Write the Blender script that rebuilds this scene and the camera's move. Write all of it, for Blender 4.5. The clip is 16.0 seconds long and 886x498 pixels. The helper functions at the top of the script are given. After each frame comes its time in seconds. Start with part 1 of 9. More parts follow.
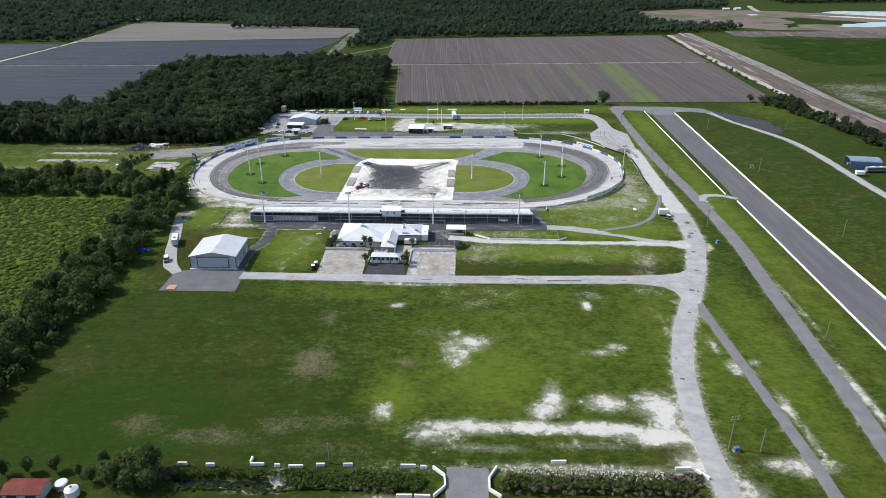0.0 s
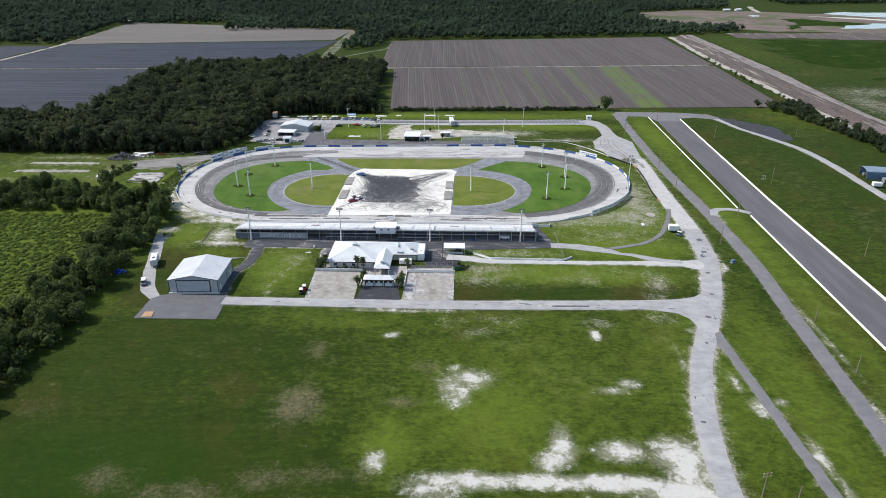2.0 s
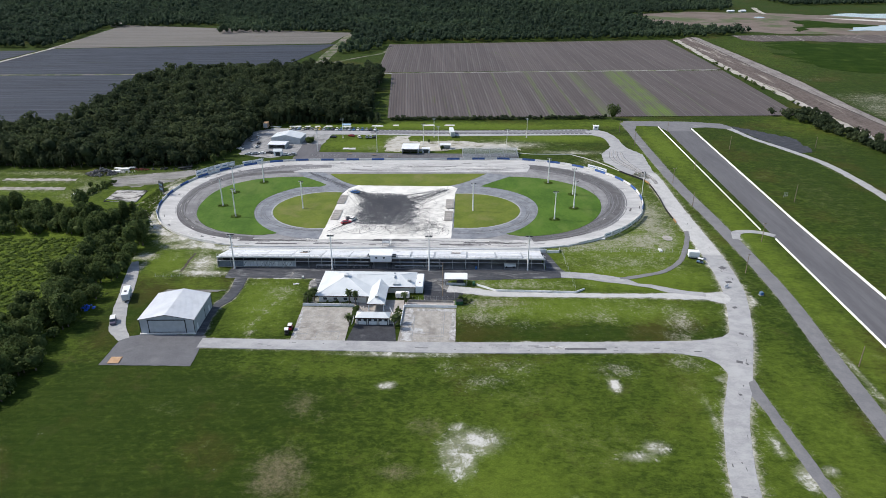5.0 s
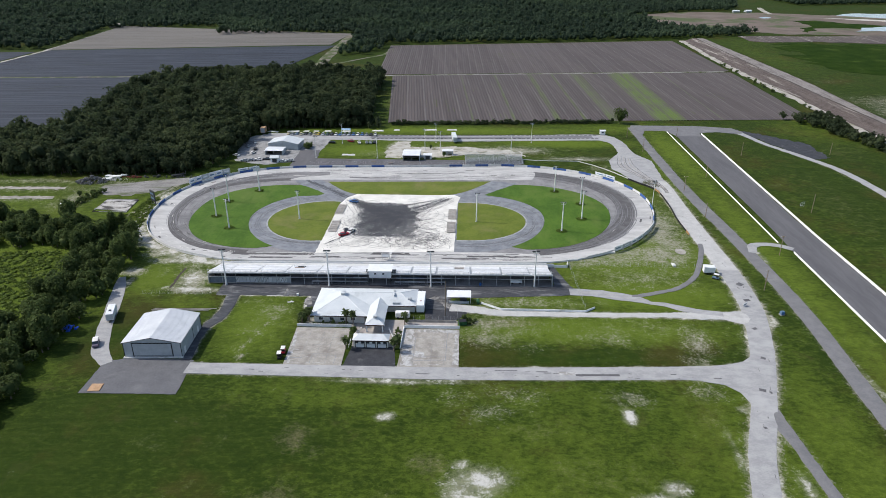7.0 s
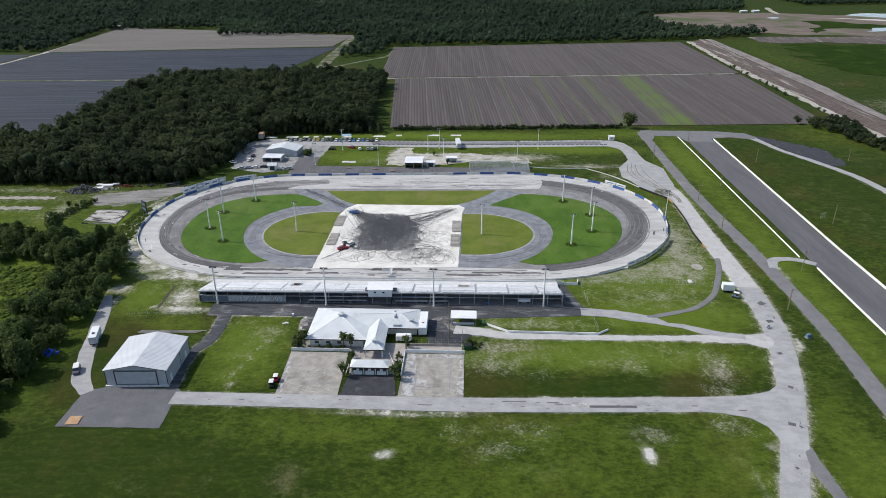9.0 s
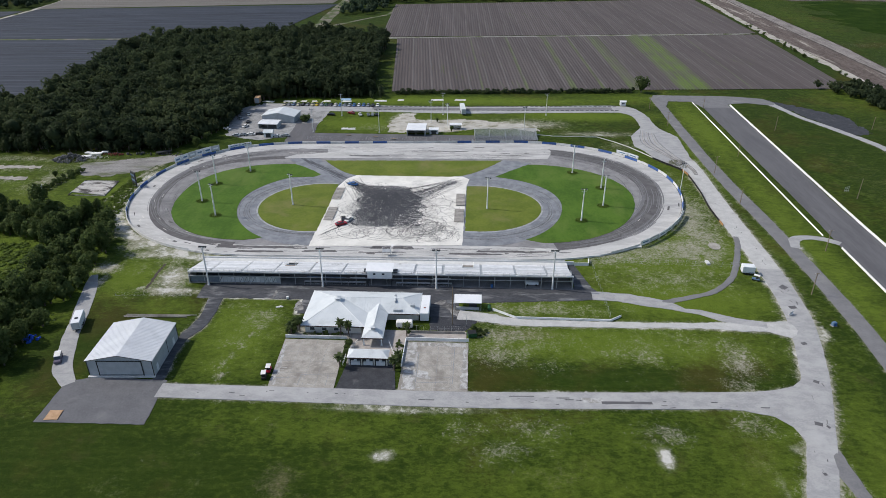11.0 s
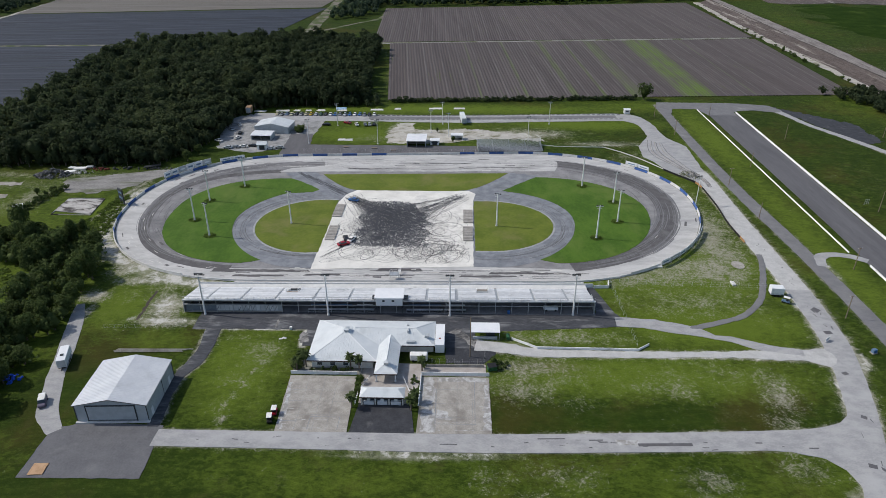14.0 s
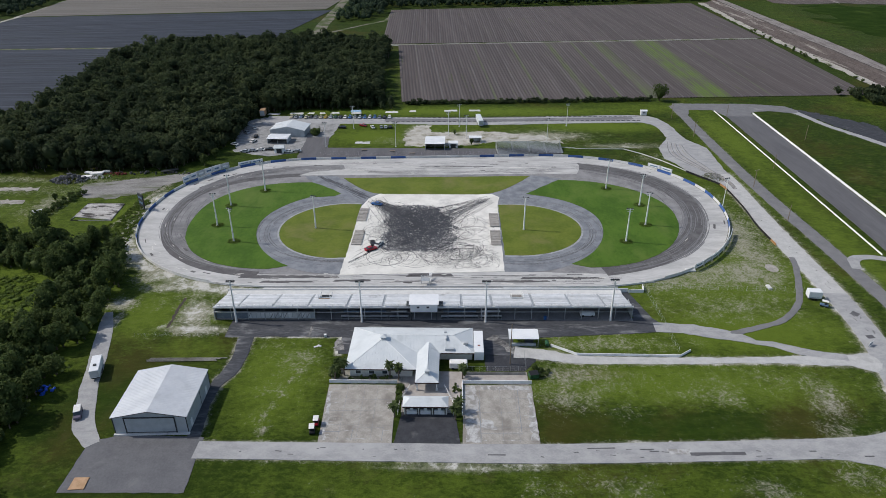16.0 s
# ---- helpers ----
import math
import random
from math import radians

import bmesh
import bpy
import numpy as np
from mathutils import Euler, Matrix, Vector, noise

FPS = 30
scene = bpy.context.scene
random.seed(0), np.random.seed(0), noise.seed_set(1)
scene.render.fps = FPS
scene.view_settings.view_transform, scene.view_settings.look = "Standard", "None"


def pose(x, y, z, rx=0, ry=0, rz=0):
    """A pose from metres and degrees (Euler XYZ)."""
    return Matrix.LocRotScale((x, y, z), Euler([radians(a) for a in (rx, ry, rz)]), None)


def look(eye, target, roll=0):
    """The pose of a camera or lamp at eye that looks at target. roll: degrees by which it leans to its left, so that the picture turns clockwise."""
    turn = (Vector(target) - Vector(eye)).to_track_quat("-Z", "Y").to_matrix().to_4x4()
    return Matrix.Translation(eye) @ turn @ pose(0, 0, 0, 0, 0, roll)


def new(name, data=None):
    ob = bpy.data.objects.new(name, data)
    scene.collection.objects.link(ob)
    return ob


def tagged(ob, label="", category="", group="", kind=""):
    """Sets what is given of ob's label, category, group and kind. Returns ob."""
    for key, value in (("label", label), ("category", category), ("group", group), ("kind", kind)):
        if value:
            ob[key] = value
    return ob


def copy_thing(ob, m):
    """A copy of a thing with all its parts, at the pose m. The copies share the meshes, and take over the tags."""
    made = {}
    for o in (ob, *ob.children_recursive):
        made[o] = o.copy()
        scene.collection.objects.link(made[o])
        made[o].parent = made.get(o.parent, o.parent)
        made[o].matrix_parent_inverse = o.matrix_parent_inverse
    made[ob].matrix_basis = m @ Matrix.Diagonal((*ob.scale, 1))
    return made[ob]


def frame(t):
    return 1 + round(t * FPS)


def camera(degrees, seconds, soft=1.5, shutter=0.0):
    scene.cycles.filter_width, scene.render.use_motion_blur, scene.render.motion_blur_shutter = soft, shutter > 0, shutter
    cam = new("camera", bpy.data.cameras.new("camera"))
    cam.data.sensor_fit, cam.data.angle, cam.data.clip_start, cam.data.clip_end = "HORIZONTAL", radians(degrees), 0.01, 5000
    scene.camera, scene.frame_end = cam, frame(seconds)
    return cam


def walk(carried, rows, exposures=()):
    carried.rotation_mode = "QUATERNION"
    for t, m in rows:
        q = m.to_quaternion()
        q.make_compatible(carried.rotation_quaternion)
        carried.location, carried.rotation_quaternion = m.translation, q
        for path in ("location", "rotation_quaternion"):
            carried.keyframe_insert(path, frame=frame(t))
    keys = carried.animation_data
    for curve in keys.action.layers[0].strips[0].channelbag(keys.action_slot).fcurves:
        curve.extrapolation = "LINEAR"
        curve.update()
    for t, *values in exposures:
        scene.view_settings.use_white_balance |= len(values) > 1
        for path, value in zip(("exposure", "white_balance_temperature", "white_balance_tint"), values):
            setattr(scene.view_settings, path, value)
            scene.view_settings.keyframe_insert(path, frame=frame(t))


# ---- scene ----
cam = camera(67.08, 16.0, 0.68)

# seconds, place, tilt, lean and heading of the drone
PATH = [
    (0.0, 4.64, -243.15, 111.61, 65.53, -0.03, 2.29),
    (0.5, 4.57, -238.49, 111.65, 65.55, -0.04, 2.27),
    (1.0, 4.41, -233.79, 111.81, 65.52, -0.01, 2.18),
    (1.5, 4.12, -229.25, 111.82, 65.53, -0.02, 2.10),
    (2.0, 3.84, -224.37, 111.78, 65.52, -0.08, 2.06),
    (2.5, 3.64, -219.55, 111.88, 65.49, -0.10, 2.01),
    (3.0, 3.39, -214.92, 111.98, 65.52, -0.10, 1.93),
    (3.5, 3.12, -210.39, 112.09, 65.53, -0.11, 1.89),
    (4.0, 2.85, -206.18, 112.24, 65.54, -0.07, 1.89),
    (6.5, 2.05, -189.02, 112.68, 65.50, 0.04, 2.06),
    (7.0, 1.82, -185.21, 112.46, 65.50, 0.04, 2.10),
    (7.5, 1.58, -181.32, 112.39, 65.51, 0.05, 2.12),
    (8.0, 1.51, -177.59, 112.37, 65.48, 0.08, 2.24),
    (8.5, 1.48, -174.03, 112.33, 65.50, 0.17, 2.31),
    (9.0, 1.27, -170.74, 112.25, 65.51, 0.19, 2.37),
    (9.3, 1.16, -168.69, 112.20, 65.50, 0.15, 2.44),
    (9.5, 1.09, -167.33, 112.17, 64.47, 0.11, 2.48),
    (9.7, 1.04, -165.87, 112.17, 63.40, 0.11, 2.52),
    (10.2, 0.80, -162.22, 112.25, 62.15, 0.11, 2.59),
    (12.0, -0.05, -149.09, 112.57, 62.04, 0.12, 2.82),
    (12.5, -1.35, -146.59, 112.43, 62.11, 0.10, 2.81),
    (13.0, -3.05, -144.45, 112.26, 62.19, 0.09, 2.34),
    (13.5, -5.39, -142.80, 112.21, 62.23, 0.08, 1.46),
    (14.0, -8.31, -141.33, 112.19, 62.23, 0.02, 1.42),
    (14.5, -11.17, -140.33, 112.11, 62.30, 0.06, 1.45),
    (15.0, -13.92, -139.49, 112.06, 62.33, 0.24, -0.15),
    (15.2, -15.44, -139.06, 111.93, 62.30, 0.05, -1.20),
    (15.5, -17.08, -138.84, 112.00, 62.33, 0.31, -1.29),
    (15.8, -19.12, -138.47, 111.75, 62.35, 0.06, -0.47),
    (16.0, -19.87, -138.23, 111.83, 62.33, 0.17, 1.01),
]
walk(cam, [(t, pose(*row)) for t, *row in PATH], [(0.0, 0.55), (4.0, 0.48), (8.0, 0.33), (10.0, 0.21), (12.5, 0.05), (16.0, 0.0)])

# ---- world and sun ----
SUN_FROM = Vector((-0.985, 0.17, 1.02))
world = bpy.data.worlds.new("sky")
scene.world = world
world.use_nodes = True
wn = world.node_tree.nodes
sky = wn.new("ShaderNodeTexSky")
sky.sky_type = "NISHITA"
sky.sun_disc = False
sky.sun_elevation = math.atan2(SUN_FROM.z, SUN_FROM.xy.length)
sky.sun_rotation = math.atan2(SUN_FROM.x, SUN_FROM.y)
sky.dust_density = 1.5
wn["Background"].inputs["Strength"].default_value = 0.118
world.node_tree.links.new(sky.outputs["Color"], wn["Background"].inputs["Color"])

sun = new("sun", bpy.data.lights.new("sun", "SUN"))
sun.data.energy = 2.9
sun.data.angle = radians(0.6)
sun.data.color = (1.0, 0.955, 0.89)
sun.matrix_basis = look(SUN_FROM * 300, (0, 0, 0))


# ---- materials ----
def nodes_of(name):
    m = bpy.data.materials.new(name)
    m.use_nodes = True
    nt = m.node_tree
    return m, nt, nt.nodes, nt.links, nt.nodes["Principled BSDF"]


def noise_node(nt, vec, scale, detail=4.0, rough=0.55, distort=0.0):
    n = nt.nodes.new("ShaderNodeTexNoise")
    n.inputs["Scale"].default_value = scale
    n.inputs["Detail"].default_value = detail
    n.inputs["Roughness"].default_value = rough
    n.inputs["Distortion"].default_value = distort
    if vec is not None:
        nt.links.new(vec, n.inputs["Vector"])
    return n.outputs["Fac"]


def ramp(nt, fac, lo, hi):
    r = nt.nodes.new("ShaderNodeMapRange")
    r.interpolation_type = "SMOOTHSTEP"
    r.inputs["From Min"].default_value = lo
    r.inputs["From Max"].default_value = hi
    nt.links.new(fac, r.inputs["Value"])
    return r.outputs["Result"]


def mixc(nt, fac, a, b):
    m = nt.nodes.new("ShaderNodeMix")
    m.data_type = "RGBA"
    for sock, v in ((m.inputs["Factor"], fac), (m.inputs["A"], a), (m.inputs["B"], b)):
        if isinstance(v, (tuple, list)):
            sock.default_value = (*v[:3], 1.0)
        elif isinstance(v, (int, float)):
            sock.default_value = v
        else:
            nt.links.new(v, sock)
    return m.outputs["Result"]


def calc(nt, op, a, b=0.5):
    m = nt.nodes.new("ShaderNodeMath")
    m.operation = op
    for sock, v in ((m.inputs[0], a), (m.inputs[1], b)):
        if isinstance(v, (int, float)):
            sock.default_value = v
        else:
            nt.links.new(v, sock)
    return m.outputs[0]


def bump(nt, bsdf, height, strength, dist):
    b = nt.nodes.new("ShaderNodeBump")
    b.inputs["Strength"].default_value = strength
    b.inputs["Distance"].default_value = dist
    nt.links.new(height, b.inputs["Height"])
    nt.links.new(b.outputs["Normal"], bsdf.inputs["Normal"])


def world_place(nt, sx=1.0, sy=1.0, sz=1.0, turn=0.0):
    g = nt.nodes.new("ShaderNodeNewGeometry")
    src = g.outputs["Position"]
    if turn:
        rot_ = nt.nodes.new("ShaderNodeMapping")
        rot_.inputs["Rotation"].default_value = (0, 0, -turn)
        nt.links.new(src, rot_.inputs["Vector"])
        src = rot_.outputs["Vector"]
    mp = nt.nodes.new("ShaderNodeMapping")
    mp.inputs["Scale"].default_value = (sx, sy, sz)
    nt.links.new(src, mp.inputs["Vector"])
    return mp.outputs["Vector"]


def surf(name, a, b, scale=0.6, rough=0.75, metal=0.0, stain=None, stain_scale=0.12, stain_at=(0.55, 0.75), grain=0.25,
         bump_d=0.01, bump_scale=8.0, vary=0.0, stretch=(1, 1, 1), stain_amount=1.0):
    """A surface with grain and broad stains, laid out in world metres."""
    m, nt, nn, ln, bs = nodes_of(name)
    p = world_place(nt, *stretch)
    fine = noise_node(nt, p, scale * 9, 3, 0.7)
    broad = noise_node(nt, p, scale, 5, 0.6)
    f = calc(nt, "ADD", calc(nt, "MULTIPLY", broad, 1 - grain), calc(nt, "MULTIPLY", fine, grain))
    col = mixc(nt, ramp(nt, f, 0.36, 0.64), a, b)
    if stain:
        s = ramp(nt, noise_node(nt, p, stain_scale, 6, 0.62, 0.4), *stain_at)
        col = mixc(nt, calc(nt, "MULTIPLY", s, stain_amount), col, stain)
    if vary:
        oi = nn.new("ShaderNodeObjectInfo")
        h = nn.new("ShaderNodeHueSaturation")
        v = nn.new("ShaderNodeMapRange")
        v.inputs["To Min"].default_value, v.inputs["To Max"].default_value = 1 - vary, 1 + vary
        ln.new(oi.outputs["Random"], v.inputs["Value"])
        ln.new(v.outputs["Result"], h.inputs["Value"])
        ln.new(col, h.inputs["Color"])
        col = h.outputs["Color"]
    ln.new(col, bs.inputs["Base Color"])
    bs.inputs["Roughness"].default_value = rough
    bs.inputs["Metallic"].default_value = metal
    bs.inputs["Specular IOR Level"].default_value = 0.3
    if bump_d:
        bump(nt, bs, noise_node(nt, p, bump_scale, 4), 0.6, bump_d)
    return m


def paint(name, col, rough=0.5, metal=0.0, dirt=0.25):
    """Painted or coated metal with a little dirt."""
    d = tuple(c * (1 - dirt) * k for c, k in zip(col, (1.0, 0.97, 0.9)))
    return surf(name, col, d, 1.1, rough, metal, grain=0.3, bump_d=0.002)


MAT = {}
MAT["asphalt_old"] = surf("asphalt_old", (0.15, 0.149, 0.155), (0.20, 0.198, 0.202), 0.25, 0.9, stain=(0.27, 0.265, 0.255), stain_scale=0.06, grain=0.45)
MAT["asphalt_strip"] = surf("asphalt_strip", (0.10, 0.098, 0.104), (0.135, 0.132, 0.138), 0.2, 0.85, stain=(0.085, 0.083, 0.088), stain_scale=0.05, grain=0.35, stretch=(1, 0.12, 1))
MAT["asphalt_apron"] = surf("asphalt_apron", (0.108, 0.109, 0.118), (0.145, 0.145, 0.154), 0.22, 0.85, stain=(0.20, 0.198, 0.2), stain_scale=0.08, stain_at=(0.55, 0.8), grain=0.4)
MAT["asphalt_dark"] = surf("asphalt_dark", (0.042, 0.045, 0.052), (0.074, 0.077, 0.087), 0.3, 0.85, stain=(0.25, 0.255, 0.26), stain_scale=0.34, stain_at=(0.50, 0.70), grain=0.55, stretch=(0.3, 1, 1), stain_amount=0.75)
MAT["asphalt_black"] = surf("asphalt_black", (0.030, 0.032, 0.038), (0.056, 0.058, 0.066), 0.4, 0.85, stain=(0.10, 0.10, 0.104), stain_scale=0.3, stain_at=(0.54, 0.76), grain=0.5)
MAT["asphalt_track"] = surf("asphalt_track", (0.19, 0.187, 0.19), (0.28, 0.275, 0.275), 0.22, 0.88, stain=(0.14, 0.137, 0.142), stain_scale=0.07, stain_at=(0.5, 0.72), grain=0.35)
MAT["asphalt_groove"] = surf("asphalt_groove", (0.085, 0.081, 0.082), (0.13, 0.124, 0.125), 0.3, 0.8, stain=(0.16, 0.155, 0.155), stain_scale=0.08, grain=0.35)
MAT["asphalt_blue"] = surf("asphalt_blue", (0.160, 0.172, 0.195), (0.25, 0.262, 0.28), 0.25, 0.85, stain=(0.12, 0.125, 0.14), stain_scale=0.09, grain=0.3)
MAT["dusty_rim"] = surf("dusty_rim", (0.27, 0.28, 0.29), (0.40, 0.405, 0.405), 0.5, 0.92, stain=(0.20, 0.21, 0.22), stain_scale=0.2, stain_at=(0.5, 0.7), grain=0.5)
MAT["shell_road"] = surf("shell_road", (0.285, 0.285, 0.29), (0.385, 0.383, 0.378), 0.4, 0.92, stain=(0.42, 0.418, 0.415), stain_scale=0.11, stain_at=(0.5, 0.75), grain=0.4, stretch=(0.6, 1, 1))
MAT["road_pale"] = surf("road_pale", (0.40, 0.395, 0.385), (0.51, 0.505, 0.49), 0.4, 0.92, stain=(0.31, 0.305, 0.30), stain_scale=0.1, stain_at=(0.52, 0.75), grain=0.5)
MAT["concrete_track"] = surf("concrete_track", (0.385, 0.381, 0.37), (0.53, 0.522, 0.508), 0.22, 0.88, stain=(0.27, 0.265, 0.265), stain_scale=0.09, stain_at=(0.52, 0.72), grain=0.35, stretch=(0.3, 1, 1))
MAT["concrete_pad"] = surf("concrete_pad", (0.63, 0.612, 0.565), (0.77, 0.75, 0.695), 0.15, 0.85, stain=(0.40, 0.395, 0.385), stain_scale=0.07, stain_at=(0.55, 0.8), grain=0.3)
MAT["dust"] = surf("dust", (0.12, 0.118, 0.115), (0.34, 0.33, 0.315), 0.5, 0.95, stain=(0.07, 0.07, 0.073), stain_scale=0.35, stain_at=(0.45, 0.62), grain=0.45)
MAT["joint"] = surf("joint", (0.19, 0.205, 0.235), (0.27, 0.28, 0.30), 0.8, 0.9, bump_d=0)
MAT["concrete_lot"] = surf("concrete_lot", (0.275, 0.256, 0.228), (0.41, 0.388, 0.352), 0.45, 0.9, stain=(0.215, 0.198, 0.176), stain_scale=0.16, stain_at=(0.46, 0.68), grain=0.5)
MAT["lot_wash"] = surf("lot_wash", (0.33, 0.325, 0.315), (0.56, 0.56, 0.555), 0.9, 0.9, stain=(0.27, 0.258, 0.24), stain_scale=0.5, stain_at=(0.42, 0.6), grain=0.5)
MAT["concrete_pale"] = surf("concrete_pale", (0.55, 0.55, 0.535), (0.66, 0.655, 0.635), 0.4, 0.85, stain=(0.38, 0.37, 0.35), stain_scale=0.2, grain=0.3, vary=0.06)
MAT["wall_white"] = surf("wall_white", (0.76, 0.76, 0.75), (0.84, 0.84, 0.825), 0.5, 0.7, stain=(0.5, 0.49, 0.46), stain_scale=0.25, grain=0.3, vary=0.06)
MAT["wall_blue"] = surf("wall_blue", (0.035, 0.085, 0.25), (0.05, 0.12, 0.33), 0.5, 0.6, stain=(0.16, 0.19, 0.27), stain_scale=0.25, vary=0.12)
MAT["rubber"] = surf("rubber", (0.028, 0.029, 0.033), (0.06, 0.061, 0.068), 0.6, 0.75, grain=0.4, bump_d=0)
MAT["rubber_felt"] = surf("rubber_felt", (0.052, 0.055, 0.064), (0.10, 0.104, 0.115), 0.5, 0.8, grain=0.5, bump_d=0)
MAT["rubber_thin"] = surf("rubber_thin", (0.05, 0.05, 0.054), (0.20, 0.198, 0.2), 1.3, 0.8, grain=0.5, bump_d=0)
MAT["turf_dark"] = surf("turf_dark", (0.042, 0.098, 0.006), (0.074, 0.142, 0.013), 0.10, 0.95, stain=(0.105, 0.155, 0.028), stain_scale=0.06, stain_at=(0.46, 0.74), grain=0.35, bump_d=0.05, bump_scale=3, stretch=(1, 0.6, 1))
MAT["turf_olive"] = surf("turf_olive", (0.085, 0.122, 0.012), (0.135, 0.165, 0.022), 0.10, 0.95, stain=(0.17, 0.165, 0.055), stain_scale=0.07, stain_at=(0.47, 0.76), grain=0.35, bump_d=0.05, bump_scale=3)
MAT["dirt_gravel"] = surf("dirt_gravel", (0.19, 0.185, 0.17), (0.33, 0.32, 0.295), 0.2, 0.95, stain=(0.11, 0.125, 0.055), stain_scale=0.1, stain_at=(0.45, 0.66), grain=0.45, bump_d=0.03)
MAT["pit_grit"] = surf("pit_grit", (0.20, 0.20, 0.20), (0.36, 0.36, 0.355), 0.3, 0.95, stain=(0.12, 0.12, 0.12), stain_scale=0.12, stain_at=(0.5, 0.7), grain=0.5, bump_d=0.02)
MAT["yard_grit"] = surf("yard_grit", (0.16, 0.155, 0.148), (0.30, 0.29, 0.275), 0.3, 0.95, stain=(0.085, 0.10, 0.045), stain_scale=0.12, stain_at=(0.5, 0.68), grain=0.5, bump_d=0.03, stretch=(0.35, 1, 1))
MAT["hangar_roof"] = surf("hangar_roof", (0.55, 0.57, 0.60), (0.63, 0.65, 0.67), 0.25, 0.45, 0.0, stain=(0.50, 0.52, 0.54), stain_scale=0.15, grain=0.25, bump_d=0)
MAT["white_metal"] = surf("white_metal", (0.70, 0.72, 0.735), (0.79, 0.80, 0.81), 0.25, 0.45, 0.0, stain=(0.6, 0.62, 0.62), stain_scale=0.15, grain=0.25, bump_d=0)
MAT["roof_metal"] = surf("roof_metal", (0.585, 0.62, 0.635), (0.65, 0.68, 0.69), 0.3, 0.55, 0.0, stain=(0.50, 0.53, 0.54), stain_scale=0.18, stain_at=(0.52, 0.75), grain=0.25, bump_d=0)
MAT["grey_metal"] = surf("grey_metal", (0.40, 0.43, 0.45), (0.47, 0.50, 0.52), 0.5, 0.5, 0.1, stain=(0.33, 0.35, 0.36), stain_scale=0.3, bump_d=0)
MAT["aluminium"] = surf("aluminium", (0.66, 0.67, 0.67), (0.80, 0.805, 0.80), 0.4, 0.5, 0.25, stain=(0.45, 0.45, 0.44), stain_scale=0.2, grain=0.35, bump_d=0, vary=0.12)
MAT["galvanised"] = surf("galvanised", (0.42, 0.44, 0.45), (0.55, 0.565, 0.57), 0.8, 0.45, 0.4, bump_d=0, vary=0.06)
MAT["dark_metal"] = paint("dark_metal", (0.045, 0.05, 0.055), 0.55)
MAT["black"] = paint("black", (0.02, 0.02, 0.022), 0.6)
MAT["trim_dark"] = paint("trim_dark", (0.06, 0.035, 0.03), 0.6)
MAT["stucco"] = surf("stucco", (0.62, 0.60, 0.56), (0.70, 0.685, 0.645), 0.6, 0.9, stain=(0.5, 0.48, 0.44), stain_scale=0.4)
MAT["red_paint"] = paint("red_paint", (0.34, 0.013, 0.028), 0.35)
MAT["blue_paint"] = paint("blue_paint", (0.05, 0.16, 0.42), 0.4)
MAT["pale_blue"] = paint("pale_blue", (0.34, 0.52, 0.70), 0.6)
MAT["slate_panel"] = surf("slate_panel", (0.15, 0.18, 0.22), (0.20, 0.235, 0.27), 0.5, 0.6, stain=(0.27, 0.29, 0.31), stain_scale=0.3, bump_d=0)
MAT["blue_roof"] = surf("blue_roof", (0.19, 0.25, 0.33), (0.25, 0.31, 0.385), 0.4, 0.5, 0.1, stain=(0.30, 0.35, 0.40), stain_scale=0.3, bump_d=0)
MAT["steel_blue"] = surf("steel_blue", (0.10, 0.17, 0.27), (0.14, 0.22, 0.33), 0.4, 0.5, 0.1, stain=(0.2, 0.26, 0.33), stain_scale=0.3, bump_d=0)
MAT["orange_mesh"] = paint("orange_mesh", (0.48, 0.27, 0.12), 0.7)
MAT["yellow_paint"] = paint("yellow_paint", (0.62, 0.45, 0.03), 0.4)
MAT["sand_paint"] = paint("sand_paint", (0.62, 0.58, 0.40), 0.4)
MAT["green_paint"] = paint("green_paint", (0.035, 0.12, 0.055), 0.5, 0.0, 0.5)
MAT["silver_paint"] = paint("silver_paint", (0.42, 0.44, 0.46), 0.3, 0.5)
MAT["white_paint"] = paint("white_paint", (0.8, 0.8, 0.79), 0.35, 0.0, 0.12)
MAT["tan_board"] = surf("tan_board", (0.40, 0.25, 0.14), (0.50, 0.33, 0.20), 0.8, 0.85, stain=(0.3, 0.18, 0.1), stain_scale=0.5)
MAT["wood_pole"] = surf("wood_pole", (0.17, 0.13, 0.095), (0.27, 0.215, 0.16), 1.5, 0.9, stretch=(4, 4, 0.4))
MAT["wood_grey"] = surf("wood_grey", (0.28, 0.26, 0.235), (0.38, 0.36, 0.33), 1.0, 0.9, vary=0.15)
MAT["rust_roof"] = surf("rust_roof", (0.14, 0.026, 0.02), (0.20, 0.05, 0.035), 0.5, 0.75, stain=(0.18, 0.05, 0.03), stain_scale=0.4)
MAT["pavers"] = surf("pavers", (0.33, 0.30, 0.275), (0.42, 0.39, 0.365), 0.5, 0.9, stain=(0.46, 0.43, 0.40), stain_scale=0.2)
MAT["bark"] = surf("bark", (0.10, 0.08, 0.06), (0.17, 0.14, 0.11), 1.5, 0.95, stretch=(3, 3, 0.6), bump_d=0.03)
MAT["dusk_paint"] = paint("dusk_paint", (0.13, 0.115, 0.17), 0.4)
MAT["tarp_blue"] = paint("tarp_blue", (0.02, 0.10, 0.62), 0.4)
MAT["rubble"] = surf("rubble", (0.055, 0.054, 0.055), (0.17, 0.168, 0.168), 0.9, 0.95, vary=0.3)
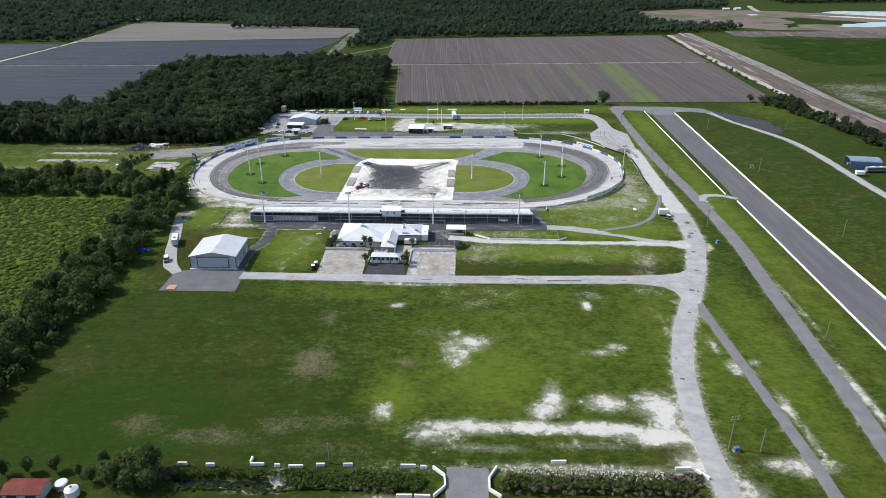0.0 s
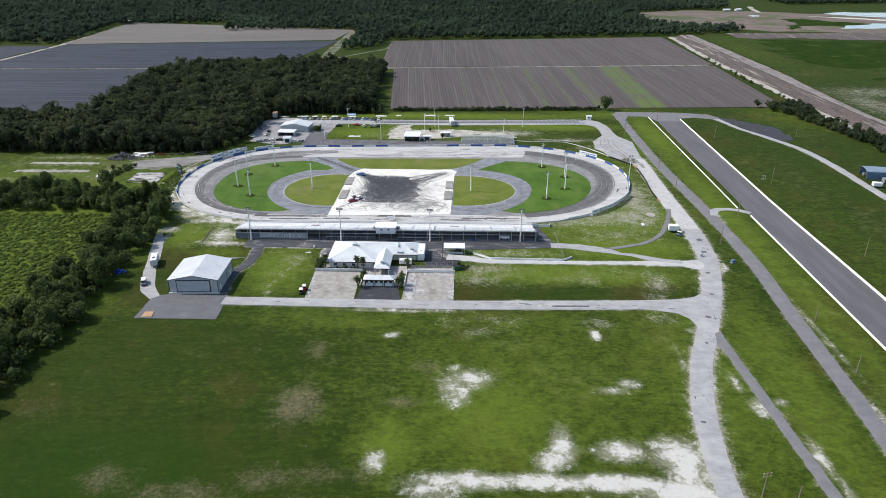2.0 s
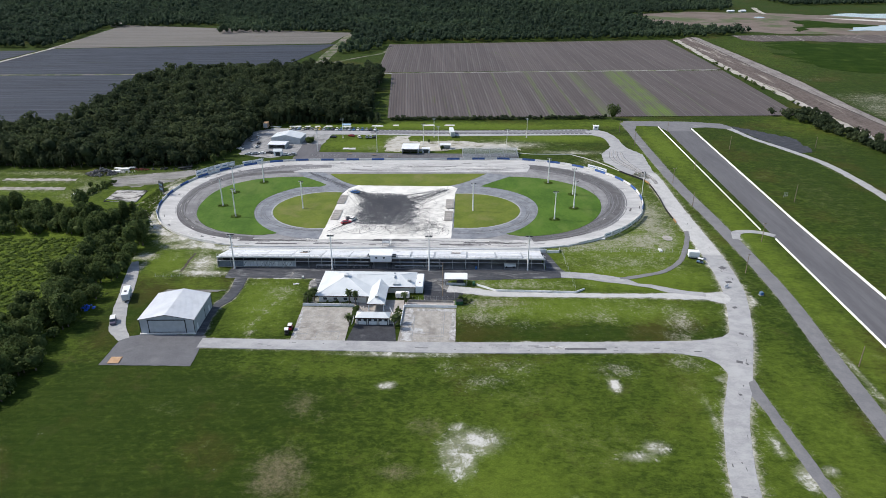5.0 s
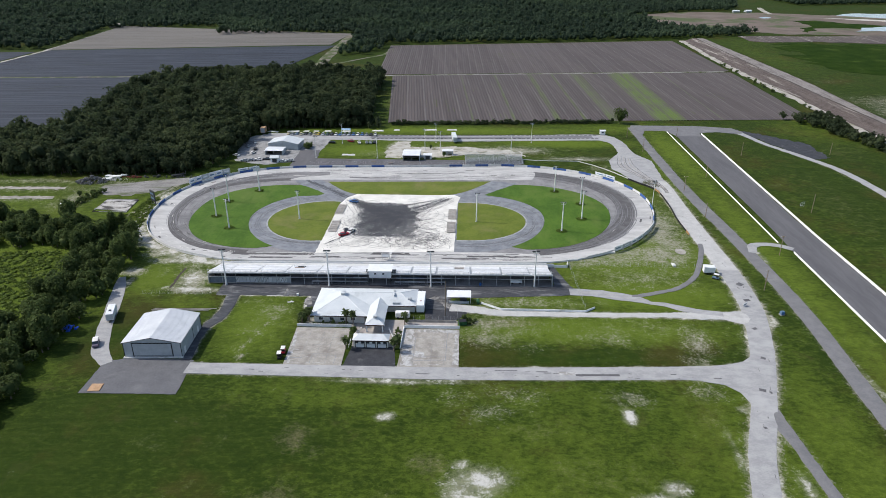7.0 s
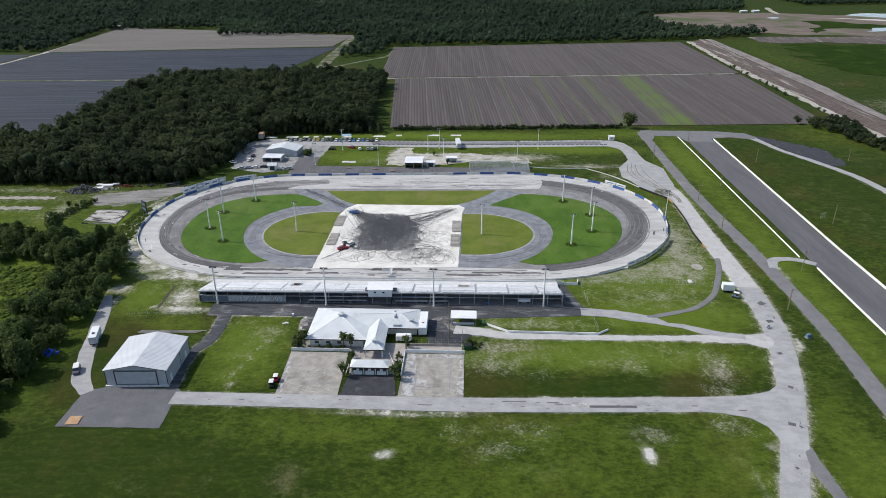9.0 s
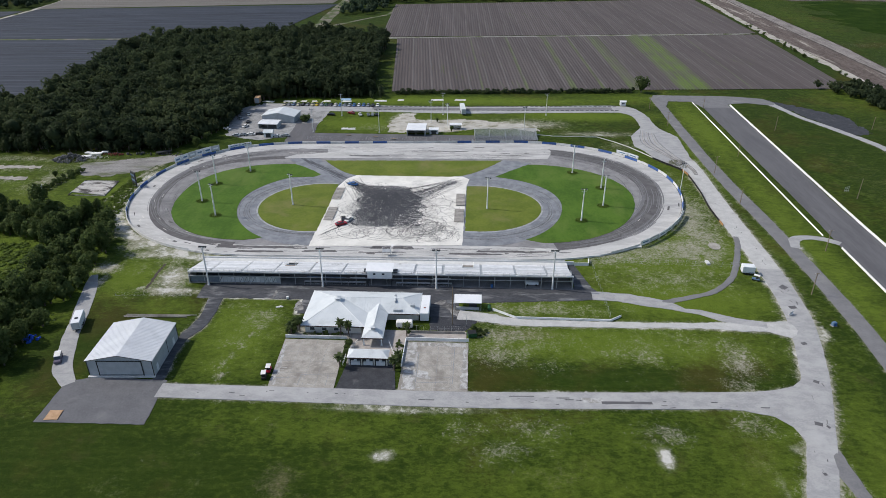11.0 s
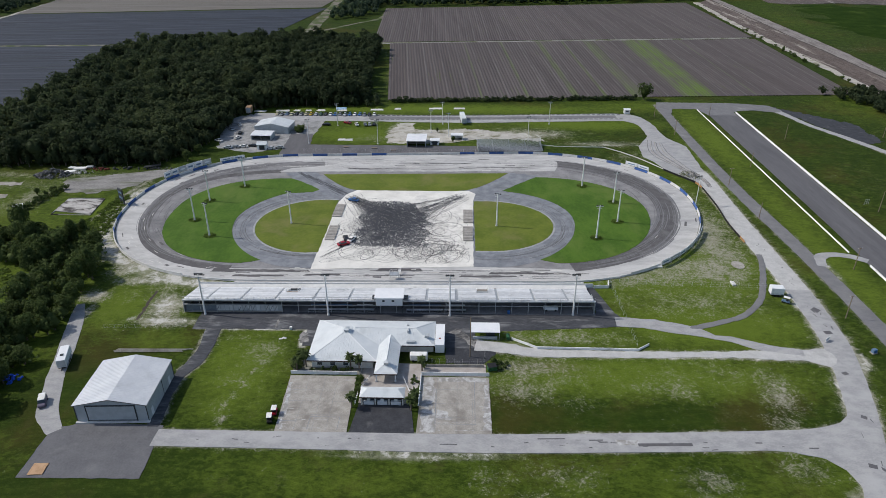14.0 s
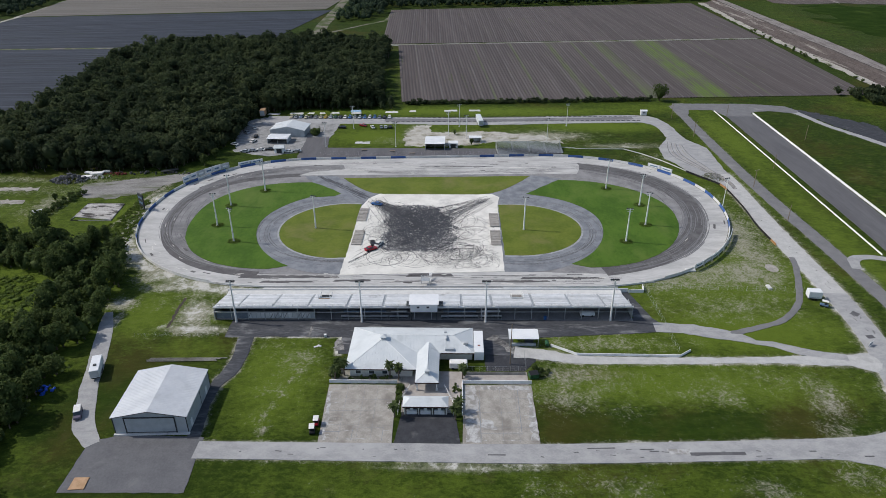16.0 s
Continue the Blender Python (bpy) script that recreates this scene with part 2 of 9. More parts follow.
MAT["sand_gravel"] = surf("sand_gravel", (0.34, 0.32, 0.28), (0.52, 0.50, 0.45), 0.25, 0.95, stain=(0.17, 0.165, 0.10), stain_scale=0.14, stain_at=(0.5, 0.68), grain=0.5, bump_d=0.03)
MAT["old_slab"] = surf("old_slab", (0.30, 0.285, 0.265), (0.52, 0.505, 0.48), 0.45, 0.92, stain=(0.055, 0.05, 0.046), stain_scale=0.26, stain_at=(0.5, 0.6), grain=0.5, stretch=(0.45, 1, 1))
MAT["limestone"] = surf("limestone", (0.48, 0.45, 0.40), (0.66, 0.63, 0.57), 0.9, 0.95, vary=0.25)
MAT["dike_soil"] = surf("dike_soil", (0.060, 0.047, 0.043), (0.135, 0.112, 0.10), 0.35, 0.95, stain=(0.36, 0.33, 0.295), stain_scale=0.2, stain_at=(0.53, 0.74), grain=0.6, bump_d=0.3, bump_scale=0.6, stretch=(1, 0.07, 1))
MAT["bank_gravel"] = surf("bank_gravel", (0.15, 0.13, 0.122), (0.29, 0.265, 0.245), 0.3, 0.95, stain=(0.09, 0.078, 0.07), stain_scale=0.1, stain_at=(0.52, 0.72), grain=0.5, stretch=(1, 0.2, 1))
MAT["wet_grass"] = surf("wet_grass", (0.011, 0.028, 0.0018), (0.026, 0.048, 0.005), 0.06, 0.95, stain=(0.05, 0.075, 0.014), stain_scale=0.03, stain_at=(0.56, 0.72), grain=0.4)
MAT["wet_grass"].node_tree.nodes["Principled BSDF"].inputs["Specular IOR Level"].default_value = 0.04
MAT["ditch_soil"] = surf("ditch_soil", (0.05, 0.042, 0.036), (0.085, 0.07, 0.06), 0.2, 0.95, grain=0.4)
MAT["track_earth"] = surf("track_earth", (0.12, 0.108, 0.085), (0.21, 0.19, 0.155), 0.1, 0.95, stain=(0.06, 0.085, 0.022), stain_scale=0.08, stain_at=(0.42, 0.6), grain=0.5)
MAT["pale_soil"] = surf("pale_soil", (0.30, 0.275, 0.235), (0.45, 0.425, 0.38), 0.1, 0.95, stain=(0.14, 0.15, 0.06), stain_scale=0.06, stain_at=(0.52, 0.7), grain=0.4)
MAT["bare_soil"] = surf("bare_soil", (0.12, 0.094, 0.076), (0.18, 0.145, 0.12), 0.03, 0.95, stain=(0.075, 0.095, 0.035), stain_scale=0.011, stain_at=(0.48, 0.6), grain=0.3)


def glass(name, col=(0.05, 0.06, 0.07)):
    m, nt, nn, ln, bs = nodes_of(name)
    bs.inputs["Base Color"].default_value = (*col, 1)
    bs.inputs["Roughness"].default_value = 0.08
    bs.inputs["Specular IOR Level"].default_value = 0.7
    return m


MAT["glass"] = glass("window_glass")


def water(name, col):
    m, nt, nn, ln, bs = nodes_of(name)
    bs.inputs["Base Color"].default_value = (*col, 1)
    bs.inputs["Roughness"].default_value = 0.12
    bs.inputs["IOR"].default_value = 1.33
    bump(nt, bs, noise_node(nt, world_place(nt), 0.8, 3), 0.3, 0.03)
    return m


# pale base colour: silty water with the bright sky reflection painted in
MAT["water"] = water("pond_water", (0.34, 0.42, 0.50))
MAT["ditch_water"] = water("ditch_water", (0.012, 0.013, 0.014))


def leaf(name, dark, mid, light, per_island=True, through_light=0.25, broad=0.0):
    """Foliage: colour varies from clump to clump; some light passes through."""
    m, nt, nn, ln, bs = nodes_of(name)
    if per_island:
        rnd = nn.new("ShaderNodeNewGeometry").outputs["Random Per Island"]
    else:
        rnd = nn.new("ShaderNodeObjectInfo").outputs["Random"]
    p = world_place(nt)
    tree = noise_node(nt, p, 0.13, 3, 0.6)
    c = mixc(nt, ramp(nt, rnd, 0.05, 0.75), dark, mid)
    c = mixc(nt, calc(nt, "MULTIPLY", ramp(nt, rnd, 0.7, 1.0), ramp(nt, tree, 0.35, 0.65)), c, light)
    c = mixc(nt, calc(nt, "MULTIPLY", ramp(nt, tree, 0.46, 0.68), 0.5), c, tuple(v * 1.5 for v in mid))
    c = mixc(nt, ramp(nt, noise_node(nt, p, 0.9, 5, 0.75), 0.35, 0.65), mixc(nt, 0.5, c, dark), c)
    if broad:      # stands of paler trees
        c = mixc(nt, calc(nt, "MULTIPLY", ramp(nt, noise_node(nt, p, broad, 3, 0.6), 0.46, 0.62), 0.75), c, tuple(1.35 * v for v in light))
    ln.new(c, bs.inputs["Base Color"])
    bs.inputs["Roughness"].default_value = 0.75
    bs.inputs["Specular IOR Level"].default_value = 0.1
    bump(nt, bs, noise_node(nt, p, 1.3, 5, 0.7), 0.4, 0.3)
    tr = nn.new("ShaderNodeBsdfTranslucent")
    ln.new(c, tr.inputs["Color"])
    mx = nn.new("ShaderNodeMixShader")
    mx.inputs["Fac"].default_value = through_light
    ln.new(bs.outputs["BSDF"], mx.inputs[1])
    ln.new(tr.outputs["BSDF"], mx.inputs[2])
    ln.new(mx.outputs["Shader"], nn["Material Output"].inputs["Surface"])
    return m


# blue tint and lifted darks of leaf_wood and leaf_far paint in distance haze
MAT["leaf_wood"] = leaf("leaf_wood", (0.041, 0.058, 0.030), (0.047, 0.066, 0.032), (0.062, 0.080, 0.036), True, 0.5, 0.035)
MAT["leaf_far"] = leaf("leaf_far", (0.039, 0.060, 0.040), (0.045, 0.070, 0.042), (0.058, 0.086, 0.047), True, 0.5, 0.0045)
MAT["leaf_near"] = leaf("leaf_near", (0.064, 0.093, 0.032), (0.094, 0.132, 0.042), (0.145, 0.178, 0.064), True, 0.45)
MAT["leaf_shrub"] = leaf("leaf_shrub", (0.062, 0.098, 0.024), (0.092, 0.138, 0.034), (0.14, 0.175, 0.07), True, 0.45)
MAT["leaf_weed"] = leaf("leaf_weed", (0.085, 0.125, 0.026), (0.125, 0.18, 0.036), (0.19, 0.23, 0.075), True, 0.45)
MAT["leaf_palm"] = leaf("leaf_palm", (0.055, 0.08, 0.028), (0.085, 0.115, 0.042), (0.14, 0.17, 0.08), False, 0.4)
MAT["leaf_dry"] = leaf("leaf_dry", (0.10, 0.080, 0.058), (0.165, 0.138, 0.105), (0.25, 0.225, 0.18))


def ground_material():
    """Mown and rough grass with sand, dry and dirt patches where the sheet's cover says so."""
    m, nt, nn, ln, bs = nodes_of("ground_grass")
    p = world_place(nt)
    at = nn.new("ShaderNodeAttribute")
    at.attribute_name = "cover"
    sep = nn.new("ShaderNodeSeparateColor")
    ln.new(at.outputs["Color"], sep.inputs["Color"])
    sand, dry, lush = sep.outputs["Red"], sep.outputs["Green"], sep.outputs["Blue"]
    dirt = at.outputs["Alpha"]
    n_big = noise_node(nt, p, 0.022, 6, 0.65, 0.2)
    n_mid = noise_node(nt, p, 0.17, 9, 0.78, 0.15)
    n_fine = noise_node(nt, p, 1.1, 6, 0.8)
    n_grain = noise_node(nt, p, 3.1, 5, 0.8, 0.3)
    n_worn = noise_node(nt, p, 0.045, 5, 0.7, 0.3)
    speck = calc(nt, "ADD", calc(nt, "MULTIPLY", calc(nt, "SUBTRACT", n_grain, 0.5), 0.7), calc(nt, "MULTIPLY", calc(nt, "SUBTRACT", n_fine, 0.5), 1.3))
    n_mown = noise_node(nt, world_place(nt, 0.10, 1.0, 1.0, 0.06), 0.55, 5, 0.7)
    c = mixc(nt, ramp(nt, n_grain, 0.25, 0.75), (0.013, 0.028, 0.0024), (0.026, 0.047, 0.0052))
    n_clump = noise_node(nt, world_place(nt, 0.6, 1.0, 1.0), 0.75, 5, 0.75, 0.4)
    c = mixc(nt, calc(nt, "MULTIPLY", ramp(nt, n_mown, 0.42, 0.66), 0.4), c, (0.042, 0.062, 0.0088))
    c = mixc(nt, calc(nt, "MULTIPLY", ramp(nt, n_clump, 0.46, 0.66), 0.55), c, (0.050, 0.076, 0.0105))
    n_tuft = noise_node(nt, p, 0.085, 9, 0.72, 0.5)
    c = mixc(nt, calc(nt, "MULTIPLY", ramp(nt, n_tuft, 0.54, 0.70), 0.5), c, (0.068, 0.062, 0.022))
    c = mixc(nt, calc(nt, "MULTIPLY", ramp(nt, n_tuft, 0.47, 0.33), 0.55), c, (0.013, 0.026, 0.0028))
    c = mixc(nt, calc(nt, "MULTIPLY", ramp(nt, n_mid, 0.44, 0.68), 0.5), c, (0.040, 0.062, 0.007))
    c = mixc(nt, calc(nt, "MULTIPLY", ramp(nt, n_big, 0.5, 0.68), 0.5), c, (0.062, 0.046, 0.012))
    lush_n = calc(nt, "ADD", calc(nt, "MULTIPLY", calc(nt, "SUBTRACT", n_mid, 0.5), 1.2), calc(nt, "MULTIPLY", calc(nt, "SUBTRACT", n_clump, 0.5), 1.0))
    lushf = ramp(nt, calc(nt, "ADD", lush, lush_n), 0.05, 0.95)
    c = mixc(nt, lushf, c, mixc(nt, ramp(nt, n_grain, 0.2, 0.8), (0.066, 0.108, 0.0085), (0.132, 0.176, 0.024)))
    # negative lush: dark grass, and in the west painted corner darkening
    deep = calc(nt, "ADD", calc(nt, "MULTIPLY", lush, -1.0), calc(nt, "MULTIPLY", calc(nt, "SUBTRACT", n_tuft, 0.5), 0.8))
    c = mixc(nt, calc(nt, "MULTIPLY", ramp(nt, deep, 0.02, 0.6), 0.66), c, mixc(nt, n_clump, (0.0105, 0.030, 0.0016), (0.027, 0.060, 0.0050)))
    worn = calc(nt, "ADD", calc(nt, "SUBTRACT", n_worn, 0.545), calc(nt, "MULTIPLY", calc(nt, "SUBTRACT", n_mid, 0.5), 0.6))
    c = mixc(nt, calc(nt, "MULTIPLY", ramp(nt, calc(nt, "ADD", calc(nt, "MULTIPLY", worn, 3.0), speck), 0.3, 1.1), 0.55), c, (0.18, 0.187, 0.088))
    patchy = calc(nt, "ADD", speck, calc(nt, "MULTIPLY", calc(nt, "SUBTRACT", n_mid, 0.5), 1.5))
    dryf = ramp(nt, calc(nt, "ADD", dry, calc(nt, "MULTIPLY", patchy, 0.8)), 0.35, 1.15)
    c = mixc(nt, calc(nt, "MULTIPLY", dryf, 0.85), c, mixc(nt, n_fine, (0.105, 0.066, 0.030), (0.28, 0.25, 0.17)))
    n_straw = noise_node(nt, p, 0.62, 7, 0.82, 1.6)
    straw = calc(nt, "ADD", calc(nt, "MULTIPLY", patchy, 0.8), calc(nt, "MULTIPLY", calc(nt, "SUBTRACT", n_straw, 0.5), 2.2))
    dirf = ramp(nt, calc(nt, "ADD", dirt, straw), 0.36, 0.98)
    c = mixc(nt, calc(nt, "MULTIPLY", dirf, 0.9), c, mixc(nt, n_mid, (0.225, 0.205, 0.16), (0.43, 0.41, 0.35)))
    halo = ramp(nt, calc(nt, "ADD", calc(nt, "MULTIPLY", sand, 1.3), calc(nt, "MULTIPLY", patchy, 0.7)), 0.2, 0.9)
    c = mixc(nt, calc(nt, "MULTIPLY", halo, 0.55), c, (0.34, 0.335, 0.25))
    mix_n = calc(nt, "ADD", calc(nt, "MULTIPLY", calc(nt, "SUBTRACT", n_mid, 0.5), 2.0), calc(nt, "MULTIPLY", speck, 0.5))
    n_wisp = noise_node(nt, p, 0.24, 8, 0.72, 0.5)
    mix_n = calc(nt, "ADD", mix_n, calc(nt, "MULTIPLY", calc(nt, "SUBTRACT", n_wisp, 0.5), 2.6))
    sandf = ramp(nt, calc(nt, "ADD", calc(nt, "MULTIPLY", sand, 1.25), mix_n), 0.55, 1.15)
    c = mixc(nt, sandf, c, mixc(nt, n_fine, (0.43, 0.415, 0.375), (0.68, 0.665, 0.63)))
    ln.new(c, bs.inputs["Base Color"])
    bs.inputs["Roughness"].default_value = 0.95
    bs.inputs["Specular IOR Level"].default_value = 0.1
    bump(nt, bs, calc(nt, "ADD", n_fine, n_mid), 0.8, 0.25)
    return m


MAT["ground"] = ground_material()


def crop_material(name, soil_a, soil_b, bed, weed, turn, pitch):
    """Crop beds: plastic-covered ridges by height, soil between, weedy stretches."""
    m, nt, nn, ln, bs = nodes_of(name)
    p = world_place(nt)
    along = world_place(nt, 1.0, 0.03, 1.0, turn)
    at = nn.new("ShaderNodeAttribute")
    at.attribute_name = "bed"
    n1 = noise_node(nt, along, 0.55, 4, 0.7)
    n2 = noise_node(nt, p, 0.02, 4, 0.6)
    n3 = noise_node(nt, p, 1.2, 4, 0.7)
    c = mixc(nt, n3, soil_a, soil_b)
    c = mixc(nt, calc(nt, "MULTIPLY", ramp(nt, noise_node(nt, along, 0.09, 5, 0.7), 0.42, 0.62), 0.4), c, tuple(1.5 * v for v in soil_b))
    c = mixc(nt, calc(nt, "MULTIPLY", at.outputs["Fac"], ramp(nt, calc(nt, "ADD", n1, calc(nt, "MULTIPLY", n3, 0.4)), 0.5, 0.8)), c, bed)
    c = mixc(nt, calc(nt, "MULTIPLY", ramp(nt, n1, 0.58, 0.72), ramp(nt, n2, 0.42, 0.62)), c, weed)
    wd = nn.new("ShaderNodeAttribute")
    wd.attribute_name = "weed"
    c = mixc(nt, calc(nt, "MULTIPLY", wd.outputs["Fac"], ramp(nt, n3, 0.22, 0.56)), c, (0.10, 0.148, 0.032))
    ln.new(c, bs.inputs["Base Color"])
    bs.inputs["Roughness"].default_value = 0.85
    bs.inputs["Specular IOR Level"].default_value = 0.25
    return m


FIELD_TURN = 0.095
MAT["crop_brown"] = crop_material("crop_brown", (0.060, 0.050, 0.049), (0.088, 0.074, 0.071), (0.128, 0.115, 0.112), (0.085, 0.10, 0.036), FIELD_TURN, 2.0)
MAT["crop_grey"] = crop_material("crop_grey", (0.021, 0.025, 0.036), (0.031, 0.038, 0.052), (0.064, 0.076, 0.10), (0.036, 0.05, 0.028), 1.57 + FIELD_TURN, 2.0)
MAT["crop_beige"] = crop_material("crop_beige", (0.10, 0.092, 0.082), (0.145, 0.134, 0.12), (0.18, 0.17, 0.156), (0.11, 0.11, 0.075), 1.57 + FIELD_TURN, 2.0)


# ---- building helpers ----
from mathutils import geometry


def mesh_ob(name, bm, mats, parent=None, label="", smooth=False):
    me = bpy.data.meshes.new(name)
    bmesh.ops.recalc_face_normals(bm, faces=bm.faces)
    bm.to_mesh(me)
    bm.free()
    for m in (mats if isinstance(mats, (list, tuple)) else [mats]):
        me.materials.append(m)
    if smooth:
        for poly in me.polygons:
            poly.use_smooth = True
    ob = new(name, me)
    ob.parent = parent
    if label:
        ob["label"] = label
    return ob


def part(name, bm, material, parent, label="", smooth=False):
    return mesh_ob(name, bm, material, parent, label, smooth)


def again(name, ob, m, parent):
    """Another object on the same mesh."""
    o = new(name, ob.data)
    o.parent = parent
    o.matrix_basis = m
    return o


def thing(name, m, label, category, group=""):
    e = new(name)
    e.empty_display_size = 0.5
    e.matrix_basis = m
    return tagged(e, label, category, group)


def structure(name, bm, mats, label, category="", smooth=False):
    return tagged(mesh_ob(name, bm, mats, None, "", smooth), label, category or name.split("_")[0], "", "structure")


def box(bm, c, s, turn=0.0, bevel=0.0, tilt=0.0):
    """A box of size s about the centre c."""
    m = pose(*c, tilt, 0, turn) @ Matrix.Diagonal((*s, 1))
    r = bmesh.ops.create_cube(bm, size=1.0, matrix=m)
    if bevel:
        es = list({e for v in r["verts"] for e in v.link_edges})
        bmesh.ops.bevel(bm, geom=es, offset=bevel, segments=1, affect="EDGES")
    return bm


def boxes(*rows, bevel=0.0):
    bm = bmesh.new()
    for c, s, *turn in rows:
        box(bm, c, s, turn[0] if turn else 0.0, bevel)
    return bm


def rod(bm, a, b, r1, r2=None, seg=8):
    a, b = Vector(a), Vector(b)
    d = b - a
    m = Matrix.Translation((a + b) / 2) @ d.to_track_quat("Z", "Y").to_matrix().to_4x4()
    bmesh.ops.create_cone(bm, cap_ends=True, segments=seg, radius1=r1, radius2=r1 if r2 is None else r2, depth=d.length, matrix=m)
    return bm


def prism(bm, outline, z0, z1):
    """A flat outline raised from z0 to z1."""
    n = len(outline)
    pts, _, tris, *_ = geometry.delaunay_2d_cdt([Vector(p) for p in outline], [(i, (i + 1) % n) for i in range(n)], [list(range(n))], 1, 1e-5)
    top = [bm.verts.new((p.x, p.y, z1)) for p in pts]
    rim = {}
    for t in tris:
        bm.faces.new([top[i] for i in t])
        for a, b in zip(t, (*t[1:], t[0])):
            key = (min(a, b), max(a, b))
            rim[key] = rim.get(key, 0) + 1
    low = {}
    for (a, b), count in rim.items():
        if count == 1:
            for i in (a, b):
                if i not in low:
                    low[i] = bm.verts.new((pts[i].x, pts[i].y, z0))
            bm.faces.new((top[a], top[b], low[b], low[a]))
    return bm


def along_x(bm, profile, x0, x1):
    """A profile in y and z drawn out along x."""
    a = [bm.verts.new((x0, y, z)) for y, z in profile]
    b = [bm.verts.new((x1, y, z)) for y, z in profile]
    n = len(a)
    bm.faces.new(a)
    bm.faces.new(b[::-1])
    for i in range(n):
        j = (i + 1) % n
        bm.faces.new((a[j], a[i], b[i], b[j]))
    return bm


def curve_points(pts, step):
    """A smooth line through control points (x, y, width)."""
    pts = [tuple(map(float, q)) for q in pts]
    ext = [pts[0]] + pts + [pts[-1]]
    out = []
    for i in range(1, len(ext) - 2):
        p0, p1, p2, p3 = (np.array(ext[i + k]) for k in (-1, 0, 1, 2))
        n = max(2, int(np.linalg.norm((p2 - p1)[:2]) / step))
        for k in range(n):
            t = k / n
            out.append(0.5 * ((2 * p1) + (p2 - p0) * t + (2 * p0 - 5 * p1 + 4 * p2 - p3) * t * t + (3 * p1 - p0 - 3 * p2 + p3) * t ** 3))
    out.append(np.array(pts[-1]))
    return np.array(out)


rng = np.random.default_rng(7)


def ribbon(name, pts, z, mat, label, category, step=2.0, ragged=0.25, cross=4):
    """A road or path laid along control points (x, y, width)."""
    c = curve_points(pts, step)
    d = np.gradient(c[:, :2], axis=0)
    d /= np.linalg.norm(d, axis=1)[:, None] + 1e-9
    nrm = np.stack([-d[:, 1], d[:, 0]], 1)
    w = c[:, 2] / 2
    jl, jr = rng.normal(0, ragged, len(c)), rng.normal(0, ragged, len(c))
    verts, faces = [], []
    for i in range(len(c)):
        l, r = c[i, :2] + nrm[i] * (w[i] + jl[i]), c[i, :2] - nrm[i] * (w[i] + jr[i])
        verts.append((*l, -0.3))
        for k in range(cross + 1):
            s = k / cross
            q = l * (1 - s) + r * s
            verts.append((*q, z + 0.05 * (1 - (2 * s - 1) ** 2)))
        verts.append((*r, -0.3))
    n = cross + 3
    for i in range(len(c) - 1):
        for k in range(n - 1):
            a = i * n + k
            faces.append((a, a + n, a + n + 1, a + 1))
    me = bpy.data.meshes.new(name)
    me.from_pydata([tuple(map(float, v)) for v in verts], [], faces)
    me.materials.append(mat)
    ob = new(name, me)
    return tagged(ob, label, category, "", "structure")


def ragged_outline(pts, step=1.5, amount=0.15):
    out = []
    n = len(pts)
    for i in range(n):
        a, b = np.array(pts[i], float), np.array(pts[(i + 1) % n], float)
        k = max(1, int(np.linalg.norm(b - a) / step))
        for j in range(k):
            out.append(tuple(a + (b - a) * j / k + rng.normal(0, amount, 2) * (j > 0)))
    return out


def slab(name, pts, z, mat, label, category, ragged=0.12, step=1.5, low=-0.3):
    bm = prism(bmesh.new(), ragged_outline(pts, step, ragged) if ragged else pts, low, z)
    return structure(name, bm, mat, label, category)


def arc(cx, cy, rx, ry, a0, a1, n=24):
    return [(cx + rx * math.cos(radians(a0 + (a1 - a0) * k / n)), cy + ry * math.sin(radians(a0 + (a1 - a0) * k / n))) for k in range(n + 1)]


# ---- the oval ----
OX0, OX1 = -78.6, 21.2      # middles of the two bends


def bow(cx, cy, rx, up, low, p, side, a0=-90, a1=90, n=40):
    """A bend that may be fuller than an ellipse and higher than deep; side 1 opens to the west, -1 to the east."""
    out = []
    for k in range(n + 1):
        a = radians(a0 + (a1 - a0) * k / n)
        c, d = abs(math.cos(a)) ** (2 / p), math.copysign(abs(math.sin(a)) ** (2 / p), math.sin(a))
        out.append((cx + side * rx * c, cy + (up if d > 0 else low) * d))
    return out


def lap(side, inset, a0=-90, a1=90, n=40):
    """A line round one bend, inset from the wall."""
    if side > 0:
        return bow(OX1, 116.9, 67.6 - inset, 56.6 - inset, 68.3 - inset, 2.07, 1, a0, a1, n)
    return bow(OX0, 109.0, 64.9 - inset, 58.8 - inset, 61.6 - inset, 2.18, -1, a0, a1, n)


def oval(inset, n=40):
    return lap(1, inset, -90, 90, n) + lap(-1, inset, 90, -90, n)


